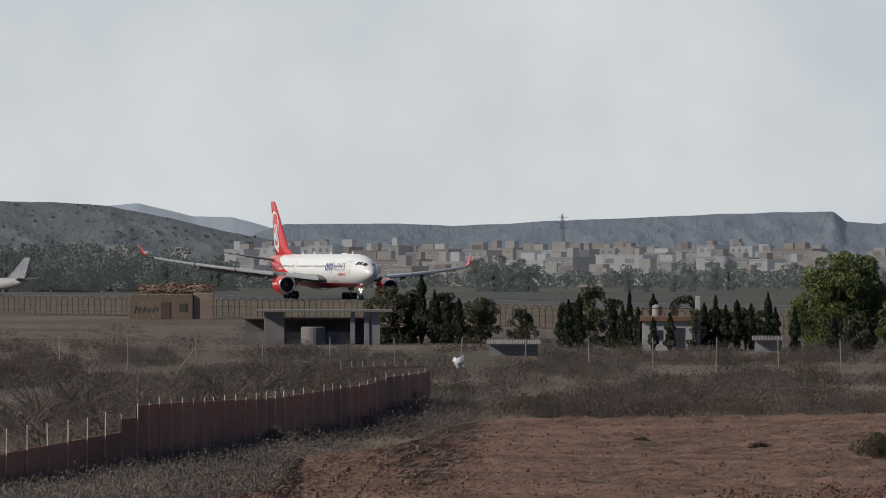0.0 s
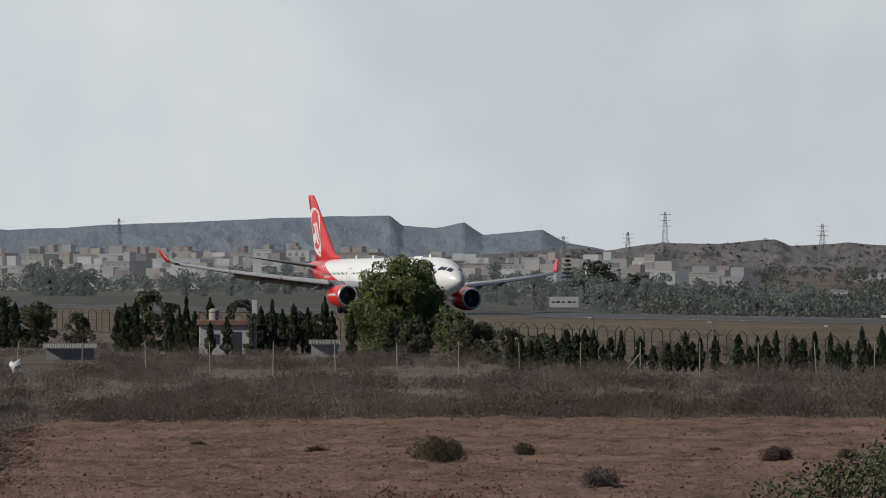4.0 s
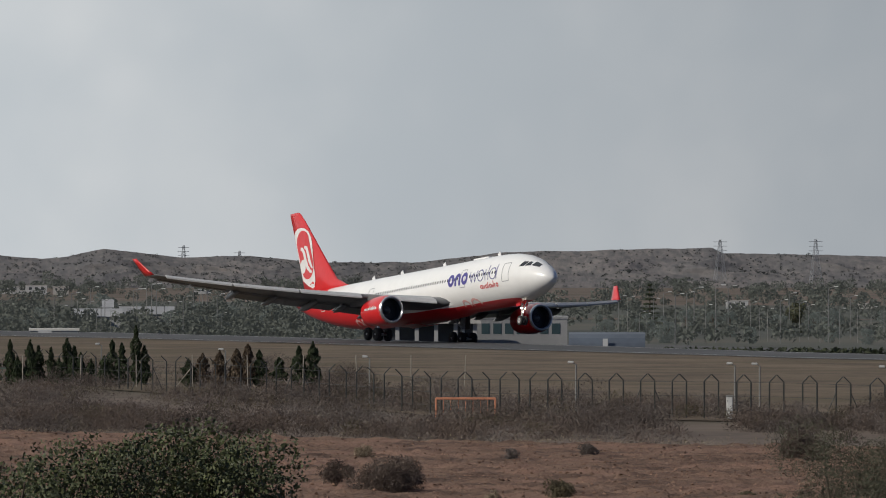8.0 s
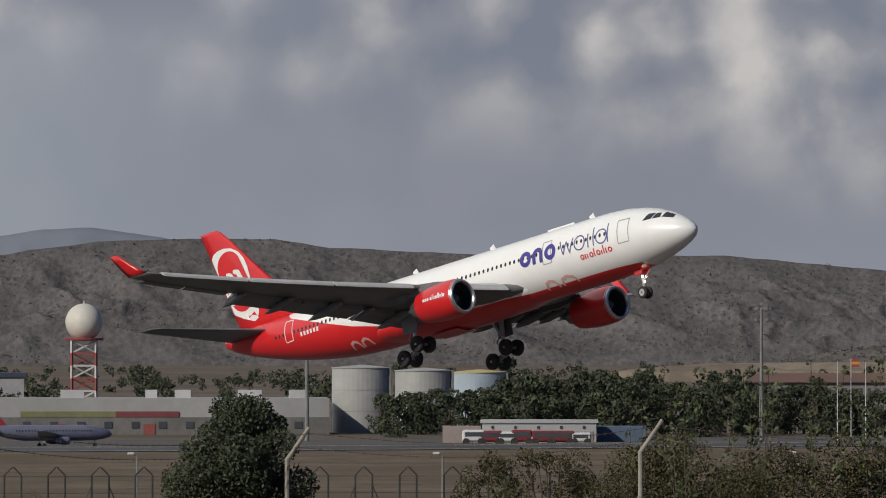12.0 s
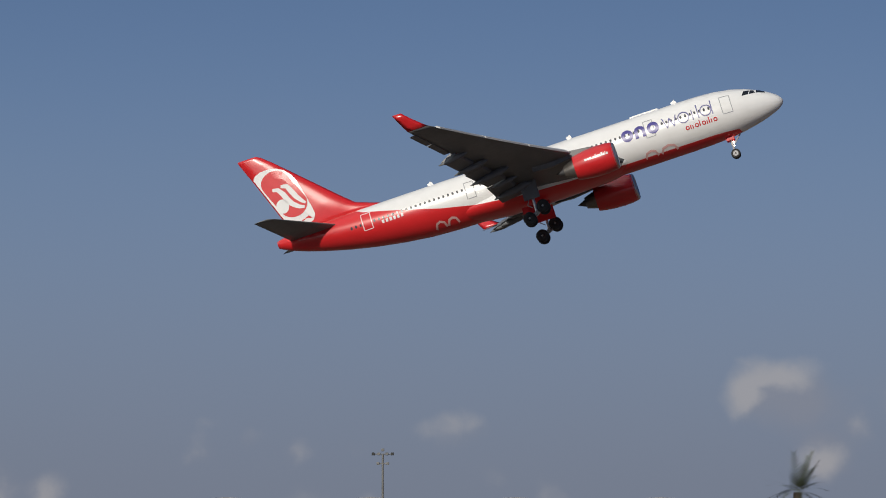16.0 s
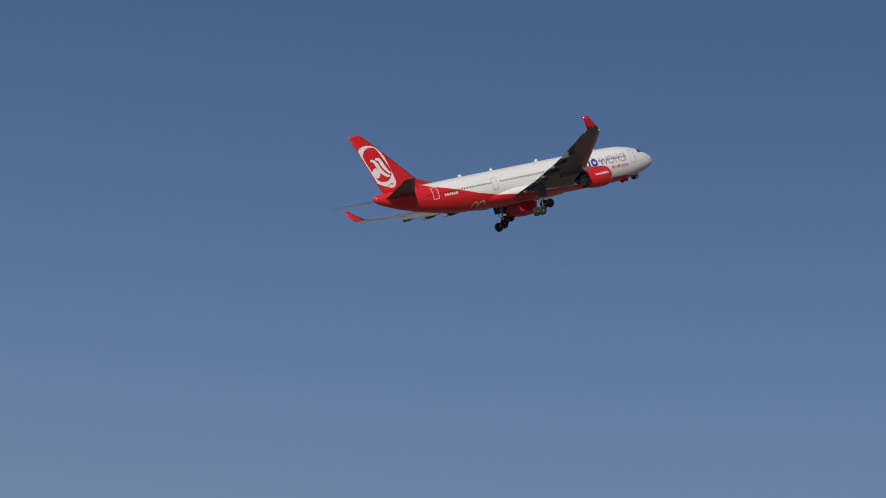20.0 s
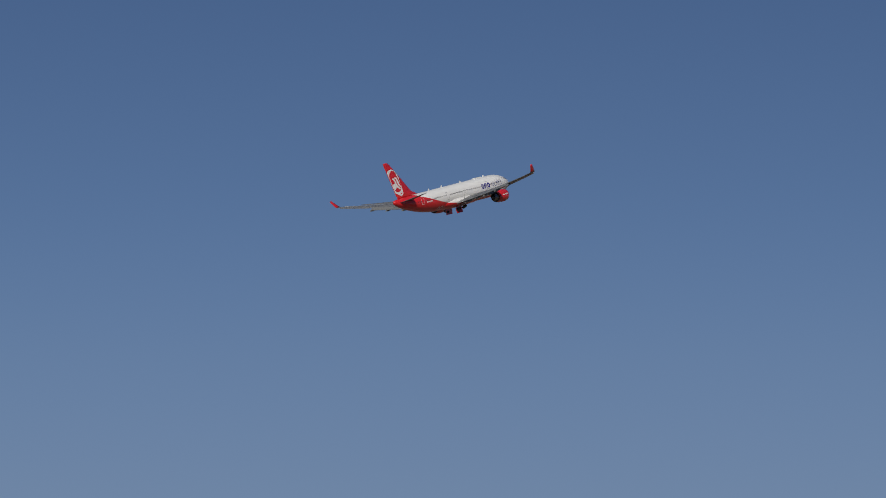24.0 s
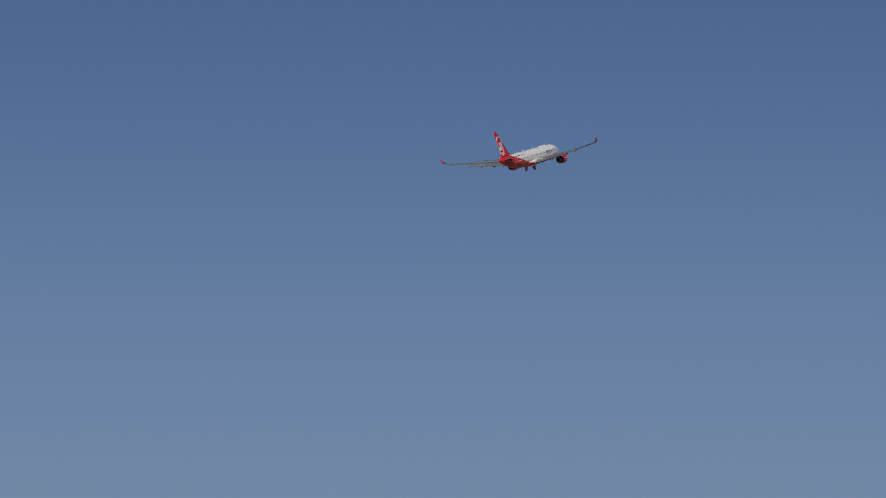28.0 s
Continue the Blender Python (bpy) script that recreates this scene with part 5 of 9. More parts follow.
pale_sheet = surface("pale_metal_sheet", (0.52, 0.53, 0.53), (0.42, 0.43, 0.43), rough=0.5, grain=1.2)
navy_sheet = surface("navy_cladding", (0.045, 0.06, 0.10), (0.035, 0.046, 0.08), rough=0.5, grain=1.5)
raw_concrete = surface("weathered_concrete", (0.68, 0.665, 0.63), (0.60, 0.585, 0.55), rough=0.9, grain=1.2, bump=0.01, stain=(0.55, 0.535, 0.50))
facade_glass = surface("facade_glass", (0.045, 0.075, 0.085), (0.03, 0.05, 0.06), rough=0.12, grain=3.0)


def block(name, m0, m1, e_top, d, mat, label, category="building", depth=10.0, base=None, group="", turn=0.0):
    """A walled block between two bearings, with a parapet; returns the thing, its width and height."""
    mid = (m0 + m1) / 2
    p = spot(mid, d)
    w = (m1 - m0) * STEP * d
    z0 = ground_z(p.x, p.y + 0.0) if base is None else base
    h = height(-e_top, d) - z0
    t = thing(name, pose(p.x, p.y, z0, 0, 0, turn_to(mid) + turn), label, category, group)
    bm = box(-w / 2, w / 2, 0, depth, -0.5, h)
    part("wall", bm, mat, t)
    return t, w, h


def window_rows(t, w, h, cols, rows, mat=None, x0=0.08, z0=0.15, ww=0.5, hh=0.45, y=0.0, sill=True):
    """Recessed-looking windows with frames on the front wall."""
    mat = mat or pane_dark
    for r in range(rows):
        for c in range(cols):
            x = -w / 2 + w * (x0 + (1 - 2 * x0) * (c + 0.5) / cols)
            z = h * (z0 + (1 - z0) * (r + 0.35) / rows)
            a, b = w * (1 - 2 * x0) / cols * ww / 2, h * (1 - z0) / rows * hh
            win = part("window", box(x - a, x + a, y - 0.05, y + 0.02, z, z + b), mat, t)
            if sill:
                part("sill", box(x - a - 0.08, x + a + 0.08, y - 0.16, y + 0.02, z - 0.12, z - 0.01), raw_concrete, win)


def flat_roof(t, w, h, depth, over=0.15, mat=None):
    part("roof", box(-w / 2 - over, w / 2 + over, -over, depth + over, h, h + 0.3), mat or raw_concrete, t)


# the town behind the airfield; walls and panes glow to imitate haze
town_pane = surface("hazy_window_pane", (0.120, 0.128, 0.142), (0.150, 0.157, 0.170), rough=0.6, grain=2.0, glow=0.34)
TOWN = [surface("hazy_plaster_%s" % k, a, tuple(c * 0.88 for c in a), rough=1.0, grain=4.0, stain=tuple(c * 0.84 for c in a), spec=0.0, glow=0.34) for k, a in (
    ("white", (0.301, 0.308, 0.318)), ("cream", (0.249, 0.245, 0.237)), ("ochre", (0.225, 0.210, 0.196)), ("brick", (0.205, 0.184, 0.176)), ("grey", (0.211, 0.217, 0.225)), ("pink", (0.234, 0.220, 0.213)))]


def town_house(m0, m1, e_top, d, pl, rows, cols, base=0.0):
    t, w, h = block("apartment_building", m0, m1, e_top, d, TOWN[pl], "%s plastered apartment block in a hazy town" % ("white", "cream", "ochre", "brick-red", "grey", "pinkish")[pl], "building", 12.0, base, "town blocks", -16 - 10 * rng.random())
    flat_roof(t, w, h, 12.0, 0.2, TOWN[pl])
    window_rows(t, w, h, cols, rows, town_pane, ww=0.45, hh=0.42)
    for k in range(1 + int(w / 7)):
        x = (rng.random() - 0.5) * w * 0.7
        s = 0.8 + 1.6 * rng.random()
        part("roof_hut", box(x - s, x + s, 3, 7, h + 0.3, h + 0.3 + 1.2 + 1.5 * rng.random()), TOWN[int(rng.integers(0, 6))], t)
    if rng.random() < 0.7:
        x = (rng.random() - 0.5) * w * 0.6
        part("aerial", rod((x, 4, h), (x, 4, h + 2 + 2.5 * rng.random()), 0.07, 0.05, 4), TOWN[4], t)


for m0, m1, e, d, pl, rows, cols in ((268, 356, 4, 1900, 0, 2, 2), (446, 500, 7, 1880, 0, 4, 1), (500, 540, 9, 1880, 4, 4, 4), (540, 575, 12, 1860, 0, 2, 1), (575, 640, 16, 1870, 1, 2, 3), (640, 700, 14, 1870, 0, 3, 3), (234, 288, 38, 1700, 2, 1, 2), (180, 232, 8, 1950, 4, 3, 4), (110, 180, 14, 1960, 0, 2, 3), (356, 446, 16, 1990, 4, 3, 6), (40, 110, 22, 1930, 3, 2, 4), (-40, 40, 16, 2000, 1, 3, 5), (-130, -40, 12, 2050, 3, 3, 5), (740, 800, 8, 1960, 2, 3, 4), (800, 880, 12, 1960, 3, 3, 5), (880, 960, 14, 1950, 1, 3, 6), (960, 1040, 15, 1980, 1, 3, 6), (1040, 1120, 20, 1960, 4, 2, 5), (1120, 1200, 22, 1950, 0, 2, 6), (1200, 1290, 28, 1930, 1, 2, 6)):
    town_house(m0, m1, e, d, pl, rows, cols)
m = -900.0
while m < 1130:
    w = 26 + 50 * rng.random()
    d = 2150 + 450 * rng.random()
    pl = int(rng.choice([0, 0, 0, 1, 1, 4, 4, 5, 2, 3]))
    e = -14 + 14 * rng.random() + (17 if m > 640 else 0) + (10 if m < -500 else 0)
    if not (-560 < m < -430 and rng.random() < 0.5):
        town_house(m, m + w, e, d, pl, 3 if e < 0 else 2, max(2, int(w / 13)))
    m += w * (0.75 + 0.35 * rng.random())
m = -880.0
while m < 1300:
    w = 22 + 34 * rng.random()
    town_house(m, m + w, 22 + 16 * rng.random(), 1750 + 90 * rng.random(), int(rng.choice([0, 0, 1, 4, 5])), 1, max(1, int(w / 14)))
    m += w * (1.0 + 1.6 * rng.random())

# trees beyond the runway
far_tree = [tree("far_tree", pose(0, 0, -50), "dark broad-leaved tree beyond the runway", "tree", 7.0, 7.5, leaf_dark, 0.24, 90, 30, group="far trees", crown_from=0.05),
            tree("far_tree", pose(0, 0, -50), "dark broad-leaved tree beyond the runway", "tree", 8.0, 6.0, leaf_dark, 0.24, 90, 30, group="far trees", crown_from=0.1),
            tree("far_tree", pose(0, 0, -50), "grey-green tree beyond the runway", "tree", 6.0, 6.5, leaf_olive, 0.23, 90, 28, group="far trees", crown_from=0.05)]
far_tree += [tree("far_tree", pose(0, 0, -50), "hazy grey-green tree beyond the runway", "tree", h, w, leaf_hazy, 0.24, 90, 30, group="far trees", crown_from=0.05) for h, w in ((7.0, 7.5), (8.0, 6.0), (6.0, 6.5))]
used = set()


def plant(k, m, d, s):
    p = spot(m, d)
    mm = pose(p.x, p.y, ground_z(p.x, p.y), 0, 0, rng.random() * 360) @ Matrix.Scale(s, 4)
    if k not in used:
        used.add(k)
        far_tree[k].matrix_basis = pose(p.x, p.y, ground_z(p.x, p.y))
    else:
        copy_thing(far_tree[k], mm)


for k in range(34):
    plant(3 + k % 3, -880 + 15 * k + 8 * rng.random(), 1480 + 120 * rng.random(), 0.75 + 0.45 * rng.random() + (0.35 if 4 < k < 14 else 0))
for m, d, s in ((60, 1500, 0.9), (90, 1500, 1.1), (120, 1490, 0.9), (150, 1500, 1.0), (480, 1560, 0.9), (505, 1550, 0.8), (330, 1500, 0.5), (360, 1480, 0.5), (410, 1490, 0.5), (440, 1500, 0.5)):
    plant(int(rng.integers(3, 6)), m, d, s)
for k in range(46):
    m = 760 + 34 * k + 20 * rng.random()
    plant(int(rng.integers(3, 6)), m, 1150 + 180 * rng.random(), 0.55 + 0.5 * rng.random())
for k in range(30):
    m = 2560 + 38 * k + 25 * rng.random()
    plant(int(rng.integers(2, 6)), m, 1080 + 260 * rng.random(), 0.4 + 0.35 * rng.random())
for m, d, s in ((1130, 1400, 1.7), (1060, 1420, 1.3), (3190, 1000, 0.6), (3215, 1000, 0.65), (3240, 1000, 0.6), (3170, 1010, 0.5), (3385, 980, 0.7), (3410, 980, 0.6), (3530, 980, 0.6), (3560, 985, 0.7), (3590, 990, 0.7), (4040, 960, 0.55), (4065, 960, 0.6), (4090, 960, 0.55), (4110, 965, 0.45), (4620, 1000, 0.8), (4650, 1000, 0.9), (4690, 1000, 0.8)):
    plant(0 if rng.random() < 0.6 else 1, m, d, s)
for m in np.arange(5590, 6500, 24):
    k = int(rng.integers(0, 2))
    hh = curve_at([(5590, 5.0), (5700, 5.6), (5790, 6.4), (5850, 7.6), (6050, 7.4), (6090, 6.3), (6240, 6.3), (6340, 5.9), (6530, 5.2)], m)
    plant(k, m + 10 * rng.random(), 850 + 40 * rng.random(), hh / (7.0, 8.0)[k] * (0.9 + 0.16 * rng.random()))
for m in np.arange(5520, 6900, 46):
    plant(int(rng.integers(0, 3)), m + 30 * rng.random(), 1250 + 150 * rng.random(), (0.7 + 0.4 * rng.random()) * (0.62 if 6050 < m < 6560 else 1.0))
for m in np.arange(6120, 7900, 55):
    plant(int(rng.integers(0, 3)), m + 40 * rng.random(), 1080 + 200 * rng.random(), (0.6 + 0.3 * rng.random()) * (0.8 if m < 6560 else 1.0))
# hazy woods between the runway and the town, and bushes on the brown hills
def woods(name, count, place, h, label, leaf, size=0.34, per=32):
    cl = []
    for k in range(count):
        m, d, s = place()
        p = spot(m, d)
        z0 = ground_z(p.x, p.y)
        hh = h * s * (0.7 + 0.6 * rng.random())
        for j in range(5):
            cl.append((p.x + rng.normal() * hh * 0.32, p.y + rng.normal() * hh * 0.32, z0 + hh * (0.25 + 0.55 * rng.random()), hh * (0.18 + 0.10 * rng.random())))
    c, nr, up, sz = clump_leaves(cl, per, size, 0.2)
    tagged(new(name, quads_mesh(name, c, nr, up, sz * 0.6, sz, leaf)), label, "trees", kind="stuff")


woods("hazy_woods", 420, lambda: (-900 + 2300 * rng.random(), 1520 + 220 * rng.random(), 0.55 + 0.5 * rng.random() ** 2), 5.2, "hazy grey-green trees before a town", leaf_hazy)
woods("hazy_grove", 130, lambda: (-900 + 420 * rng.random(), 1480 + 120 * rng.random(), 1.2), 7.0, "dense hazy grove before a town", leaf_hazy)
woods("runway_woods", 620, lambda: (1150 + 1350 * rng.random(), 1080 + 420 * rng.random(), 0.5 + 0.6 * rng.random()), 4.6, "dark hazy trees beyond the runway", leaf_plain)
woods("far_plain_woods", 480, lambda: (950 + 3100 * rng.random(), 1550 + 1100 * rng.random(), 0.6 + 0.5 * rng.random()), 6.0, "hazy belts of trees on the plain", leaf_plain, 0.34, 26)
woods("orchard", 420, lambda: (2560 + 1500 * rng.random(), 1080 + 700 * rng.random(), 0.5 + 0.4 * rng.random()), 4.0, "scattered dark trees on the plain", leaf_plain)
woods("plain_trees", 330, lambda: (4560 + 3100 * rng.random(), 1250 + 750 * rng.random(), 0.5 + 0.6 * rng.random()), 4.4, "dark trees at the foot of the hill", leaf_dark)


def hill_scrub(name, slope, count, r0, r1, label, leaf):
    """Low bushes that stand on a hill's slope."""
    vs, rows, cols = SLOPES[slope]
    cl = []
    while len(cl) < count:
        r, k = int(rows * rng.random() ** 1.15), int(rng.integers(0, cols))
        x, y, z = vs[r * (cols + 1) + k]
        if z < 0.3 or noise.noise((x * 0.02, y * 0.02, z * 0.15)) < -0.05 - 0.3 * rng.random():
            continue
        s = r0 + (r1 - r0) * rng.random() ** 3
        cl.append((x, y, z + s * 0.4, s))
    c, nr, up, sz = clump_leaves(cl, 14, 0.42 * r0 + 0.15, 0.2, 0.7)
    tagged(new(name, quads_mesh(name, c, nr, up, sz * 0.7, sz, leaf)), label, "scrub", kind="stuff")


hill_leaf = surface("hill_scrub_leaves", (0.085, 0.080, 0.066), (0.060, 0.056, 0.048), rough=0.9, grain=3.0, per_piece=0.3, spec=0.1)
# greyer copy of the hill leaves, with distance haze put into the colour
hill_leaf_hazy = surface("hazy_hill_scrub", (0.085, 0.090, 0.086), (0.064, 0.070, 0.068), rough=0.9, grain=3.0, per_piece=0.25, spec=0.1)
hill_scrub("hill_scrub", "backdrop_hill_dry", 4200, 0.22, 0.95, "low dark bushes on a dry hill", hill_leaf)
hill_scrub("low_hill_scrub", "backdrop_hills_low", 4200, 0.22, 0.8, "low dark bushes on stony hills", hill_leaf)
hill_scrub("plateau_scrub", "backdrop_plateau", 2200, 0.4, 1.4, "low hazy bushes on flat-topped hills", hill_leaf_hazy)
hill_scrub("ridge_scrub", "backdrop_hills_scrub", 700, 0.5, 1.8, "low hazy bushes on scrubby hills", hill_leaf_hazy)
hill_scrub("west_hill_scrub", "backdrop_hill_west", 500, 0.5, 1.6, "low hazy bushes on a hillside", hill_leaf_hazy)

# norfolk pines
for m, d, h in ((2656, 1250, 9.0), (1005, 1500, 9.5)):
    t = thing("norfolk_pine", at_ground(m, d), "tall tiered dark conifer beyond the runway", "tree")
    part("trunk", rod((0, 0, 0), (0, 0, h), 0.18, 0.04, 6), bark, t)
    cl = [(r * math.cos(a), r * math.sin(a), z, 0.32) for z, rr in ((h * f, 2.3 * (1.04 - f)) for f in np.linspace(0.25, 0.98, 9)) for a in np.linspace(0, 6.28, 9)[:-1] for r in (rr * 0.5, rr)]
    c, nr, up, s = clump_leaves(cl, 90, 0.22, 0.1, 0.5)
    ob = new("crown", quads_mesh("crown", c, nr, up, s * 0.4, s, leaf_dark))
    ob.parent = t

# ---- the farm ruin, the open shed and the garden house
t = thing("stone_ruin", at_ground(-480, 876), "roofless rubble-stone farm ruin with graffiti", "ruin")
stone = surface("rubble_stone", (0.30, 0.225, 0.165), (0.19, 0.145, 0.11), rough=0.95, grain=0.35, bump=0.06, stain=(0.24, 0.17, 0.125))
bm = box(-5.2, 2.6, 0, 3.0, -0.3, 3.05, 0.06)
part("front_wall", bm, stone, t)
bm = box(-3.9, 5.1, 3.0, 8.0, -0.3, 3.3, 0.08)
part("rear_wall", bm, stone, t)
part("side_wall", box(2.6, 5.1, 0.3, 3.0, -0.3, 3.2, 0.08), surface("pale_plastered_stone", (0.40, 0.31, 0.235), (0.30, 0.23, 0.175), rough=0.95, grain=0.5, bump=0.03), t)
part("doorway", box(-1.3, -0.2, -0.05, 0.03, 0, 2.1), surface("old_brown_door", (0.17, 0.115, 0.08), (0.12, 0.085, 0.06), rough=0.9, grain=0.3), t)
part("window_hole", box(0.9, 1.8, -0.05, 0.03, 1.0, 1.9), surface("boarded_window", (0.13, 0.10, 0.08), (0.1, 0.08, 0.065), rough=0.9, grain=0.3), t)
for k, x in enumerate((-4.6, -4.1, -3.5, -2.9, -2.3)):
    ln = [(x, 0.7), (x + 0.25, 1.7 - 0.2 * (k % 2)), (x + 0.5, 0.9), (x + 0.7, 1.4)]
    part("graffiti_stroke", strip_shape(ln, 0.05, lambda u, v, th: Vector((u, -0.02 - th, v))), surface("grey_spray_paint", (0.16, 0.15, 0.15), (0.12, 0.115, 0.115), rough=0.8, grain=0.3), t)
bm = bmesh.new()
for k in range(420):
    x, y = -3.9 + 9.0 * rng.random(), 2.8 + 5.2 * rng.random()
    z = 3.3 + 1.1 * (1 - abs(y - 5.4) / 3.0) * (0.8 + 0.3 * noise.noise((x, y, 0)))
    mt = Matrix.Translation((x, y, z)) @ pose(0, 0, 0, rng.random() * 60 - 30, rng.random() * 60 - 30, rng.random() * 360)
    add_box(bm, -0.24, 0.24, -0.11, 0.11, -0.03, 0.03, m=mt)
tagged(part("broken_roof_tiles", bm, surface("broken_roof_tiles", (0.30, 0.185, 0.125), (0.17, 0.11, 0.08), rough=0.9, grain=0.5, per_piece=0.4), t), kind="stuff")
bm = loft([[(-3.9, 3, 3.25), (5.1, 3, 3.25), (5.1, 5.4, 4.15), (-3.9, 5.4, 4.15)], [(-3.9, 3.1, 3.2), (5.1, 3.1, 3.2), (5.1, 8, 3.25), (-3.9, 8, 3.25)]])
part("roof_bed", bm, stone, t)

aged_concrete = surface("aged_concrete", (0.27, 0.262, 0.25), (0.19, 0.185, 0.176), rough=0.9, grain=0.8, bump=0.01, stain=(0.21, 0.20, 0.19))
t = thing("open_shed", at_ground(-222, 631), "grey concrete shed with a thin canopy", "shed")
part("canopy", box(-5.4, 6.6, -1.2, 4.0, 2.85, 3.05, 0.02), aged_concrete, t)
part("low_roof", box(-6.6, 5.0, 0.5, 6.0, 2.2, 2.36, 0.02), surface("old_tile_roof", (0.20, 0.15, 0.12), (0.14, 0.11, 0.09), rough=0.9, grain=0.5), t)
# the canopy's shade is put into this wall's darker colour
part("back_wall", box(-6.4, 5.0, 5.6, 5.9, -0.3, 2.2), surface("shed_shadow_wall", (0.19, 0.18, 0.17), (0.14, 0.135, 0.13), rough=0.9, grain=0.6), t)
part("pier", box(-4.7, -2.9, -0.4, 0.1, -0.3, 2.85, 0.03), aged_concrete, t)
part("pier", box(2.9, 3.3, -0.6, -0.2, -0.3, 2.85, 0.02), metal_sheet, t)
part("panel", box(4.1, 4.55, -0.6, -0.45, -0.3, 2.85, 0.02), metal_sheet, t)
part("panel", box(4.65, 5.5, -0.5, -0.3, -0.3, 2.85, 0.02), metal_sheet, t)
part("low_wall", box(-6.5, 2.9, 0.4, 0.6, -0.3, 1.1), aged_concrete, t)
part("cistern", lathe([(0, 1.05), (1.55, 1.05), (1.62, 0.95), (1.62, 0.1)], 24, Matrix.Translation((-0.4, -0.9, -0.05))), aged_concrete, t, smooth=False)
part("prop", rod((-6.6, -0.6, 1.6), (-7.5, -0.8, 0), 0.05, 0.05, 6), galv, t)
part("prop", rod((-6.5, -0.6, 1.6), (-8.0, -0.8, 0.2), 0.05, 0.05, 6), galv, t)

t = thing("garden_house", at_ground(398, 590), "white garden house with a flat terracotta roof terrace", "house")
part("wall", box(-2.1, 2.0, 0, 5, -0.2, 2.4, 0.03), PLASTER[0], t)
part("roof", box(-2.3, 2.2, -0.3, 5.2, 2.4, 2.85, 0.04), roof_tile, t)
part("door", box(0.5, 1.3, -0.06, 0.02, 0, 1.9), pane_dark, t)
part("window", box(-1.3, -0.5, -0.06, 0.02, 0.9, 1.7), pane_dark, t)
part("rail", rod((-2.2, -0.2, 3.5), (2.1, -0.2, 3.5), 0.03, 0.03, 6), rust, t)
for x in (-2.1, -0.7, 0.7, 2.0):
    part("rail_post", rod((x, -0.2, 2.85), (x, -0.2, 3.5), 0.03, 0.03, 6), rust, t)
part("chimney", box(2.25, 2.65, 0.4, 0.8, 0, 4.5, 0.03), pale_sheet, t)
part("tank", lathe([(0, 0.4), (0.8, 0.42), (0.95, 0.2)], 14, Matrix.Translation((-0.9, 1.0, 2.85))), PLASTER[1], t)
for m, d, w in ((125, 560, 4.2), (575, 585, 2.6)):
    t = thing("lean_to", at_ground(m, d), "low lean-to with a corrugated sheet roof", "shed")
    part("wall", box(-w / 2 + 0.2, w / 2 - 0.2, 0.3, 2.4, -0.2, 0.95), PLASTER[4], t)
    n = 88
    rings = [[(-w / 2 + w * k / n, y, 0.98 + 0.05 * math.sin(k * 1.5708)) for k in range(n + 1)] + [(w / 2 - w * k / n, y, 0.94 + 0.05 * math.sin((n - k) * 1.5708)) for k in range(n + 1)] for y in (-0.2, 2.8)]
    bm = loft(rings)
    bmesh.ops.rotate(bm, verts=bm.verts, matrix=Matrix.Rotation(radians(6), 3, "X"))
    part("corrugated_roof", bm, surface("corrugated_fibre", (0.34, 0.31, 0.29), (0.24, 0.22, 0.21), rough=0.85, grain=0.4), t)

# ---- airfield buildings, from the canopy hall eastwards
t, w, h = block("canopy_hall", 2345, 2510, 86, 900, metal_sheet, "grey sheet-clad hall with a strip of windows", "hall", 14)
flat_roof(t, w, h, 14, 0.1, metal_sheet)
window_rows(t, w, h, 7, 1, facade_glass, 0.06, 0.45, 0.7, 0.45, sill=False)
t = thing("open_canopy", pose(*spot(2255, 890, -2.2), 0, 0, turn_to(2255)), "pale broad canopy on square pillars", "canopy")
part("roof", loft([[(-7.6, -2, 3.6), (7.2, -2, 3.6), (7.0, 8, 3.6), (-6.0, 8, 3.6)], [(-5.5, -1, 4.5), (6.8, -1, 4.5), (6.8, 7, 4.5), (-4.5, 7, 4.5)]]), PLASTER[1], t)
for x in (-5.6, -3.2, -0.8, 1.6, 4.0, 6.4):
    part("pillar", box(x - 0.25, x + 0.25, -1.2, -0.7, -0.5, 3.6, 0.02), PLASTER[0], t)
part("back_wall", box(-5.8, 6.6, 7, 7.3, -0.5, 3.6), pane_dark, t)
t = thing("arched_shelter", pose(*spot(2580, 880, -2.6), 0, 0, turn_to(2580)), "low dark arched shelter with a white panel", "shelter")
rings = [[(x, 3.0 - 3.0 * math.cos(a), 3.0 * math.sin(a)) for a in np.linspace(0, math.pi, 12)] for x in np.linspace(-4.7, 4.7, 6)]
part("shell", loft(rings), surface("dark_blue_shell", (0.10, 0.12, 0.15), (0.075, 0.09, 0.115), rough=0.45, grain=1.0), t)
part("panel", box(-0.5, 0.1, -0.2, 0.05, 0.5, 2.2), pale_sheet, t)
t, w, h = block("runway_hut", 1560, 1645, 107, 905, PLASTER[4], "low dark hut with a white notice panel", "hut", 5)
flat_roof(t, w, h, 5)
part("notice_panel", box(-2.0, -0.3, -0.5, -0.4, h - 0.7, h + 0.1), pale_sheet, t)
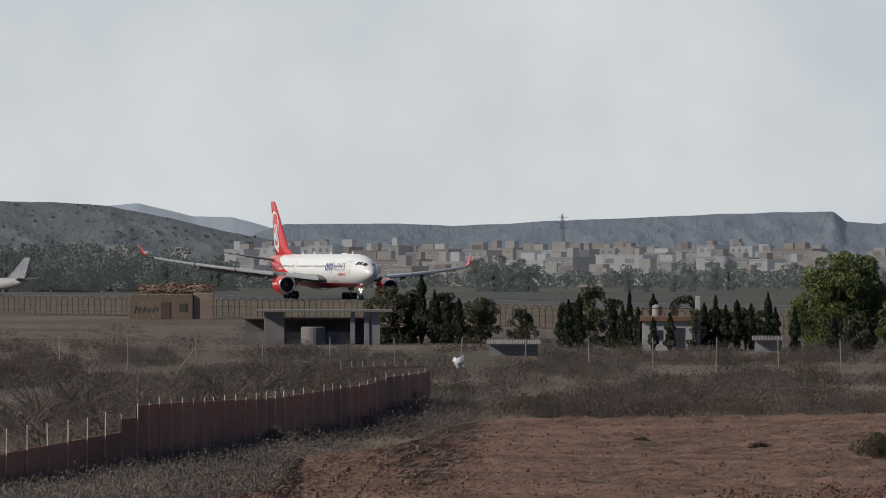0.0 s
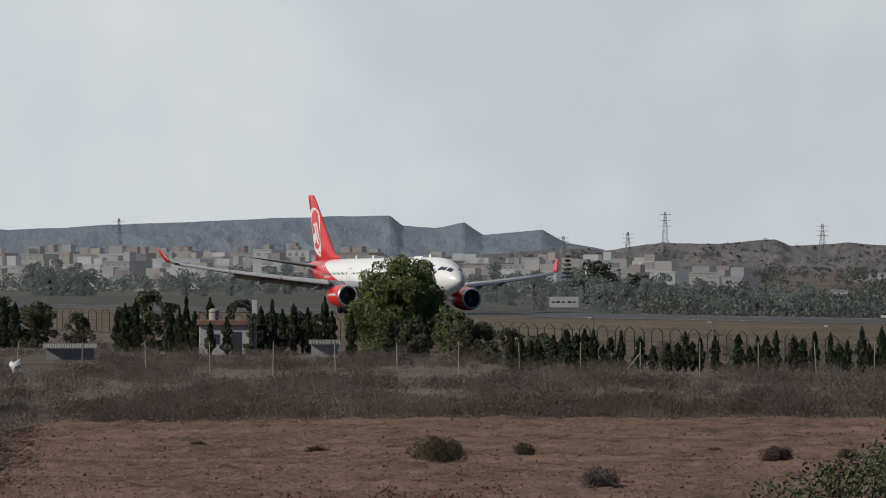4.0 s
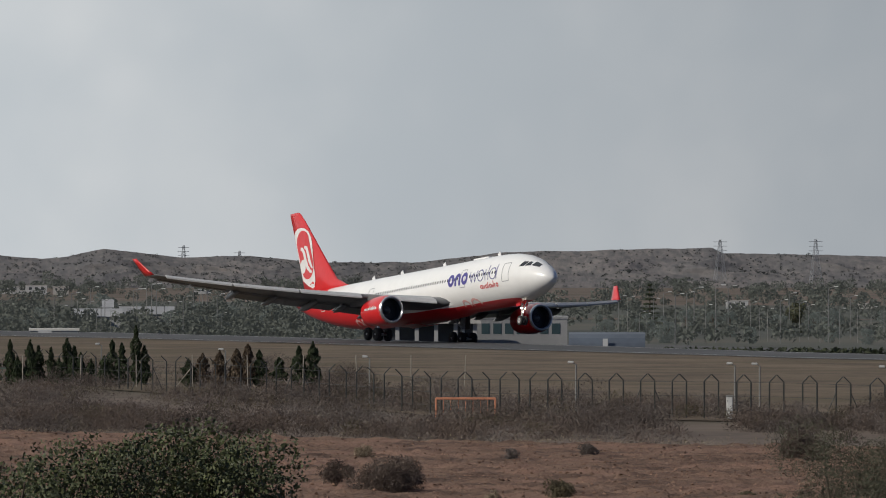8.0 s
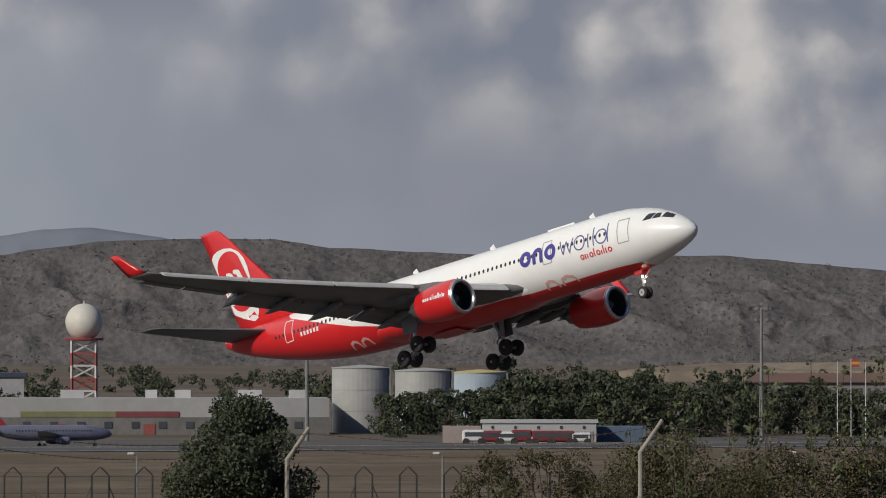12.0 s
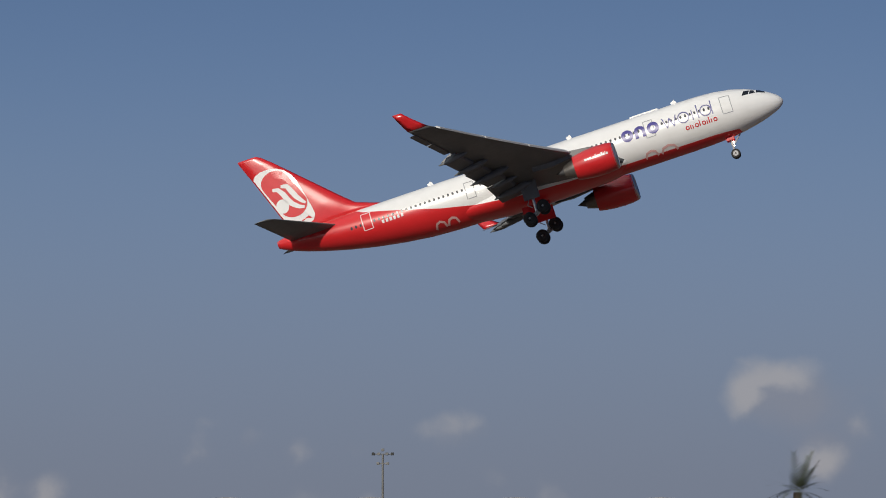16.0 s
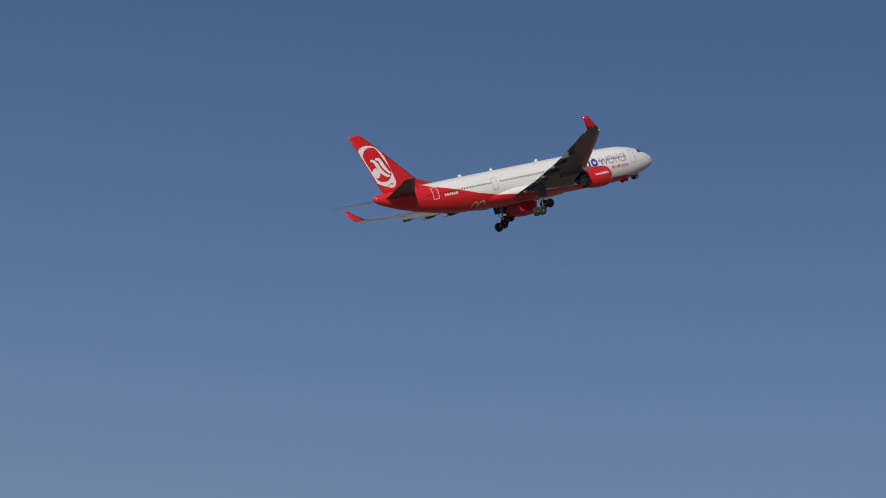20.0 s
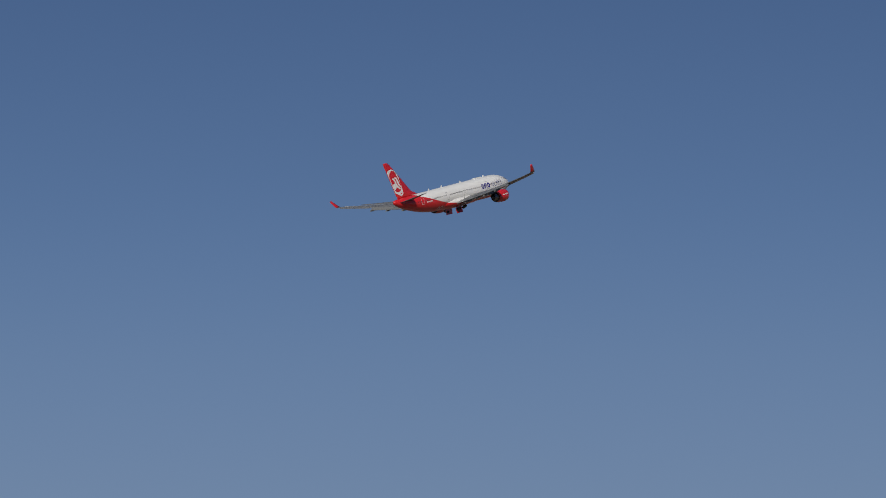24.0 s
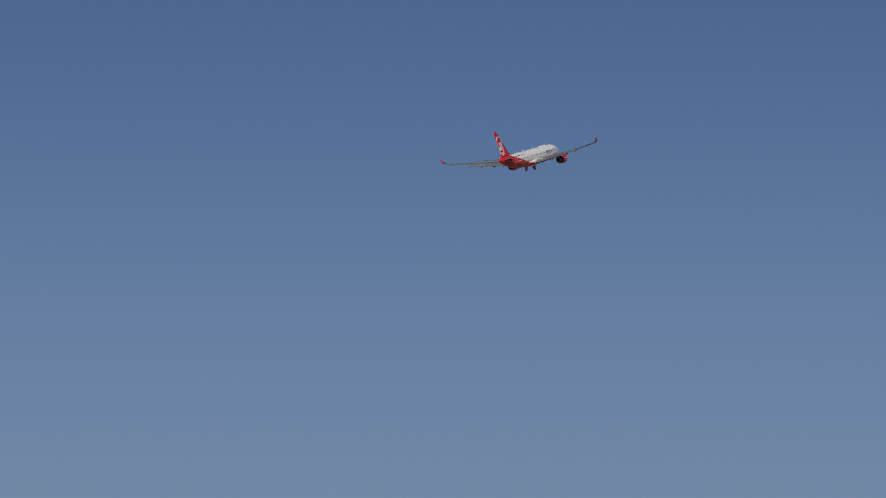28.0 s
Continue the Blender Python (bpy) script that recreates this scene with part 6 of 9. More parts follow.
for m0, m1, e, d, pl in ((1640, 1720, 82, 1180, 4), (1720, 1812, 78, 1200, 1), (1690, 1705, 66, 1190, 0)):
    t, w, h = block("farm_shed", m0, m1, e, d, PLASTER[pl], "low pale farm shed among trees", "shed", 10)
    part("roof", loft([[(-w / 2 - 0.3, -0.3, h), (w / 2 + 0.3, -0.3, h), (w / 2 + 0.3, 10.3, h), (-w / 2 - 0.3, 10.3, h)], [(-w / 2 - 0.3, 4.8, h + 1.3), (w / 2 + 0.3, 4.8, h + 1.3), (w / 2 + 0.3, 5.2, h + 1.3), (-w / 2 - 0.3, 5.2, h + 1.3)]]), PLASTER[4], t)
for m0, m1, e, d in ((1552, 1590, 28, 2350), (1600, 1628, 30, 2350), (1850, 1880, 33, 2400), (2020, 2045, 48, 2000), (1470, 1500, 60, 1500), (2790, 2830, 55, 1900), (1500, 1560, 30, 2400), (3020, 3060, 60, 1900), (3300, 3330, 84, 1200)):
    t, w, h = block("country_house", m0, m1, e, d, PLASTER[0 if rng.random() < 0.6 else 1], "small pale house in open country", "house", 9)
    flat_roof(t, w, h, 9, 0.1, PLASTER[1])
    window_rows(t, w, h, 3, 1, z0=0.3)
# white banner beyond the runway
t = thing("banner", at_ground(998, 1130), "white banner stretched between two posts", "banner")
part("cloth", box(-2.3, 2.3, -0.03, 0.03, 1.2, 2.9), pale_sheet, t)
for x in (-2.35, 2.35):
    part("post", rod((x, 0, 0), (x, 0, 3.0), 0.08, 0.07, 6), galv, t)
for k, x in enumerate((-1.6, -0.9, -0.1, 0.9, 1.6)):
    part("text_bar", box(x - 0.25, x + 0.25, -0.05, -0.03, 1.9, 2.15 + 0.1 * (k % 2)), dark_post, t)
# forest of light poles
lp = None
for k in range(64):
    m = (1600 + 9.0 * k + 8 * rng.random()) if k < 34 else (2590 + 18 * (k - 34) + 12 * rng.random())
    d = 1080 + 160 * rng.random()
    mm = at_ground(m, d) @ Matrix.Scale(0.6 + 0.65 * rng.random(), 4)
    if lp is None:
        lp = thing("light_pole", at_ground(m, d), "slim pale street light pole", "lamp", "light poles beyond the runway")
        part("pole", rod((0, 0, 0), (0, 0, 7.2), 0.085, 0.05, 6), galv, lp)
        part("arm", rod((0, 0, 7.1), (0.9, 0, 7.35), 0.05, 0.04, 5), galv, lp)
        part("lamp_head", box(0.7, 1.3, -0.12, 0.12, 7.3, 7.42, 0.02), lamp_head, lp)
    else:
        copy_thing(lp, mm)
# far boundary hedge and wall along the airfield
for m0, m1, d, e in ((1700, 2160, 985, 96), (2640, 3180, 900, 118)):
    t = thing("boundary_hedge", pose(0, 0, 0), "long dark clipped boundary hedge", "hedge")
    cl = []
    for m in np.arange(m0, m1, 9):
        p = spot(m, d)
        cl.append((p.x, p.y, ground_z(p.x, p.y) + 0.9, 0.95))
    c, nr, up, s = clump_leaves(cl, 60, 0.28, 0.2)
    ob = new("foliage", quads_mesh("foliage", c, nr, up, s * 0.5, s, leaf_dark))
    ob.parent = t

# brown flared water tower
p = spot(3466, 1000)
t = thing("water_tower", pose(p.x, p.y, -3.0), "tall flared reddish-brown brick water tower", "tower")
brick_red = surface("red_brown_brick", (0.27, 0.135, 0.09), (0.20, 0.10, 0.07), rough=0.9, grain=0.6, bump=0.03)
part("shaft", lathe([(-1, 1.75), (2, 1.78), (5, 2.0), (8, 2.35), (10.2, 2.68), (10.55, 2.72), (10.55, 2.45), (10.2, 2.4)], 32), brick_red, t, smooth=False)
# white sheds, freight halls
t, w, h = block("white_shed", 3372, 3700, 68, 1150, pale_sheet, "long white industrial shed", "shed", 20)
part("roof", box(-w / 2 - 0.2, w / 2 + 0.2, -0.2, 20, h, h + 0.35), metal_sheet, t)
for k in range(12):
    part("bay_door", box(-w / 2 + w * (k + 0.2) / 12, -w / 2 + w * (k + 0.7) / 12, -0.06, 0.02, 0, h * 0.6), metal_sheet, t)
t, w, h = block("dark_roof_hall", 3610, 3760, 66, 1080, metal_sheet, "grey hall with a dark roof", "hall", 20)
part("roof", box(-w / 2 - 0.3, w / 2 + 0.3, -0.3, 20, h, h + 0.5), navy_sheet, t)
t, w, h = block("freight_hall", 3585, 3845, 108, 830, surface("beige_cladding", (0.34, 0.325, 0.295), (0.27, 0.26, 0.235), rough=0.6, grain=1.5), "beige freight hall with loading doors", "hall", 18)
part("roof", box(-w / 2 - 0.2, w / 2 + 0.2, -0.2, 18, h, h + 0.3), metal_sheet, t)
for k in range(8):
    part("loading_door", box(-w / 2 + w * (k + 0.25) / 8, -w / 2 + w * (k + 0.8) / 8, -0.08, 0.02, 0, h * 0.42), metal_sheet, t)
sg = part("sign_board", box(w * 0.32, w * 0.48, -0.12, 0, h * 0.62, h * 0.92), surface("yellow_sign", (0.62, 0.42, 0.12), (0.55, 0.37, 0.1), rough=0.5, grain=0.5), t)
for x0, x1 in ((0.345, 0.38), (0.39, 0.42), (0.43, 0.455)):
    part("sign_mark", box(w * x0, w * x1, -0.16, -0.12, h * 0.70, h * 0.84), surface("red_sign", (0.45, 0.06, 0.04), (0.4, 0.05, 0.04), rough=0.5, grain=0.5), sg)
part("white_sign", box(-w * 0.42, -w * 0.25, -0.12, 0, h * 0.66, h * 0.95), pale_sheet, t)
t, w, h = block("navy_hall", 3845, 4025, 106, 820, navy_sheet, "dark navy-blue clad freight hall", "hall", 16)
for k in range(11):
    part("panel_rib", box(-w / 2 + w * k / 11, -w / 2 + w * k / 11 + 0.06, -0.06, 0, 0, h), metal_sheet, t)
t, w, h = block("long_roof_hall", 4020, 4480, 72, 1000, surface("dark_glazing", (0.10, 0.105, 0.11), (0.08, 0.083, 0.088), rough=0.4, grain=2.0), "long hall under a dark flat roof", "hall", 24)
part("roof", box(-w / 2 - 1, w / 2 + 1, -1.5, 24, h, h + 0.9), surface("dark_roof_sheet", (0.26, 0.265, 0.27), (0.20, 0.205, 0.21), rough=0.5, grain=1.5), t)
part("fascia", box(-w * 0.1, w / 2 + 0.5, -1.7, -1.5, h - 1.2, h - 0.1), surface("red_fascia", (0.190, 0.095, 0.080), (0.150, 0.080, 0.070), rough=0.6, grain=1.0), t)
for k in range(6):
    part("pylon", box(-w / 2 + w * k / 6, -w / 2 + w * k / 6 + 0.4, -2.0, -1.6, 0, h + 0.6), metal_sheet, t)
t, w, h = block("grey_block", 4216, 4450, 118, 790, surface("light_grey_cladding", (0.30, 0.30, 0.295), (0.24, 0.24, 0.235), rough=0.6, grain=1.5), "light grey clad freight block with a white sign", "hall", 14)
part("lower_wall", box(-w * 0.5, w * 0.5, -0.1, 0, 0, h * 0.45), navy_sheet, t)
part("white_sign", box(w * 0.10, w * 0.26, -0.12, 0, h * 0.62, h * 0.93), pale_sheet, t)
part("gate", box(-w * 0.1, w * 0.02, -0.16, -0.1, 0, h * 0.35), metal_sheet, t)
t, w, h = block("navy_block", 4445, 4668, 120, 800, navy_sheet, "dark navy clad block beside a shed", "hall", 12)
for k in range(9):
    part("panel_rib", box(-w / 2 + w * k / 9, -w / 2 + w * k / 9 + 0.06, -0.06, 0, 0, h), metal_sheet, t)
t = thing("gabled_shed", pose(*spot(4465, 745, -3.6), 0, 0, turn_to(4465) + 14), "pale gabled metal shed with a large door", "shed")
shed_metal = surface("pale_blue_sheet", (0.42, 0.45, 0.48), (0.35, 0.375, 0.40), rough=0.5, grain=0.8)
part("wall", loft([[(-7.4, 0, 0), (-0.6, 0, 0), (-0.6, 0, 2.4), (-4.0, 0, 3.4), (-7.4, 0, 2.4)], [(-7.4, 16, 0), (-0.6, 16, 0), (-0.6, 16, 2.4), (-4.0, 16, 3.4), (-7.4, 16, 2.4)]]), shed_metal, t)
part("annex", box(-0.6, 7.4, 1.0, 12, 0, 2.3), shed_metal, t)
part("annex_roof", loft([[(-0.8, 0.8, 2.3), (7.6, 0.8, 2.3), (7.6, 12, 2.3), (-0.8, 12, 2.3)], [(-0.8, 5.6, 3.2), (7.0, 5.6, 3.2), (7.0, 6.4, 3.2), (-0.8, 6.4, 3.2)]]), metal_sheet, t)
part("door", box(-5.6, -2.6, -0.06, 0.02, 0, 2.1), pale_sheet, t)
part("window", box(4.5, 5.6, 0.94, 1.02, 1.0, 1.7), pane_dark, t)
t, w, h = block("stair_tower", 4450, 4486, 50, 980, PLASTER[0], "pale concrete stair tower with a window strip", "tower", 4)
part("window_strip", box(-w * 0.15, w * 0.15, -0.06, 0.02, 1, h * 0.9), pane_dark, t)
t, w, h = block("red_roof_hall", 4250, 4460, 88, 1010, PLASTER[1], "low hall under a dull red roof", "hall", 14)
part("roof", box(-w / 2 - 0.4, w / 2 + 0.4, -0.5, 14, h, h + 0.7), surface("dull_red_roof", (0.30, 0.10, 0.075), (0.22, 0.08, 0.06), rough=0.7, grain=1.0), t)
t, w, h = block("long_dark_shed", 4640, 4960, 62, 1400, PLASTER[4], "long low shed under a dark roof", "shed", 14)
part("roof", box(-w / 2 - 0.4, w / 2 + 0.4, -0.5, 14, h, h + 0.8), navy_sheet, t)

# lattice masts, red and white
lat_red, lat_white = surface("red_mast_paint", (0.270, 0.060, 0.055), (0.210, 0.052, 0.048), rough=0.6, grain=0.5), surface("white_mast_paint", (0.500, 0.500, 0.495), (0.420, 0.420, 0.415), rough=0.6, grain=0.5)


def lattice(t, w0, w1, z0, z1, bays, thick=0.07, mats=None):
    for k in range(bays):
        f0, f1 = k / bays, (k + 1) / bays
        a, b = (w0 + (w1 - w0) * f0) / 2, (w0 + (w1 - w0) * f1) / 2
        za, zb = z0 + (z1 - z0) * f0, z0 + (z1 - z0) * f1
        bm = bmesh.new()
        c0, c1 = [(-a, -a), (a, -a), (a, a), (-a, a)], [(-b, -b), (b, -b), (b, b), (-b, b)]
        for i in range(4):
            j = (i + 1) % 4
            add_rod(bm, (*c0[i], za), (*c1[i], zb), thick, thick, 4)
            add_rod(bm, (*c0[i], za), (*c1[j], zb), thick * 0.6, thick * 0.6, 3)
            add_rod(bm, (*c0[j], za), (*c1[i], zb), thick * 0.6, thick * 0.6, 3)
            add_rod(bm, (*c1[i], zb), (*c1[j], zb), thick * 0.7, thick * 0.7, 3)
        part("lattice_bay", bm, (mats or (lat_red, lat_white))[k % 2], t)


for m in (4731, 4772, 4812):
    t = thing("aerial_mast", pose(*spot(m, 950, -3.4), 0, 0, turn_to(m) + 15), "slim red and white lattice aerial mast", "mast", "aerial masts")
    lattice(t, 1.3, 0.8, 0, 9.6, 8, 0.08)
    part("head_frame", rod((-1.2, 0, 9.6), (1.2, 0, 9.6), 0.08, 0.08, 5), lat_red, t)
t = thing("radar_dome", pose(*spot(5066, 1100, -3.4), 0, 0, turn_to(5066)), "white radar dome on a red and white lattice tower", "radar")
lattice(t, 3.7, 3.7, 0, 11.6, 6, 0.24)
part("platform", lathe([(11.6, 2.9), (11.9, 3.0), (12.0, 2.9)], 20), lat_red, t)
bm = bmesh.new()
bmesh.ops.create_uvsphere(bm, u_segments=36, v_segments=22, radius=2.85)
for v in bm.verts:
    v.co.z += 14.4
part("dome", bm, surface("cream_dome", (0.62, 0.60, 0.53), (0.54, 0.52, 0.46), rough=0.5, grain=1.2), t, smooth=True)
part("finial", rod((0, 0, 17.2), (0, 0, 17.7), 0.15, 0.05, 8), lat_white, t)

# cargo terminal with coloured bands
t, w, h = block("cargo_terminal", 4800, 5500, 100, 880, surface("dull_white_cladding", (0.335, 0.335, 0.335), (0.28, 0.28, 0.28), rough=0.7, grain=1.5, stain=(0.25, 0.25, 0.25)), "long white cargo terminal with olive and maroon bands", "terminal", 18)
part("band", box(-w * 0.28, -w * 0.04, -0.15, 0, h * 0.48, h * 0.64), surface("olive_band", (0.18, 0.185, 0.085), (0.14, 0.145, 0.07), rough=0.6, grain=1.0), t, "olive band")
part("band", box(-w * 0.04, w * 0.12, -0.15, 0, h * 0.48, h * 0.64), surface("maroon_band", (0.18, 0.045, 0.05), (0.14, 0.036, 0.04), rough=0.6, grain=1.0), t, "maroon band")
# flat slab on the wall: the lower front's shade is its darker colour
part("dark_lower_slab", box(-w * 0.5, w * 0.5, -0.1, 0.0, 0, h * 0.48), surface("shaded_wall", (0.16, 0.155, 0.15), (0.11, 0.108, 0.105), rough=0.8, grain=1.0), t)
for k in range(14):
    x = -w * 0.48 + w * 0.96 * k / 14
    part("window", box(x, x + w * 0.02, -0.2, -0.1, h * 0.18, h * 0.36), pane_dark, t)
for x, s in ((-0.46, 0.02), (-0.15, 0.03), (0.05, 0.015), (0.13, 0.02), (0.3, 0.03), (0.42, 0.02)):
    part("roof_box", box(w * (x - s), w * (x + s), 3, 6, h, h + 1.0), PLASTER[0], t)
for x in (-0.2, 0.03):
    part("doorway", box(w * x, w * (x + 0.03), -0.2, -0.1, 0, h * 0.3), surface("dull_red_door", (0.25, 0.07, 0.06), (0.2, 0.06, 0.05), rough=0.6, grain=0.5), t)
# storage tanks
tank_white = surface("white_tank_paint", (0.370, 0.370, 0.360), (0.305, 0.305, 0.297), rough=0.55, grain=2.0, stain=(0.32, 0.305, 0.275))
for k, (m, d, e, mat) in enumerate(((5557, 900, 47, tank_white), (5668, 915, 52, tank_white), (5765, 930, 55, surface("pale_blue_tank", (0.35, 0.42, 0.48), (0.28, 0.34, 0.4), rough=0.55, grain=2.0)))):
    t = thing("storage_tank", pose(*spot(m, d, -3.4), 0, 0, turn_to(m)), "large cylindrical white storage tank" if k < 2 else "pale blue storage tank with a yellow rim", "tank")
    h = height(-e, d) + 3.4
    part("shell", lathe([(0, 3.75), (h, 3.75)], 40), mat, t, smooth=False)
    part("roof", lathe([(h, 3.85), (h + 0.1, 3.85), (h + 0.45, 0.2)], 40), surface("yellow_rim", (0.5, 0.4, 0.15), (0.42, 0.34, 0.14), rough=0.6, grain=1.0) if k == 2 else mat, t)
    for z in (h * 0.33, h * 0.66):
        part("seam_ring", lathe([(z, 3.78), (z + 0.06, 3.78)], 40, closed=False), metal_sheet, t)
    part("ladder", box(3.4, 3.7, -1.9, -1.6, 0, h), galv, t)
# fire station and its vehicles
t, w, h = block("fire_station", 5770, 5972, 144, 790, PLASTER[0], "white low fire station with garage bays", "station", 10)
flat_roof(t, w, h, 10, 0.2, PLASTER[0])
for k in range(8):
    part("garage_door", box(-w / 2 + w * (k + 0.15) / 8, -w / 2 + w * (k + 0.8) / 8, -0.08, 0.0, 0, h * 0.62), surface("grey_garage_door", (0.25, 0.24, 0.235), (0.2, 0.195, 0.19), rough=0.6, grain=0.6), t)
for k in range(5):
    part("vent", box(-w / 2 + w * (k + 0.4) / 5, -w / 2 + w * (k + 0.5) / 5, -0.12, 0, h * 0.75, h * 0.88), pane_dark, t)
t, w, h = block("long_hall", 6235, 6545, 72, 1180, surface("dull_grey_plaster", (0.20, 0.185, 0.17), (0.15, 0.14, 0.13), rough=0.9, grain=1.5), "long low dull building under a brown tiled roof", "hall", 12)
bm = bmesh.new()
a = [bm.verts.new(v) for v in ((-w / 2 - 0.6, -0.7, h), (w / 2 + 0.6, -0.7, h), (w / 2 + 0.6, 12.7, h), (-w / 2 - 0.6, 12.7, h), (-w / 2 + 2, 6, h + 1.5), (w / 2 - 2, 6, h + 1.5))]
for f in ((0, 1, 5, 4), (1, 2, 5), (2, 3, 4, 5), (3, 0, 4), (3, 2, 1, 0)):
    bm.faces.new([a[k] for k in f])
part("roof", bm, surface("brown_roof_tiles", (0.15, 0.085, 0.065), (0.11, 0.065, 0.052), rough=0.85, grain=0.8), t)
for k in range(22):
    part("window", box(-w / 2 + w * (k + 0.3) / 22, -w / 2 + w * (k + 0.7) / 22, -0.08, -0.02, h * 0.45, h * 0.8), pane_dark, t)
t, w, h = block("brick_annex", 5700, 5768, 150, 800, PLASTER[3], "small brick-red annex beside a station", "annex", 8)
t, w, h = block("blue_annex", 5972, 6060, 150, 800, surface("blue_panel", (0.09, 0.13, 0.19), (0.07, 0.1, 0.15), rough=0.5, grain=1.0), "low blue-panelled annex beside a fire station", "annex", 8)


def vehicle(m, d, length, wid, h, mat, name, label, turn=0.0, glass_f=0.55, group=""):
    """A van, lorry or bus: rounded body, glass band, lamps and wheels; its length runs along x."""
    p = spot(m, d)
    t = thing(name, pose(p.x, p.y, ground_z(p.x, p.y) + 0.1, 0, 0, turn_to(m) + turn), label, name, group)
    part("body", box(-length / 2, length / 2, -wid / 2, wid / 2, 0.35, h, min(0.25, h * 0.12)), mat, t)
    part("window_band", box(-length / 2 + 0.3, length / 2 - 0.25, -wid / 2 - 0.01, wid / 2 + 0.01, h * glass_f, h * 0.86, 0.03), pane_dark, t)
    part("windscreen", box(length / 2 - 0.1, length / 2 + 0.012, -wid / 2 + 0.12, wid / 2 - 0.12, h * glass_f * 0.92, h * 0.88, 0.02), pane_dark, t)
    for x in (-length * 0.32, length * 0.32):
        for y in (-wid / 2 + 0.1, wid / 2 - 0.1):
            part("wheel", lathe([(-0.12, 0.2), (-0.12, 0.4), (0.12, 0.4), (0.12, 0.2)], 12, Matrix.Translation((x, y, 0.4)) @ pose(0, 0, 0, 90)), tyre_rubber, t)
    for y in (-wid * 0.36, wid * 0.36):
        part("headlight", box(length / 2 - 0.03, length / 2 + 0.02, y - 0.15, y + 0.15, 0.7, 0.95), lamp_head, t)
    return t


van_white = surface("white_vehicle_paint", (0.58, 0.58, 0.58), (0.5, 0.5, 0.5), rough=0.35, grain=1.0)
van_red = surface("red_vehicle_paint", (0.190, 0.030, 0.030), (0.150, 0.026, 0.026), rough=0.35, grain=1.0)
for m, mat, ln, hh in ((5755, van_white, 3.6, 1.7), (5785, van_red, 3.8, 1.6), (5815, van_white, 3.2, 1.5), (5840, van_red, 3.4, 1.7), (5878, van_red, 3.6, 1.6), (5910, van_red, 4.2, 1.6), (5945, van_white, 3.2, 1.4)):
    vehicle(m, 783, ln * 0.7, 1.5, hh, mat, "van", "red airport service van" if mat is van_red else "white airport service van", rng.choice([0, 180]))
for m in np.arange(3900, 4400, 24):
    mat = [van_white, van_red, surface("blue_vehicle_paint", (0.06, 0.09, 0.16), (0.05, 0.07, 0.13), rough=0.35, grain=1.0), surface("grey_vehicle_paint", (0.2, 0.2, 0.21), (0.16, 0.16, 0.17), rough=0.35, grain=1.0)][int(rng.integers(0, 4))]
    vehicle(m + 10 * rng.random(), 792 + 16 * rng.random(), 2.0 + 1.2 * rng.random(), 1.5, 1.0 + 0.8 * rng.random(), mat, "van", "parked airport ground vehicle in faded paint", float(rng.choice([0, 180])))
for m in np.arange(3330, 3620, 32):
    vehicle(m + 10 * rng.random(), 830, 2.6, 1.5, 1.1, van_white if rng.random() < 0.6 else van_red, "van", "parked airport ground vehicle in faded paint", float(rng.choice([0, 180])))

# floodlight masts
fm = None
for m, d, e in ((3348, 880, 82), (3895, 850, 84), (4105, 980, 20), (4673, 800, 76), (5460, 820, 62), (6264, 770, 58), (6993, 900, 64), (7842, 930, 66), (9437, 950, 168), (10179, 900, 262), (9560, 1100, 100)):
    h = height(e, d) + 3.4
    t = thing("floodlight_mast", pose(*spot(m, d, ground_z(*spot(m, d).xy)), 0, 0, turn_to(m)), "tall grey apron floodlight mast", "lamp", "apron floodlight masts")
    part("mast", rod((0, 0, 0), (0, 0, h), 0.26, 0.13, 10), galv, t)
    part("crossbar", rod((-1.3, 0, h), (1.3, 0, h), 0.07, 0.07, 6), galv, t)
    part("crossbar", rod((-0.7, 0, h - 1.2), (0.7, 0, h - 1.2), 0.07, 0.07, 6), galv, t)
    for x, z in ((-1.2, 0), (-0.5, 0), (0.5, 0), (1.2, 0), (-0.6, -1.2), (0.6, -1.2), (0, 0.5)):
        part("floodlight", box(x - 0.19, x + 0.19, -0.2, 0.1, h + z - 0.16, h + z + 0.2, 0.04), dark_post if abs(x) > 1 else galv, t)

# control tower: lift shaft, main shaft and cab
t = thing("control_tower", pose(*spot(6596, 950, -3.4), 0, 0, turn_to(6596)), "pale concrete airport control tower with a dark glass cab", "tower")
tower_white = surface("tower_panel", (0.58, 0.58, 0.57), (0.50, 0.50, 0.49), rough=0.6, grain=1.5, stain=(0.47, 0.47, 0.46))
H0 = height(185, 950) + 3.4
part("lift_shaft", box(-8.4, -5.3, 0, 3.0, 0, height(118, 950) + 3.4, 0.05), tower_white, t)
for k in range(6):
    part("shaft_slit", box(-5.35, -5.2, 0.6, 2.2, 3 + 2.7 * k, 4.2 + 2.7 * k), pane_dark, t)
part("east_shaft", box(6.3, 8.9, 0.5, 3.5, 0, height(128, 950) + 3.4, 0.05), tower_white, t)
part("main_shaft", lathe([(0, 1.7), (H0 - 9, 1.7)], 20, Matrix.Translation((2.6, 2, 0))), surface("steel_shaft", (0.30, 0.31, 0.32), (0.22, 0.23, 0.24), rough=0.35, metal=0.3, grain=1.0), t, smooth=True)
part("rear_shaft", box(4.0, 6.3, 2, 4, 0, H0 - 8), pane_dark, t)
for x in (0.4, 1.6):
    part("column", rod((x, 0, 0), (x, 0, H0 - 9), 0.3, 0.3, 10), tower_white, t)
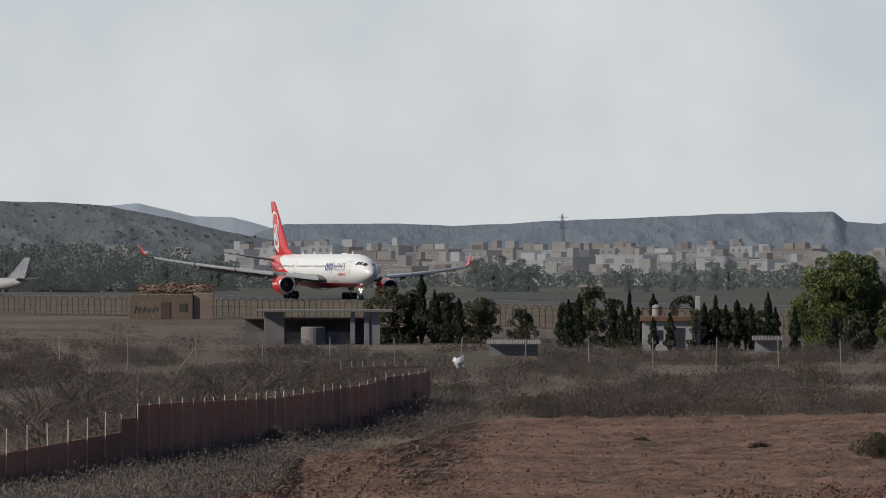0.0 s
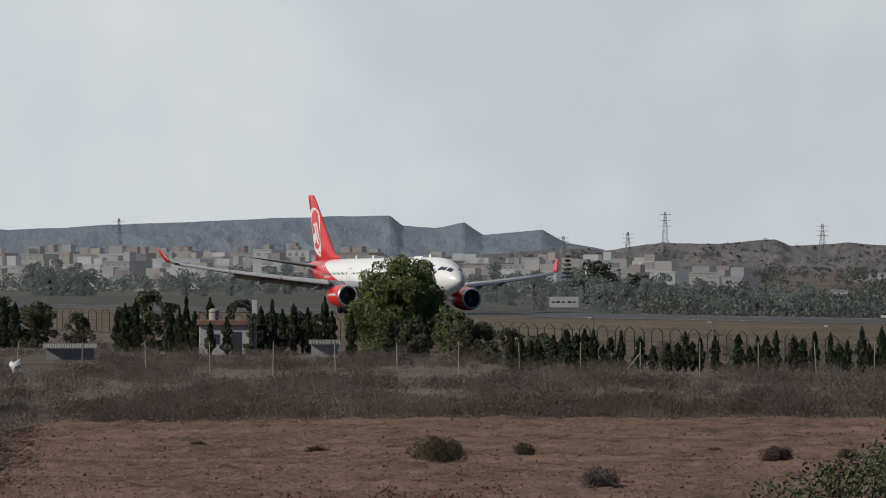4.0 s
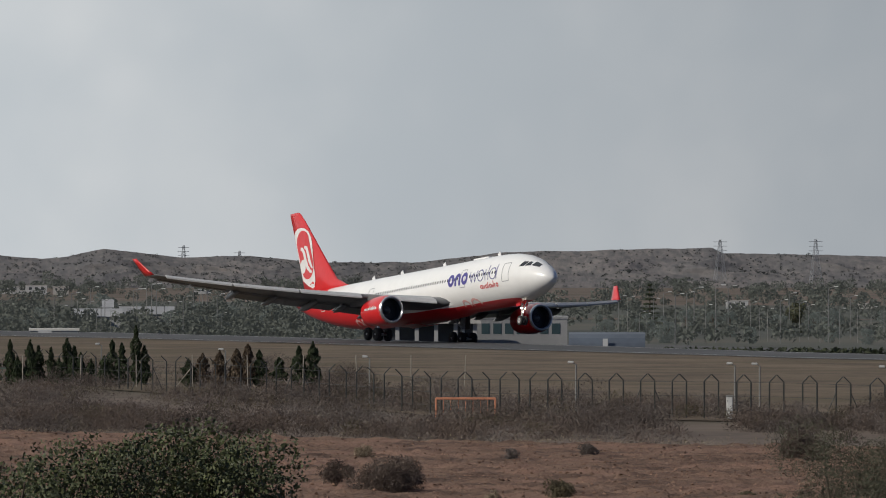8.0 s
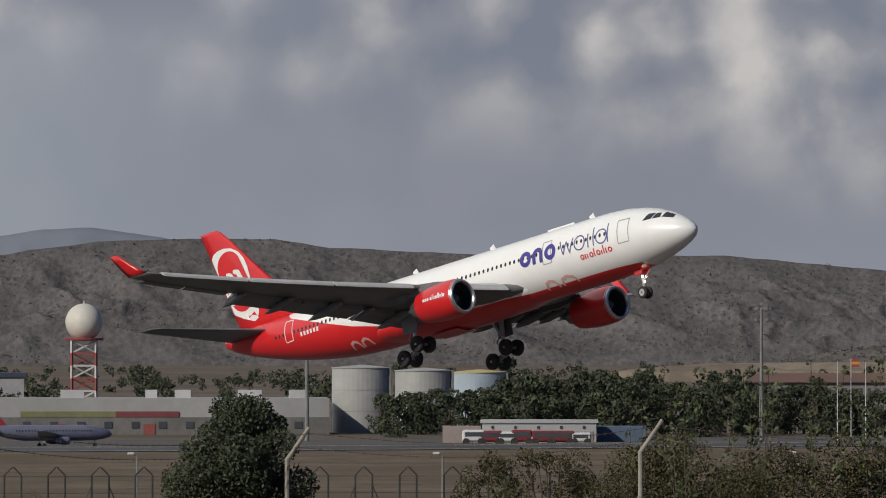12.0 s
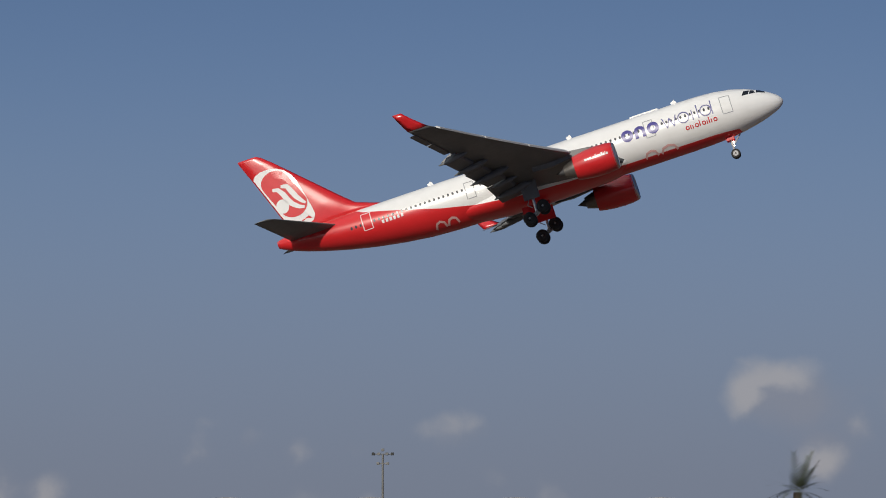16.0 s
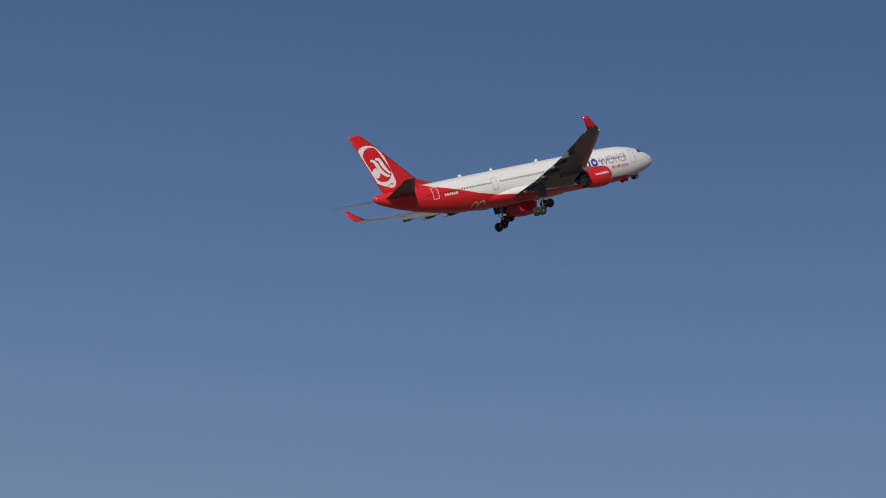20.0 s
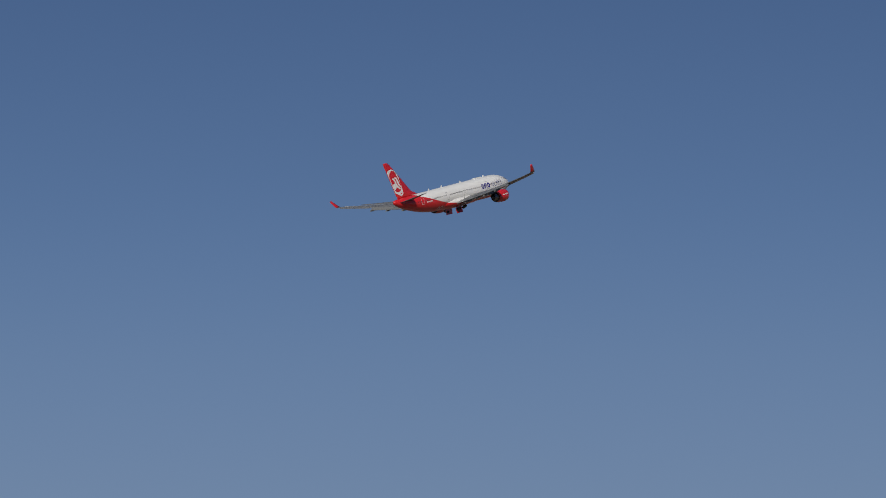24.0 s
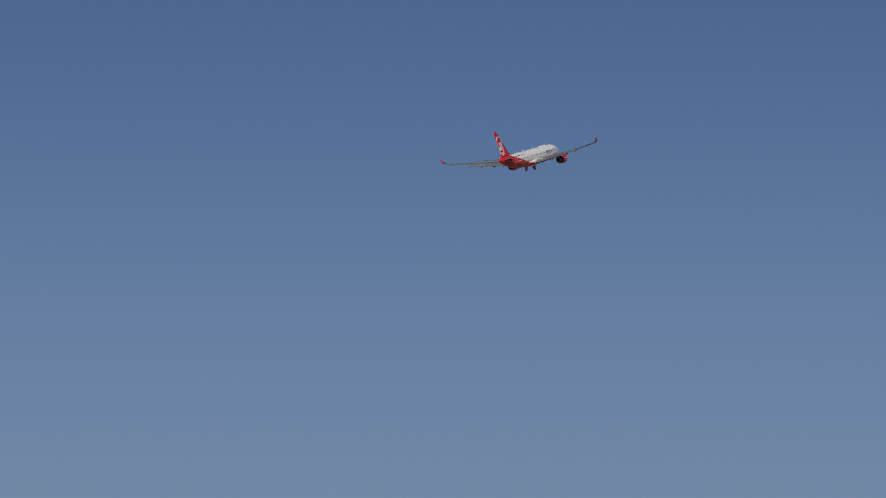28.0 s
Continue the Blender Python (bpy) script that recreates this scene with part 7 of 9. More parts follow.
for k in range(6):
    z = 1.8 + k * 2.7
    part("gallery", box(0.0 - (1.6 if k == 5 else 0), 6.5, -0.5, 3.5, z, z + 0.22), dark_post, t)
for z0, z1, x0, x1, mat in ((H0 - 10.4, H0 - 8.0, -1.4, 6.2, tower_white), (H0 - 8.0, H0 - 6.3, -0.4, 6.2, pane_dark), (H0 - 6.3, H0 - 4.2, -1.4, 6.8, tower_white), (H0 - 4.2, H0 - 3.8, -1.0, 6.6, pane_dark)):
    part("tower_storey", box(x0, x1, -1.6, 4.5, z0, z1, 0.04), mat, t)
for x in (-0.6, 0.4, 3.6, 4.6):
    for z in (H0 - 9.2, H0 - 5.2):
        part("porthole", lathe([(0, 0.28), (0.04, 0.28)], 12, Matrix.Translation((x, -1.62, z)) @ pose(0, 0, 0, 90)), pane_dark, t)
part("cab_glass", loft([[(x, y, H0 - 3.8) for x, y in ((-1.0, -1.2), (6.4, -1.2), (6.4, 4.2), (-1.0, 4.2))], [(x, y, H0 - 1.7) for x, y in ((-1.7, -1.9), (7.1, -1.9), (7.1, 4.8), (-1.7, 4.8))]]), facade_glass, t)
part("cab_roof", box(-1.9, 7.3, -2.1, 5.0, H0 - 1.7, H0 - 0.5, 0.05), tower_white, t)
part("roof_plant", box(1.0, 5.0, 0, 3.5, H0 - 0.5, H0 + 0.4), metal_sheet, t)
for x in (-1.0, 0.5, 2.4, 4.4, 6.4):
    part("roof_aerial", rod((x, 1, H0 - 0.5), (x, 1, H0 + (3.4 if x == 2.4 else 1.2)), 0.05, 0.03, 5), dark_post, t)
part("link_bridge", box(-5.3, 0.2, 1, 1.4, H0 - 8.6, H0 - 8.2), dark_post, t)

# grey concrete terminal
t, w, h = block("terminal_building", 6736, 7376, 78, 900, raw_concrete, "long grey concrete airport terminal with window bands", "terminal", 22)
panel_line = surface("panel_joint", (0.22, 0.215, 0.2), (0.18, 0.175, 0.165), rough=0.9, grain=0.6)
for x0, x1 in ((-0.34, 0.05), (0.21, 0.5)):
    # thin raised panel; a recess's shade is put into its darker concrete
    part("recess_panel", box(w * x0, w * x1, -0.06, 0.01, 0, h * 0.96), surface("recess_shade_concrete", (0.52, 0.51, 0.48), (0.45, 0.44, 0.415), rough=0.9, grain=1.0), t)
    for k in range(9):
        xa = w * (x0 + 0.10 + (x1 - x0 - 0.13) * k / 9)
        win = part("window", box(xa, xa + w * (x1 - x0 - 0.13) / 9 - 0.12, -0.12, -0.04, h * 0.46, h * 0.72), facade_glass, t)
    for z in (0.25, 0.52):
        part("window", box(w * (x0 + 0.02), w * (x0 + 0.065), -0.12, -0.04, h * z, h * (z + 0.15)), facade_glass, t)
    part("canopy", box(w * (x0 + 0.08), w * (x1 - 0.01), -2.2, 0, h * 0.36, h * 0.42), raw_concrete, t)
    # a flat dark slab on the front below the canopy
    part("dark_lower_slab", box(w * (x0 + 0.09), w * (x1 - 0.02), -0.1, -0.02, 0, h * 0.36), pane_dark, t)
for k in range(24):
    x = -w / 2 + w * k / 24
    part("panel_seam", box(x, x + 0.05, -0.08, 0, h * 0.74 if -0.34 < x / w < 0.05 or x / w > 0.21 else 0, h), panel_line, t)
part("parapet", box(-w / 2 - 0.1, w / 2 + 0.1, -0.12, 0.3, h, h + 0.15), panel_line, t)
for x0, x1, hh in ((-0.12, 0.0, 0.5), (0.0, 0.13, 0.7), (0.16, 0.34, 0.55), (-0.05, -0.02, 0.9), (0.37, 0.40, 1.0)):
    part("roof_plant", box(w * x0, w * x1, 4, 8, h + 0.05, h + hh), van_white, t)
# this wing's shade is put into a darker copy of the concrete
t, w, h = block("terminal_wing", 7376, 7720, 92, 930, surface("shaded_concrete", (0.36, 0.35, 0.335), (0.29, 0.285, 0.27), rough=0.9, grain=1.2), "lower terminal wing with a long window band", "terminal", 16)
part("upper_wall", box(-w * 0.2, w * 0.5, -0.5, 0, h * 0.35, h * 0.85), raw_concrete, t)
for k in range(16):
    part("window", box(w * (-0.18 + 0.66 * k / 16), w * (-0.18 + 0.66 * (k + 0.8) / 16), -0.56, -0.48, h * 0.42, h * 0.66), facade_glass, t)
part("roof_plant", box(-w * 0.12, w * 0.05, 3, 6, h, h + 0.8), metal_sheet, t)
part("roof_plant", box(-w * 0.3, -w * 0.2, 3, 6, h, h + 0.6), metal_sheet, t)
t, w, h = block("terminal_low_wing", 6500, 6745, 140, 880, PLASTER[1], "low service wing with parked cars", "terminal", 8)
part("roof", box(-w / 2, w / 2, -0.5, 8, h, h + 0.3), navy_sheet, t)
t, w, h = block("beige_house", 6530, 6650, 104, 1050, PLASTER[1], "beige service block behind a tower", "building", 8)
flat_roof(t, w, h, 8, 0.1, PLASTER[0])
t, w, h = block("glass_block", 7590, 7745, 8, 1000, surface("dark_clad_block", (0.075, 0.08, 0.085), (0.06, 0.064, 0.068), rough=0.35, grain=1.5), "dark clad block behind trees", "building", 14)
part("roof", box(-w / 2 - 0.8, w / 2 - 4, -0.8, 14, h, h + 0.3), metal_sheet, t)
part("roof_plant", box(w * 0.15, w * 0.4, 2, 5, h, h + 2.2), van_white, t)
p = spot(8150, 960)
t = thing("pier_roof", pose(p.x, p.y, -3.4, 0, 0, turn_to(8150)), "long grey rounded pier roof on steel legs", "pier")
part("roof_tube", rod((-22, 2, 7.9), (30, 2, 8.0), 1.35, 1.35, 18), metal_sheet, t, smooth=True)
for x in np.arange(-20, 30, 6):
    part("leg", rod((x, 1, 0), (x, 1, 7), 0.2, 0.2, 8), surface("dull_red_steel", (0.25, 0.05, 0.045), (0.2, 0.045, 0.04), rough=0.6, grain=0.5), t)
part("wall", box(-20, 30, 5, 6, 0, 6.5), PLASTER[4], t)
part("white_panel", box(-2, 12, 1.2, 1.5, 2.6, 6.2), pale_sheet, t)
part("white_panel", box(14, 22, 1.2, 1.5, 3.0, 6.2), pale_sheet, t)
for k in range(6):
    vehicle(7328 + 23 * k, 850, 6.0, 1.5, 2.0, van_white, "bus", "white airport bus parked in a row", -90, 0.5, "parked buses")
for m, mat in ((7240, van_white), (7180, van_white), (7120, surface("grey_vehicle_paint", (0.2, 0.2, 0.21), (0.16, 0.16, 0.17), rough=0.35, grain=1.0)), (7290, van_white), (6600, van_white), (6640, van_white), (6570, van_white), (6700, van_red), (6760, van_white)):
    vehicle(m, 850, 3.4, 1.5, 1.4, mat, "van", "white airport service van" if mat is van_white else "parked airport service vehicle", 0)
# flags
for m, top, mat in ((6398, 34, None), (6422, 30, "flag"), (6448, 36, None)):
    t = thing("flagpole", pose(*spot(m, 820, -3.4), 0, 0, turn_to(m)), "white flagpole with a red and yellow flag" if mat else "slim white flagpole without a flag", "flagpole")
    h = height(-top, 820) + 3.4
    part("pole", rod((0, 0, 0), (0, 0, h), 0.06, 0.04, 6), lamp_head, t)
    if mat:
        for k, (z, c) in enumerate(((0.0, (0.30, 0.04, 0.04)), (-0.3, (0.42, 0.28, 0.05)), (-0.6, (0.30, 0.04, 0.04)))):
            part("flag_stripe", box(0.05, 0.95, -0.01 - 0.002 * k, 0.01, h - 0.35 + z, h - 0.05 + z), surface("flag_red" if k != 1 else "flag_yellow", c, c, rough=0.8, grain=0.3), t)

# the new terminal with arched roofs
p = spot(10150, 1000)
t = thing("arched_terminal", pose(p.x, p.y, -3.4, 0, 0, turn_to(10150)), "glass terminal front under three grey arched roofs", "terminal")
hf = height(107, 1000) + 3.4
roof_grey = surface("arched_roof_metal", (0.30, 0.295, 0.285), (0.24, 0.236, 0.228), rough=0.5, grain=2.0)
part("glass_front", box(-40, 50, 0, 20, 0, hf), facade_glass, t)
for k in range(46):
    part("mullion", box(-40 + 2.0 * k - 0.06, -40 + 2.0 * k + 0.06, -0.12, 0.0, 0, hf), metal_sheet, t)
for z in np.arange(1.5, hf, 2.6):
    part("transom", box(-40, 50, -0.14, 0, z - 0.06, z + 0.06), metal_sheet, t)
part("cornice", box(-40.5, 50.5, -0.4, 0.2, hf - 0.15, hf + 0.2), pale_sheet, t)
for k in range(4):
    xc = -19.5 + 20.2 * k
    arc = [(xc + 0.8 - 8.6 * math.cos(a), 0.5 + 2.7 * math.sin(a)) for a in np.linspace(0.02, math.pi - 0.02, 17)]
    outer = [(xc - 10.6 * math.cos(a), 1.5 + 4.7 * math.sin(a)) for a in np.linspace(0.0, math.pi, 17)]
    ring_f = [(x, 1.0, hf + z) for x, z in outer] + [(x, 1.0, hf + z - 0.1) for x, z in arc[::-1]]
    ring_b = [(x, 26.0, z) for x, _, z in ring_f]
    part("arched_roof", loft([ring_f, ring_b]), roof_grey, t)
    bm = bmesh.new()
    bm.faces.new([bm.verts.new((x, 1.6, hf + z - 0.2)) for x, z in arc])
    part("arch_glazing", bm, facade_glass, t)
    for a in np.linspace(0.5, math.pi - 0.5, 7):
        part("arch_mullion", box(xc + 0.8 - 8.2 * math.cos(a) - 0.05, xc + 0.8 - 8.2 * math.cos(a) + 0.05, 1.45, 1.6, hf, hf + 0.3 + 2.5 * math.sin(a)), metal_sheet, t)
fc = bpy.data.curves.new("gate_letter", "FONT")
fc.body, fc.size, fc.extrude, fc.align_x = "A", 3.4, 0.05, "CENTER"
fo = new("gate_letter", fc)
fo.data.materials.append(pale_sheet)
fo.parent = t
fo.matrix_basis = pose(11.5, -0.2, hf - 3.1, 90, 0, 0)
# palm
t = thing("palm", at_ground(10912, 350), "tall palm with a ragged green crown", "palm")
h = height(205, 350)
part("trunk", rod((0, 0, -0.3), (0, 0, h - 0.3), 0.28, 0.2, 10), bark, t)
for k in range(26):
    a, tilt = rng.random() * 6.283, rng.random()
    ln = 1.9
    pts = [Vector((math.cos(a) * ln * f * (0.5 + 0.5 * tilt), math.sin(a) * ln * f * (0.5 + 0.5 * tilt), h - 0.3 + ln * (f * (1.1 - tilt) - 0.6 * tilt * f * f))) for f in np.linspace(0, 1, 7)]
    bm = bmesh.new()
    side_v = Vector((-math.sin(a), math.cos(a), 0))
    for i in range(1, 6):
        for s in (-1, 1):
            for q in (0, 0.5):
                base = pts[i].lerp(pts[i + 1], q)
                tip = base + side_v * s * 0.42 * (1.1 - i / 8) + (pts[i + 1] - pts[i]) * 0.9
                bm.faces.new([bm.verts.new(v) for v in (base, base + (pts[i + 1] - pts[i]) * 0.25, tip)])
    part("frond", bm, leaf_dark, t)

# parked airliners
def parked_jet(m, d, length, turn, body, tail, label, z=None):
    p = spot(m, d)
    s = length / 34.0
    t = thing("parked_airliner", pose(p.x, p.y, (ground_z(p.x, p.y) if z is None else z) + 0.1, 0, 0, turn_to(m) + turn) @ Matrix.Scale(s, 4), label, "airplane")
    st = [(17, 3.2, 0.1), (16.3, 3.3, 0.8), (14.8, 3.45, 1.4), (12.5, 3.55, 1.85), (9, 3.6, 2.0), (-6, 3.6, 2.0), (-10, 3.9, 1.7), (-14, 4.4, 1.0), (-17, 4.8, 0.3)]
    part("fuselage", loft([[(x, r * math.cos(a), zc + r * math.sin(a)) for a in np.linspace(0, 2 * math.pi, 21)[:-1]] for x, zc, r in st]), body, t, smooth=True)
    part("fin", loft([[(-10, -0.2, 5.3), (-10, 0.2, 5.3), (-15.6, 0.1, 5.3), (-15.6, -0.1, 5.3)], [(-15.6, -0.1, 11.6), (-15.6, 0.1, 11.6), (-17.6, 0.05, 11.6), (-17.6, -0.05, 11.6)]]), tail, t)
    for sd in (-1, 1):
        part("wing", loft([[(4.5, 1.2 * sd, 2.6), (-2.5, 1.2 * sd, 2.6), (-2.5, 1.2 * sd, 3.0), (4.5, 1.2 * sd, 3.0)], [(-4.8, 16 * sd, 4.3), (-6.4, 16 * sd, 4.3), (-6.4, 16 * sd, 4.4), (-4.8, 16 * sd, 4.4)]]), wing_grey_p, t)
        part("tailplane", loft([[(-13, 0.5 * sd, 5.0), (-16.4, 0.5 * sd, 5.0), (-16.4, 0.5 * sd, 5.2), (-13, 0.5 * sd, 5.2)], [(-16.6, 6 * sd, 5.6), (-18, 6 * sd, 5.6), (-18, 6 * sd, 5.7), (-16.6, 6 * sd, 5.7)]]), wing_grey_p, t)
        part("engine", lathe([(0, 0.85), (0.4, 1.0), (2.2, 1.0), (3.4, 0.7)], 16, Matrix.Translation((4.6, 5.2 * sd, 1.7)) @ pose(0, 0, 0, 0, -90)), body, t, smooth=True)
    for x, y in ((12.5, 0), (-1.2, 2.6), (-1.2, -2.6)):
        leg = part("gear_leg", rod((x, y, 2.6), (x, y, 0.5), 0.15, 0.12, 6), wing_grey_p, t)
        part("wheel", lathe([(-0.25, 0.2), (-0.25, 0.5), (0.25, 0.5), (0.25, 0.2)], 12, Matrix.Translation((x, y, 0.5)) @ pose(0, 0, 0, 90)), tyre_rubber, leg)
    bm = bmesh.new()
    for sd in (-1, 1):
        for x in np.arange(11, -9, -0.8):
            add_box(bm, x - 0.15, x + 0.15, sd * 1.98 - 0.03, sd * 1.98 + 0.03, 3.95, 4.35)
    tagged(part("window_row", bm, pane_dark, t), kind="stuff")
    return t


wing_grey_p = metal_sheet
parked_jet(5000, 770, 14.5, 14, surface("pale_lilac_body", (0.150, 0.155, 0.220), (0.120, 0.124, 0.180), rough=0.4, grain=1.0), surface("crimson_tail", (0.36, 0.04, 0.05), (0.3, 0.035, 0.045), rough=0.4, grain=0.8), "parked airliner with a crimson tail")
parked_jet(-822, 1300, 21, 150, pale_sheet, surface("speckled_grey_tail", (0.36, 0.38, 0.41), (0.22, 0.24, 0.28), rough=0.5, grain=0.5), "parked airliner with a speckled grey tail")
parked_jet(8210, 870, 20, 40, pale_sheet, surface("speckled_grey_tail", (0.36, 0.38, 0.41), (0.22, 0.24, 0.28), rough=0.5, grain=0.5), "parked airliner with a speckled grey tail")

# pylons on the hills
pylon_grey = surface("pylon_steel", (0.250, 0.265, 0.285), (0.210, 0.225, 0.245), rough=0.7, grain=2.0)
for m, d, e0, e1 in ((211, 4000, 12, 72), (1177, 3800, 22, 84), (1455, 3700, 20, 62), (1111, 3800, 16, 47), (997, 3800, 14, 40), (1831, 3800, 14, 46), (1930, 3800, 10, 36), (2949, 3150, 24, 57), (2780, 3150, 30, 56), (3655, 3150, 20, 56), (4175, 2300, -6, 30), (3960, 3100, 20, 48)):
    p = spot(m, d)
    z0, z1 = height(e0, d) - 12, height(e1, d)
    t = thing("power_pylon", pose(p.x, p.y, z0, 0, 0, turn_to(m) + 20), "steel lattice power pylon on a hill", "pylon", "power pylons")
    lattice(t, 4.6, 0.7, 0, (z1 - z0) * 0.97, 7, 0.09, (pylon_grey, pylon_grey))
    for f in (0.72, 0.82, 0.92):
        part("crossarm", rod((-3.2, 0, (z1 - z0) * f), (3.2, 0, (z1 - z0) * f), 0.10, 0.10, 4), pylon_grey, t)


# ---------------------------------------------------------------- airliner
white_paint = surface("white_aircraft_paint", (0.76, 0.76, 0.75), (0.71, 0.71, 0.705), rough=0.32, grain=0.8, coat=0.3)
red_paint = surface("red_aircraft_paint", (0.62, 0.018, 0.022), (0.54, 0.014, 0.018), rough=0.3, grain=0.8, coat=0.35)
wing_grey = surface("wing_grey_paint", (0.155, 0.160, 0.165), (0.120, 0.124, 0.130), rough=0.42, grain=0.7, stain=(0.105, 0.108, 0.112))
dark_grey = surface("dark_grey_metal", (0.10, 0.10, 0.105), (0.06, 0.06, 0.065), rough=0.5, metal=0.4, grain=0.3)
bare_metal = surface("bare_metal_lip", (0.62, 0.62, 0.63), (0.5, 0.5, 0.51), rough=0.3, metal=0.9, grain=0.3)
strut_metal = surface("gear_strut_paint", (0.42, 0.42, 0.43), (0.28, 0.28, 0.285), rough=0.45, grain=0.2)
cockpit_glass = surface("cockpit_glass", (0.015, 0.018, 0.022), (0.02, 0.023, 0.03), rough=0.08, grain=0.5)
window_dark = surface("cabin_window_glass", (0.04, 0.045, 0.055), (0.05, 0.05, 0.06), rough=0.2, grain=0.3)
line_grey = surface("panel_line_grey", (0.32, 0.33, 0.35), (0.28, 0.29, 0.31), rough=0.5, grain=0.5)
blue_mark = surface("violet_blue_mark", (0.055, 0.045, 0.26), (0.05, 0.04, 0.22), rough=0.35, grain=0.5)
blue_thin = surface("slate_blue_mark", (0.10, 0.10, 0.28), (0.09, 0.09, 0.25), rough=0.35, grain=0.5)
lamp_glow = surface("landing_lamp", (1.0, 0.86, 0.66), (1.0, 0.86, 0.66), rough=0.3, grain=0.5, glow=9.0)

# fuselage stations: x forward of the main wheels, centre height, half width, half height
STATIONS = [(28.9, 4.55, 0.03, 0.03), (28.72, 4.57, 0.42, 0.40), (28.3, 4.62, 0.82, 0.78), (27.6, 4.71, 1.22, 1.18), (26.6, 4.83, 1.64, 1.62), (25.3, 4.95, 2.05, 2.06),
            (23.8, 5.03, 2.40, 2.42), (22.0, 5.08, 2.66, 2.68), (20.0, 5.1, 2.79, 2.79), (18.0, 5.1, 2.82, 2.82), (12.0, 5.1, 2.82, 2.82), (6.0, 5.1, 2.82, 2.82), (0.0, 5.1, 2.82, 2.82), (-6.0, 5.1, 2.82, 2.82),
            (-9.0, 5.12, 2.81, 2.80), (-12.0, 5.20, 2.76, 2.71), (-15.0, 5.38, 2.62, 2.52), (-18.0, 5.62, 2.40, 2.25), (-21.0, 5.93, 2.05, 1.90), (-23.5, 6.24, 1.66, 1.54), (-25.5, 6.52, 1.27, 1.20), (-27.2, 6.80, 0.85, 0.85), (-28.2, 6.98, 0.48, 0.52), (-28.5, 7.02, 0.28, 0.34)]


def hull(x):
    """Centre height, half width and half height of the fuselage at x."""
    for a, b in zip(STATIONS, STATIONS[1:]):
        if a[0] >= x >= b[0]:
            f = (a[0] - x) / (a[0] - b[0])
            return tuple(a[k] + (b[k] - a[k]) * f for k in (1, 2, 3))
    return STATIONS[-1][1:]


def hull_point(x, z, side, proud=0.0):
    """A place on the fuselage's skin at x and height z; side -1 is starboard."""
    c, hw, hh = hull(x)
    s = max(-0.999, min(0.999, (z - c) / hh))
    y = hw * math.sqrt(1 - s * s)
    nrm = Vector((0, y / hw ** 2, (z - c) / hh ** 2)).normalized()
    v = Vector((x, y, z)) + nrm * proud
    return Vector((v.x, v.y * side, v.z))


def livery():
    """White over red: the red rises from the keel to the roof behind the wing."""
    m = bpy.data.materials.new("white_and_red_livery")
    m.use_nodes = True
    nt = m.node_tree
    n, link = nt.nodes.new, nt.links.new
    p = nt.nodes["Principled BSDF"]
    co, sep = n("ShaderNodeTexCoord"), n("ShaderNodeSeparateXYZ")
    link(co.outputs["Object"], sep.inputs[0])
    t = n("ShaderNodeMapRange")
    for key, v in (("From Min", -30.0), ("From Max", 30.0)):
        t.inputs[key].default_value = v
    link(sep.outputs["X"], t.inputs["Value"])
    ramp = n("ShaderNodeValToRGB")
    knots = [(-20.5, 0.99), (-19.6, 0.80), (-18.4, 0.715), (-16.6, 0.660), (-14.2, 0.585), (-10, 0.458), (-6, 0.372), (-2, 0.312), (4, 0.288), (21, 0.288), (23.6, 0.282), (24.4, 0.0)]
    el = ramp.color_ramp.elements
    el[0].position, el[1].position = (knots[0][0] + 30) / 60, (knots[-1][0] + 30) / 60
    el[0].color = (knots[0][1],) * 3 + (1,)
    el[1].color = (knots[-1][1],) * 3 + (1,)
    for x, v in knots[1:-1]:
        e = el.new((x + 30) / 60)
        e.color = (v, v, v, 1)
    link(t.outputs[0], ramp.inputs[0])
    lim = n("ShaderNodeMath")
    lim.operation = "MULTIPLY_ADD"
    lim.inputs[1].default_value = -10.0
    link(ramp.outputs[0], lim.inputs[0])
    link(sep.outputs["Z"], lim.inputs[2])
    cut = n("ShaderNodeMapRange")
    cut.inputs["From Min"].default_value, cut.inputs["From Max"].default_value = -0.02, 0.02
    link(lim.outputs[0], cut.inputs["Value"])
    grime = n("ShaderNodeTexNoise")
    grime.inputs["Scale"].default_value, grime.inputs["Detail"].default_value = 0.9, 6
    link(co.outputs["Object"], grime.inputs["Vector"])
    gr = n("ShaderNodeMapRange")
    gr.inputs["To Min"].default_value, gr.inputs["To Max"].default_value = 0.92, 1.05
    link(grime.outputs[0], gr.inputs["Value"])
    mx = n("ShaderNodeMixRGB")
    mx.inputs[1].default_value, mx.inputs[2].default_value = (0.62, 0.018, 0.022, 1), (0.80, 0.80, 0.79, 1)
    link(cut.outputs[0], mx.inputs[0])
    mul = n("ShaderNodeVectorMath")
    mul.operation = "SCALE"
    link(mx.outputs[0], mul.inputs[0])
    link(gr.outputs[0], mul.inputs["Scale"])
    link(mul.outputs[0], p.inputs["Base Color"])
    p.inputs["Roughness"].default_value = 0.32
    p.inputs["Coat Weight"].default_value, p.inputs["Coat Roughness"].default_value = 0.3, 0.08
    return m


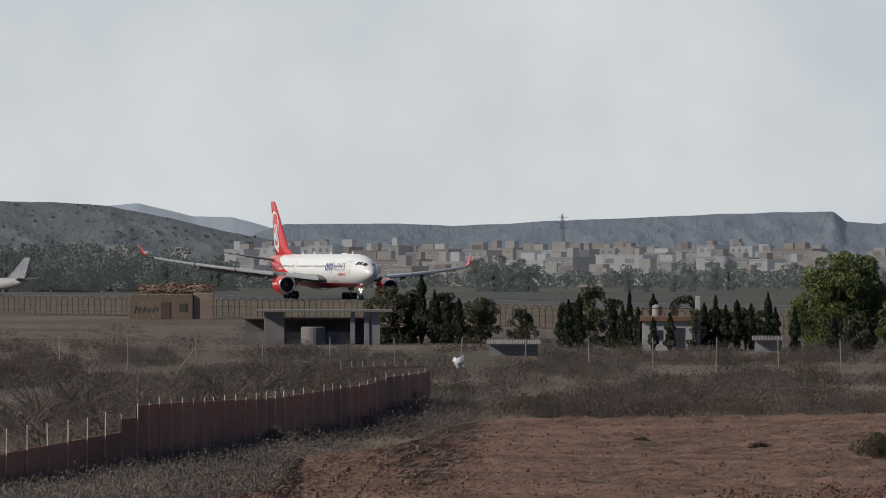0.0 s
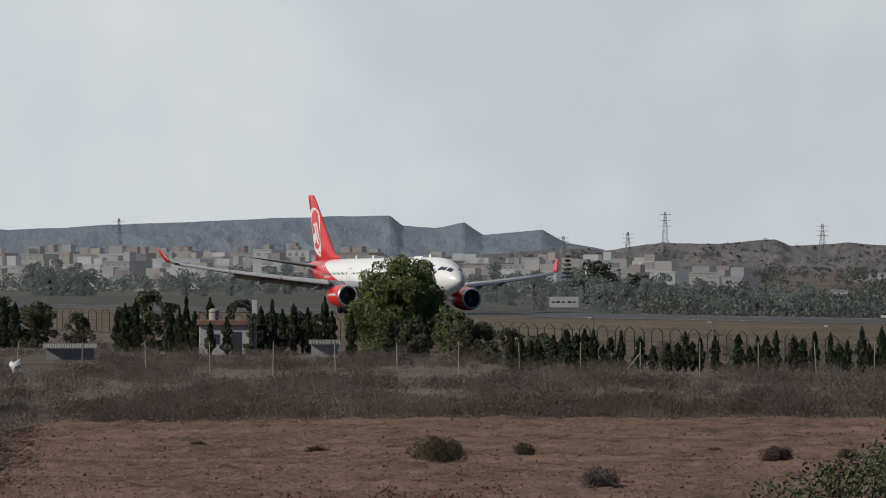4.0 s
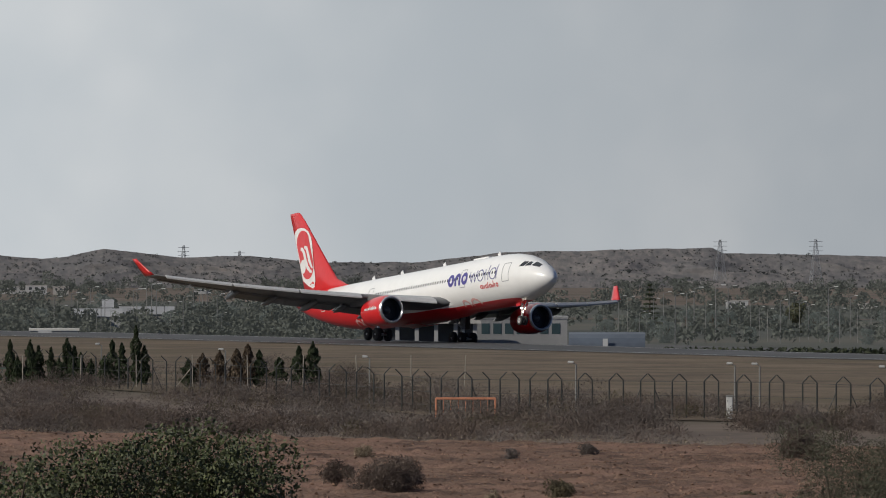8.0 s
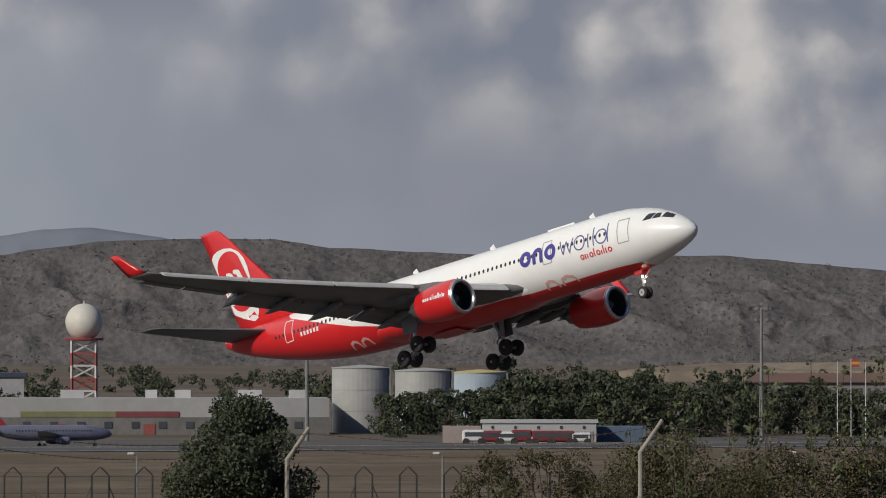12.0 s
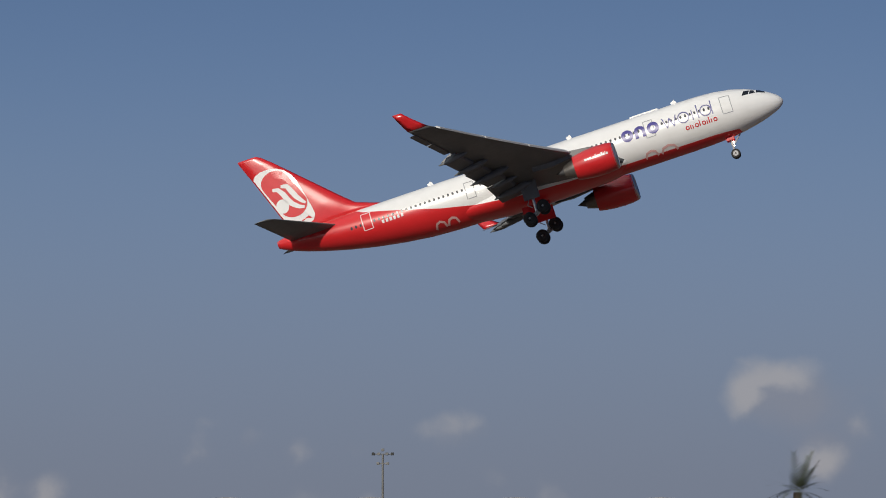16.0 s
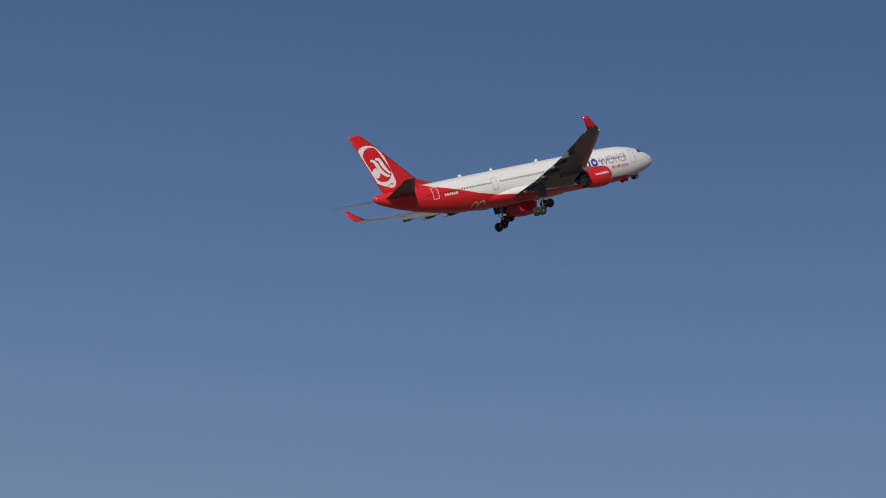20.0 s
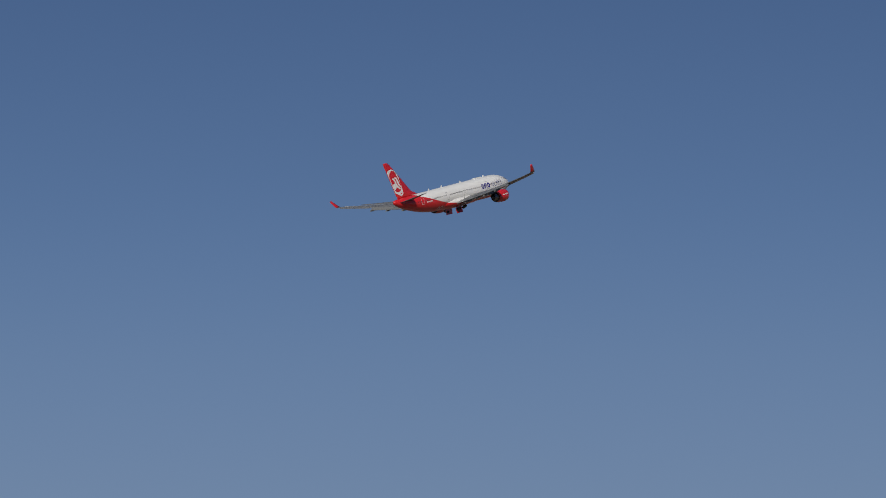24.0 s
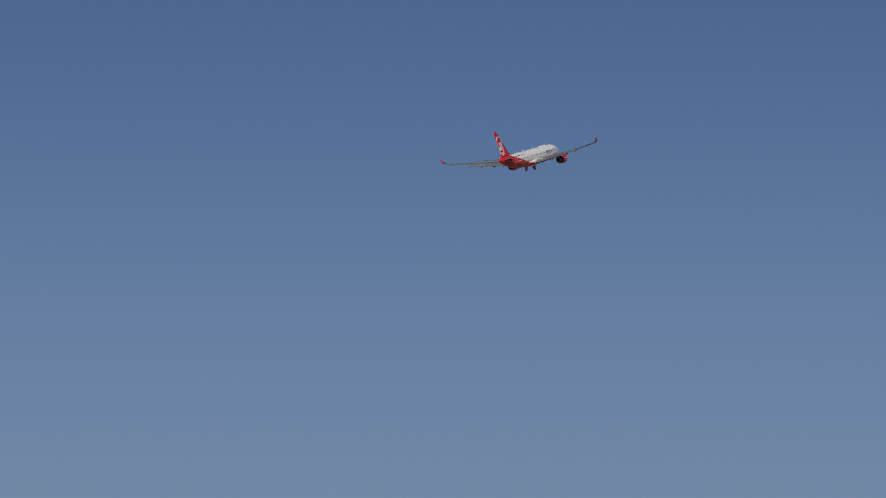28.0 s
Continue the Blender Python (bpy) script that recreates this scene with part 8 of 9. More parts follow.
def wing_ring(le, te, z, thick, twist=0.0):
    """A closed aerofoil section of 14 points between leading and trailing edge, at one span station (y set by le[1])."""
    c = le[0] - te[0]
    pts = []
    for f, up in ((0, 0), (0.03, 0.42), (0.12, 0.8), (0.3, 1.0), (0.55, 0.82), (0.8, 0.4), (1.0, 0.02), (1.0, -0.02), (0.8, -0.16), (0.55, -0.42), (0.3, -0.62), (0.12, -0.55), (0.03, -0.32)):
        pts.append((le[0] - c * f, le[1], z + thick * c * up - twist * c * (f - 0.3)))
    return pts


# wing stations: half span y, leading edge x, trailing edge x, height, thickness ratio
WING = [(1.5, 11.2, -0.9, 3.35, 0.075), (2.8, 10.2, -1.1, 3.45, 0.075), (5.0, 8.7, -1.5, 3.75, 0.070), (9.4, 5.9, -2.2, 4.30, 0.062), (15.0, 2.45, -4.0, 5.05, 0.058), (21.0, -1.2, -5.95, 5.95, 0.055), (26.0, -4.25, -7.55, 6.80, 0.052), (28.7, -5.95, -8.45, 7.32, 0.05), (29.4, -6.5, -8.75, 7.50, 0.05)]


def wing_at(y):
    y = abs(y)
    for a, b in zip(WING, WING[1:]):
        if a[0] <= y <= b[0]:
            f = (y - a[0]) / (b[0] - a[0])
            return tuple(a[k] + (b[k] - a[k]) * f for k in range(1, 5))
    return WING[-1][1:]


def build_airliner():
    jet = thing("airliner", pose(0, 0, 0), "white and red twin-engine wide-body airliner taking off", "airplane")
    body_mat = livery()
    rings = []
    fine = []
    for a, b in zip(STATIONS, STATIONS[1:]):
        steps = max(1, int((a[0] - b[0]) / 1.2))
        fine += [a[0] + (b[0] - a[0]) * k / steps for k in range(steps)]
    fine.append(STATIONS[-1][0])
    for x in fine:
        c, hw, hh = hull(x)
        rings.append([(x, hw * math.cos(2 * math.pi * k / 48), c + hh * math.sin(2 * math.pi * k / 48)) for k in range(48)])
    fus = part("fuselage", loft(rings), body_mat, jet, smooth=True)

    # belly fairing under the wing
    rings = []
    for x, w, h in ((13.5, 0.6, 0.3), (11.5, 2.0, 1.1), (8.5, 2.95, 1.75), (3, 3.15, 1.95), (-3, 3.1, 1.9), (-7, 2.5, 1.4), (-10, 1.2, 0.6), (-11.2, 0.3, 0.2)):
        rings.append([(x, w * math.cos(2 * math.pi * k / 28), 3.55 + h * math.sin(2 * math.pi * k / 28) * (0.82 if math.sin(2 * math.pi * k / 28) < 0 else 0.75)) for k in range(28)])
    part("belly_fairing", loft(rings), body_mat, jet, "red and white fairing under the wing root", smooth=True)

    # cockpit windows
    for side in (-1, 1):
        panes = [[(24.78, 6.0), (25.50, 6.02), (25.74, 6.50), (25.12, 6.56)], [(25.60, 6.02), (26.28, 6.02), (26.16, 6.42), (25.82, 6.50)], [(26.38, 6.02), (27.34, 5.76), (27.22, 6.06), (26.45, 6.44)]]
        for a, b, c, d in panes:
            bm = bmesh.new()
            rows = []
            for k in range(7):
                rows.append([])
                for q in range(7):
                    u, v = q / 6, k / 6
                    x = (a[0] * (1 - u) + b[0] * u) * (1 - v) + (d[0] * (1 - u) + c[0] * u) * v
                    z = (a[1] * (1 - u) + b[1] * u) * (1 - v) + (d[1] * (1 - u) + c[1] * u) * v
                    rows[-1].append(bm.verts.new(hull_point(x, z, side, 0.015)))
            for r0, r1 in zip(rows, rows[1:]):
                for q in range(6):
                    bm.faces.new((r0[q], r0[q + 1], r1[q + 1], r1[q]))
            part("cockpit_window", bm, cockpit_glass, fus)
        # rows of cabin windows, too small to pick apart
        bm = bmesh.new()
        xs = [x for x in np.arange(21.0, -20.5, -0.533) if not any(abs(x - d) < 0.75 for d in (22.9, 14.2, -6.4, -18.2))]
        for x in xs:
            pts = [(x + 0.13 * math.cos(t), 5.72 + 0.19 * math.sin(t)) for t in np.linspace(0, 2 * math.pi, 9)[:-1]]
            bm.faces.new([bm.verts.new(hull_point(u, v, side, 0.012)) for u, v in pts])
        tagged(part("window_row", bm, window_dark, fus), kind="stuff")
        for x, w, z0, z1, mat in ((22.9, 0.55, 4.6, 6.55, line_grey), (14.2, 0.5, 4.7, 6.6, line_grey), (-6.4, 0.5, 4.6, 6.45, line_grey), (-18.2, 0.52, 5.0, 6.85, white_paint)):
            ln = [(x - w, z0), (x + w, z0), (x + w, (z0 + z1) / 2), (x + w, z1), (x - w, z1), (x - w, (z0 + z1) / 2)]
            part("cabin_door", strip_shape(ln, 0.04, lambda u, v, t: hull_point(u, v, side, t), closed=True), mat, fus, "door outline")

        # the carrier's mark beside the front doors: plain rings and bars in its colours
        place = lambda u, v, t: hull_point(u, v, side, t + 0.012)
        sg = 1 if side < 0 else -1
        ring_pts = lambda cx, cz, r: [(cx + r * math.cos(t), cz + r * math.sin(t)) for t in np.linspace(0, 2 * math.pi, 17)[:-1]]
        x0 = 11.0 if side < 0 else 21.6
        for cx, half, r, kind, mat in ((0.68, 0.19, 0.48, "ring", blue_mark), (2.12, 0.19, 0.42, "arch", blue_mark), (3.62, 0.19, 0.48, "ring", blue_mark), (5.55, 0.055, 0.62, "zig", blue_thin), (7.10, 0.055, 0.60, "ring", blue_thin), (8.10, 0.055, 0.6, "bar", blue_thin), (8.72, 0.055, 1.1, "tall", blue_thin), (9.62, 0.055, 0.60, "ring", blue_thin), (10.30, 0.055, 1.1, "tall", blue_thin)):
            cx = x0 + sg * cx
            cz = 5.62
            if kind == "ring":
                bm = strip_shape(ring_pts(cx, cz, r), half, place, closed=True)
            elif kind == "arch":
                bm = strip_shape([(cx - sg * r, cz - 0.66)] + [(cx - sg * r * math.cos(t), cz + 0.12 + 0.38 * math.sin(t)) for t in np.linspace(0, math.pi, 8)] + [(cx + sg * r, cz - 0.66)], half, place)
            elif kind == "zig":
                bm = strip_shape([(cx + sg * u * r * 1.25, cz + v) for u, v in ((-1, 0.62), (-0.5, -0.62), (0, 0.45), (0.5, -0.62), (1, 0.62))], half, place)
            elif kind == "bar":
                bm = strip_shape([(cx, cz - 0.62), (cx, cz), (cx, cz + 0.55)], half, place)
            else:
                bm = strip_shape([(cx, cz - 0.62), (cx, cz + 0.2), (cx, cz + 0.98)], half, place)
            part("carrier_mark", bm, mat, fus)
        # the smaller red mark below: rings and thin bars
        bx = x0 + sg * 7.0
        for k, (kind, h) in enumerate((("ring", 0), ("bar", 0.42), ("bar", 0.36), ("ring", 0), ("bar", 0.66), ("ring", 0), ("bar", 0.36), ("bar", 0.70), ("bar", 0.42), ("ring", 0))):
            if kind == "ring":
                bx += sg * 0.21
                part("carrier_mark", strip_shape(ring_pts(bx, 4.36, 0.17), 0.055, place, closed=True), red_paint, fus)
                bx += sg * 0.36
            else:
                part("carrier_mark", strip_shape([(bx, 4.14), (bx, 4.14 + h / 2), (bx, 4.14 + h)], 0.055, place), red_paint, fus)
                bx += sg * 0.24
        # registration: plain bars
        bx = -16.6 if side < 0 else -14.0
        for k in range(6):
            xa = bx + sg * k * 0.44
            part("registration_bar", flat_shape([(xa, 5.12), (xa + sg * 0.26, 5.12), (xa + sg * 0.26, 5.48), (xa, 5.48)], place), white_paint, fus)
        # pale stroke under the belly
        for cx, w in ((15.6, 0.9), (13.6, 0.7), (-9.2, 0.6), (-10.6, 0.6)):
            ln = [(cx - w, 2.75), (cx - w * 0.7, 3.2), (cx, 3.35), (cx + w * 0.7, 3.2), (cx + w, 2.75)]
            part("belly_mark", strip_shape(ln, 0.11, lambda u, v, t: hull_point(u, max(v, hull(u)[0] - hull(u)[2] + 0.05), side, t + 0.01)), surface("pale_red_mark", (0.72, 0.42, 0.40), (0.66, 0.38, 0.36), rough=0.4, grain=0.5), fus)
    for x in (17.5, 5.5, -4.0, -10.5):
        bm = bmesh.new()
        top = hull(x)[0] + hull(x)[2]
        add_box(bm, -0.28, 0.28, -0.03, 0.03, -0.05, 0.42, m=Matrix.Translation((x, 0, top)) @ pose(0, 0, 0, 0, -25))
        part("blade_antenna", bm, white_paint, fus)
    bm = bmesh.new()
    add_box(bm, -1.6, 1.6, -0.35, 0.35, 0, 0.16, m=Matrix.Translation((14, 0, 7.9)))
    part("satellite_antenna_fairing", bm, white_paint, fus)

    # wings
    wings = []
    for side in (-1, 1):
        rings = [wing_ring((le, y * side), (te, y * side), z, th) for y, le, te, z, th in WING]
        wing = part("wing", loft(rings), wing_grey, jet, smooth=True)
        wings.append(wing)
        tip = WING[-1]
        wl = []
        for f in np.linspace(0, 1, 5):
            y = (29.4 + 0.95 * f) * side
            z = 7.5 + 1.95 * f ** 1.1
            le = -6.5 - 2.3 * f
            te = -8.75 - 1.0 * f
            wl.append([(le - (le - te) * q, y + side * o, z) for q, o in ((0, 0), (0.3, 0.07), (0.7, 0.05), (1, 0), (0.7, -0.05), (0.3, -0.07))])
        part("winglet", loft(wl), red_paint, wing, "red winglet", smooth=True)
        # slats along the leading edge, drooped
        for y0, y1 in ((3.6, 8.3), (10.4, 16.0), (16.2, 22.2), (22.4, 28.4)):
            bm_r = []
            for y in np.linspace(y0, y1, 4):
                le, te, z, th = wing_at(y)
                c = le - te
                bm_r.append([(le + 0.30 + 0.01 * c, y * side, z - 0.26), (le + 0.38, y * side, z - 0.10), (le + 0.02, y * side, z + 0.20 * th * c + 0.12), (le - 0.10 * c, y * side, z + 0.85 * th * c), (le - 0.08 * c, y * side, z + 0.4 * th * c), (le + 0.1, y * side, z - 0.12)])
            part("slat", loft(bm_r), surface("slat_grey", (0.45, 0.455, 0.46), (0.38, 0.385, 0.39), rough=0.35, grain=0.6), wing)
        # flaps behind the trailing edge, set for take-off
        for y0, y1, ch in ((3.0, 8.9, 2.3), (9.2, 14.6, 1.9), (14.7, 20.4, 1.5)):
            fr = []
            for y in np.linspace(y0, y1, 4):
                le, te, z, th = wing_at(y)
                cc = ch * (1 - 0.02 * (y - y0))
                fr.append([(te + 0.55, y * side, z + 0.10), (te - 0.1, y * side, z + 0.12), (te - cc, y * side, z - 0.52), (te - cc + 0.05, y * side, z - 0.58), (te + 0.3, y * side, z - 0.28)])
            part("flap", loft(fr), wing_grey, wing)
        for y0, y1 in ((21.0, 24.6), (24.8, 28.2)):
            fr = []
            for y in np.linspace(y0, y1, 3):
                le, te, z, th = wing_at(y)
                fr.append([(te + 0.15, y * side, z + 0.07), (te - 0.55, y * side, z - 0.06), (te - 0.55, y * side, z - 0.09), (te + 0.12, y * side, z - 0.08)])
            part("aileron", loft(fr), wing_grey, wing)
        for y, ln, r in ((5.8, 4.6, 0.36), (12.3, 4.6, 0.34), (16.4, 4.0, 0.30), (20.3, 3.4, 0.26), (8.9, 3.2, 0.26)):
            le, te, z, th = wing_at(y)
            prof = [(0, 0.03), (0.35, r * 0.6), (1.0, r), (ln * 0.55, r * 1.02), (ln * 0.8, r * 0.62), (ln, 0.03)]
            mm = Matrix.Translation((te + ln * 0.48, y * side, z - 0.30)) @ pose(0, 0, 0, 0, -98, 0) @ Matrix.Diagonal((1.25, 0.8, 1, 1))
            part("flap_track_fairing", lathe(prof, 10, mm), wing_grey, wing, smooth=True)

        # engine
        eng = part("engine_nacelle", lathe([(0.0, 1.30), (0.05, 1.40), (0.25, 1.50), (0.9, 1.60), (1.8, 1.63), (3.0, 1.58), (4.1, 1.42), (4.7, 1.30)], 40, Matrix.Translation((10.35, 9.37 * side, 2.55)) @ pose(0, 0, 0, 0, -90, 0), closed=False), red_paint, wing, "red engine nacelle", smooth=True)
        mm = Matrix.Translation((10.35, 9.37 * side, 2.55)) @ pose(0, 0, 0, 0, -90, 0)
        part("intake_lip", lathe([(0.30, 1.515), (0.05, 1.415), (-0.03, 1.33), (0.02, 1.24), (0.35, 1.19)], 40, mm, closed=False), bare_metal, eng, "silver intake lip", smooth=True)
        part("intake_duct", lathe([(0.34, 1.19), (0.9, 1.20), (1.35, 1.22)], 32, mm, closed=False), dark_grey, eng, smooth=True)
        part("fan", lathe([(1.15, 0.05), (1.16, 1.22)], 32, mm), surface("fan_blades_dark", (0.03, 0.03, 0.032), (0.05, 0.05, 0.052), rough=0.5, metal=0.6, grain=0.2), eng)
        part("spinner", lathe([(0.62, 0.02), (0.75, 0.16), (1.0, 0.33), (1.16, 0.42)], 20, mm), surface("spinner_grey", (0.18, 0.18, 0.185), (0.14, 0.14, 0.145), rough=0.45, grain=0.3), eng, smooth=True)
        part("core_nozzle", lathe([(4.2, 1.1), (4.72, 1.0), (5.3, 0.82), (5.9, 0.62)], 28, mm, closed=False), surface("nozzle_metal", (0.25, 0.235, 0.22), (0.17, 0.16, 0.15), rough=0.4, metal=0.8, grain=0.3), eng, smooth=True)
        part("exhaust_plug", lathe([(5.2, 0.55), (5.9, 0.42), (6.6, 0.12), (6.8, 0.02)], 20, mm), dark_grey, eng, smooth=True)
        part("nozzle_inside", lathe([(4.5, 0.02), (4.51, 1.28)], 28, mm), dark_grey, eng)
        rings = []
        for x, z0, z1, w in ((8.6, 4.0, 4.15, 0.05), (7.6, 3.9, 4.35, 0.22), (5.6, 3.75, 4.55, 0.3), (3.4, 3.5, 4.4, 0.3), (1.2, 3.6, 4.2, 0.12)):
            rings.append([(x, 9.37 * side - w, z0), (x, 9.37 * side + w, z0), (x, 9.37 * side + w, z1), (x, 9.37 * side - w, z1)])
        part("engine_pylon", loft(rings), wing_grey, wing)
        # carrier mark on the nacelle: plain white bars
        place = lambda u, v, t: Vector((10.35 - u, 9.37 * side + side * math.sqrt(max(0.0, (curve_at([(0, 1.4), (0.9, 1.61), (1.8, 1.645), (3, 1.6), (4.1, 1.44)], u)) ** 2 - (v - 2.55) ** 2)) + side * 0.012, v))
        u = 0.75 if side < 0 else 0.75
        for w, h in ((0.2, 0.26), (0.06, 0.4), (0.14, 0.26), (0.2, 0.42), (0.2, 0.26), (0.13, 0.26), (0.06, 0.42), (0.06, 0.4), (0.2, 0.26), (0.06, 0.08), (0.2, 0.26), (0.2, 0.26), (0.28, 0.26)):
            part("nacelle_mark", flat_shape([(u, 2.62), (u + w, 2.62), (u + w, 2.62 + h), (u, 2.62 + h)], place), white_paint, eng)
            u += w + 0.055
        # tailplane
        rings = [wing_ring((le, y * side), (te, y * side), z, th) for y, le, te, z, th in ((0.7, -20.9, -26.9, 6.75, 0.05), (1.7, -21.6, -27.0, 6.85, 0.05), (5.5, -24.4, -28.1, 7.4, 0.048), (9.0, -27.0, -29.15, 7.92, 0.045), (9.6, -27.7, -29.3, 8.0, 0.04))]
        part("tailplane", loft(rings), wing_grey, jet, smooth=True)

    # fin
    fin_rows = [(7.6, -15.2, -26.3), (8.2, -17.1, -26.6), (8.9, -19.0, -26.95), (10.0, -20.2, -27.35), (12.0, -22.25, -28.1), (14.0, -24.3, -28.85), (16.0, -26.35, -29.65), (17.0, -27.5, -30.05), (17.25, -28.0, -30.1)]
    rings = []
    for z, le, te in fin_rows:
        c = le - te
        hw = 0.052 * c if z > 8.5 else 0.30
        rings.append([(le - c * q, o * hw, z) for q, o in ((0, 0), (0.06, 0.55), (0.2, 0.95), (0.4, 1.0), (0.7, 0.55), (1, 0.04), (1, -0.04), (0.7, -0.55), (0.4, -1.0), (0.2, -0.95), (0.06, -0.55))])
    fin = part("fin", loft(rings), red_paint, jet, smooth=True)

    def fin_place(side):
        def place(u, v, t):
            # u along, v up; the skin of the fin
            z = v
            for a, b in zip(fin_rows, fin_rows[1:]):
                if a[0] <= z <= b[0]:
                    f = (z - a[0]) / (b[0] - a[0])
                    le, te = a[1] + (b[1] - a[1]) * f, a[2] + (b[2] - a[2]) * f
            c = le - te
            q = min(max((le - u) / c, 0.0), 1.0)
            hw = (0.052 * c if z > 8.5 else 0.3) * curve_at([(0, 0), (0.06, 0.55), (0.2, 0.95), (0.4, 1.0), (0.7, 0.55), (1, 0.04)], q)
            return Vector((u, side * (hw + t + 0.03), z))
        return place

    for side in (-1, 1):
        place = fin_place(side)
        # a white rounded field along the rudder, a red one inside it, then a disc and two curved strokes
        aft = lambda u, v, t, place=place: place(u - 0.55, v, t)
        white_field = [(-28.45, 14.75), (-28.15, 15.15), (-27.5, 15.38), (-26.6, 15.42), (-25.7, 15.25), (-24.9, 14.8), (-24.25, 14.05), (-23.85, 13.2), (-23.45, 11.5), (-23.05, 9.6), (-23.0, 9.0), (-23.3, 8.45), (-23.9, 8.25), (-25.2, 8.75), (-26.42, 9.35), (-27.35, 11.8)]
        part("fin_mark_field", flat_shape(white_field, aft), white_paint, fin)
        axis = [(-25.0, 10.85), (-26.25, 13.7)]
        (ax, az), (bx, bz) = axis
        tilt = math.atan2(bz - az, bx - ax)
        red_field = [(bx + 1.58 * math.cos(tilt + t), bz + 1.36 * math.sin(tilt + t)) for t in np.linspace(-1.5, 1.5, 12)] + [(ax + 1.62 * math.cos(tilt + t), az + 1.45 * math.sin(tilt + t)) for t in np.linspace(1.65, 4.6, 12)]
        part("fin_mark_core", flat_shape(red_field, aft, 0.035), red_paint, fin)
        part("fin_mark_disc", flat_shape([(-26.18 + 0.72 * math.cos(t), 10.95 + 0.80 * math.sin(t)) for t in np.linspace(0, 2 * math.pi, 17)[:-1]], aft, 0.055), white_paint, fin)
        for line, w in (([(-26.75, 13.02), (-26.15, 12.85), (-25.72, 12.2), (-25.45, 11.45), (-25.0, 10.8), (-24.35, 10.3), (-23.85, 10.15)], 0.31), ([(-25.75, 13.12), (-25.1, 12.95), (-24.75, 12.2), (-24.42, 11.5), (-23.95, 10.85), (-23.62, 10.55)], 0.30)):
            part("fin_mark_stroke", strip_shape(line, lambda f, w=w: w * (0.25 + 0.75 * math.sin(math.pi * min(0.12 + f * 0.8, 1))), aft, 0.055), white_paint, fin)

    # landing gear
    def wheel(parent, x, y, z, r, w):
        t = part("wheel", lathe([(-w * 0.5, r * 0.62), (-w * 0.5, r * 0.86), (-w * 0.36, r * 0.98), (0, r), (w * 0.36, r * 0.98), (w * 0.5, r * 0.86), (w * 0.5, r * 0.62)], 24, Matrix.Translation((x, y, z)) @ pose(0, 0, 0, 90, 0, 0)), tyre_rubber, parent, smooth=True)
        part("rim", lathe([(-w * 0.42, 0.05), (-w * 0.53, r * 0.2), (-w * 0.51, r * 0.58), (w * 0.51, r * 0.58), (w * 0.53, r * 0.2), (w * 0.42, 0.05)], 16, Matrix.Translation((x, y, z)) @ pose(0, 0, 0, 90, 0, 0)), strut_metal, t)
        return t

    trucks, doors, legs, pistons = [], [], [], []

    def hinged(ob, h, move=True):
        """Moves a part's origin to its hinge h; with move off, the part rides on one that has that hinge."""
        ob.data.transform(Matrix.Translation(-Vector(h)))
        if move:
            ob.matrix_basis = Matrix.Translation(h)
        return ob

    for side in (-1, 1):
        y = 5.34 * side
        bm = rod((0.1, y, 4.0), (0.03, y, 1.75), 0.27, 0.24, 12)
        add_rod(bm, (0.1, y - 1.9 * side, 3.6), (0.02, y, 1.7), 0.11, 0.09)
        add_rod(bm, (-1.3, y, 3.5), (-0.05, y, 1.9), 0.09, 0.08)
        add_rod(bm, (-0.35, y, 1.9), (-0.75, y, 1.25), 0.05)
        add_rod(bm, (-0.75, y, 1.25), (-0.25, y, 0.85), 0.05)
        leg = hinged(part("main_gear_leg", bm, strut_metal, jet, smooth=False), (0.1, y, 4.0))
        legs.append(leg)
        pistons.append(hinged(part("piston", rod((0.06, y, 2.6), (0, y, 0.72), 0.16, 0.16, 12), bare_metal, leg, "bright sliding gear piston"), (0.1, y, 4.0), False))
        truck = thing("bogie", pose(0, y, 0.72), "", "")
        truck.parent = jet
        bm = rod((-1.05, 0, 0), (1.05, 0, 0), 0.17, 0.17, 10)
        for x in (-0.99, 0.99):
            add_rod(bm, (x, -0.95, 0), (x, 0.95, 0), 0.11, 0.11, 8)
        add_box(bm, -0.3, 0.3, -0.25, 0.25, -0.2, 0.25, 0.05)
        part("bogie_beam", bm, strut_metal, truck)
        for x in (-0.99, 0.99):
            for o in (-0.70, 0.70):
                part("wheel", lathe([(-0.25, 0.44), (-0.25, 0.60), (-0.19, 0.69), (0, 0.715), (0.19, 0.69), (0.25, 0.60), (0.25, 0.44), (0.27, 0.40), (0.20, 0.12), (-0.20, 0.12), (-0.27, 0.40)], 26, Matrix.Translation((x, o, 0)) @ pose(0, 0, 0, 90, 0, 0), closed=True), tyre_rubber, truck, smooth=True)
        trucks.append(truck)
        bm = box(-0.9, 0.9, y + 0.42 * side - 0.03, y + 0.42 * side + 0.03, 1.7, 3.7, 0.02)
        hinged(part("gear_leg_door", bm, wing_grey, leg), (0.1, y, 4.0), False)
        door = part("gear_bay_door", box(-1.6, 1.5, -0.03, 0.03, -1.5, 0.0, 0.02), red_paint, jet, "red gear bay door")
        door.matrix_basis = pose(-0.1, 1.45 * side, 2.02, -80 * side)
        doors.append(door)
    bm = rod((22.1, 0, 3.0), (22.23, 0, 0.55), 0.15, 0.12, 10)
    add_rod(bm, (23.6, 0, 2.75), (22.25, 0, 1.5), 0.07)
    add_rod(bm, (22.23, -0.3, 0.5), (22.23, 0.3, 0.5), 0.07)
    nose_hinge = (22.1, 0, 3.0)
    nose_leg = hinged(part("nose_gear_leg", bm, strut_metal, jet), nose_hinge)
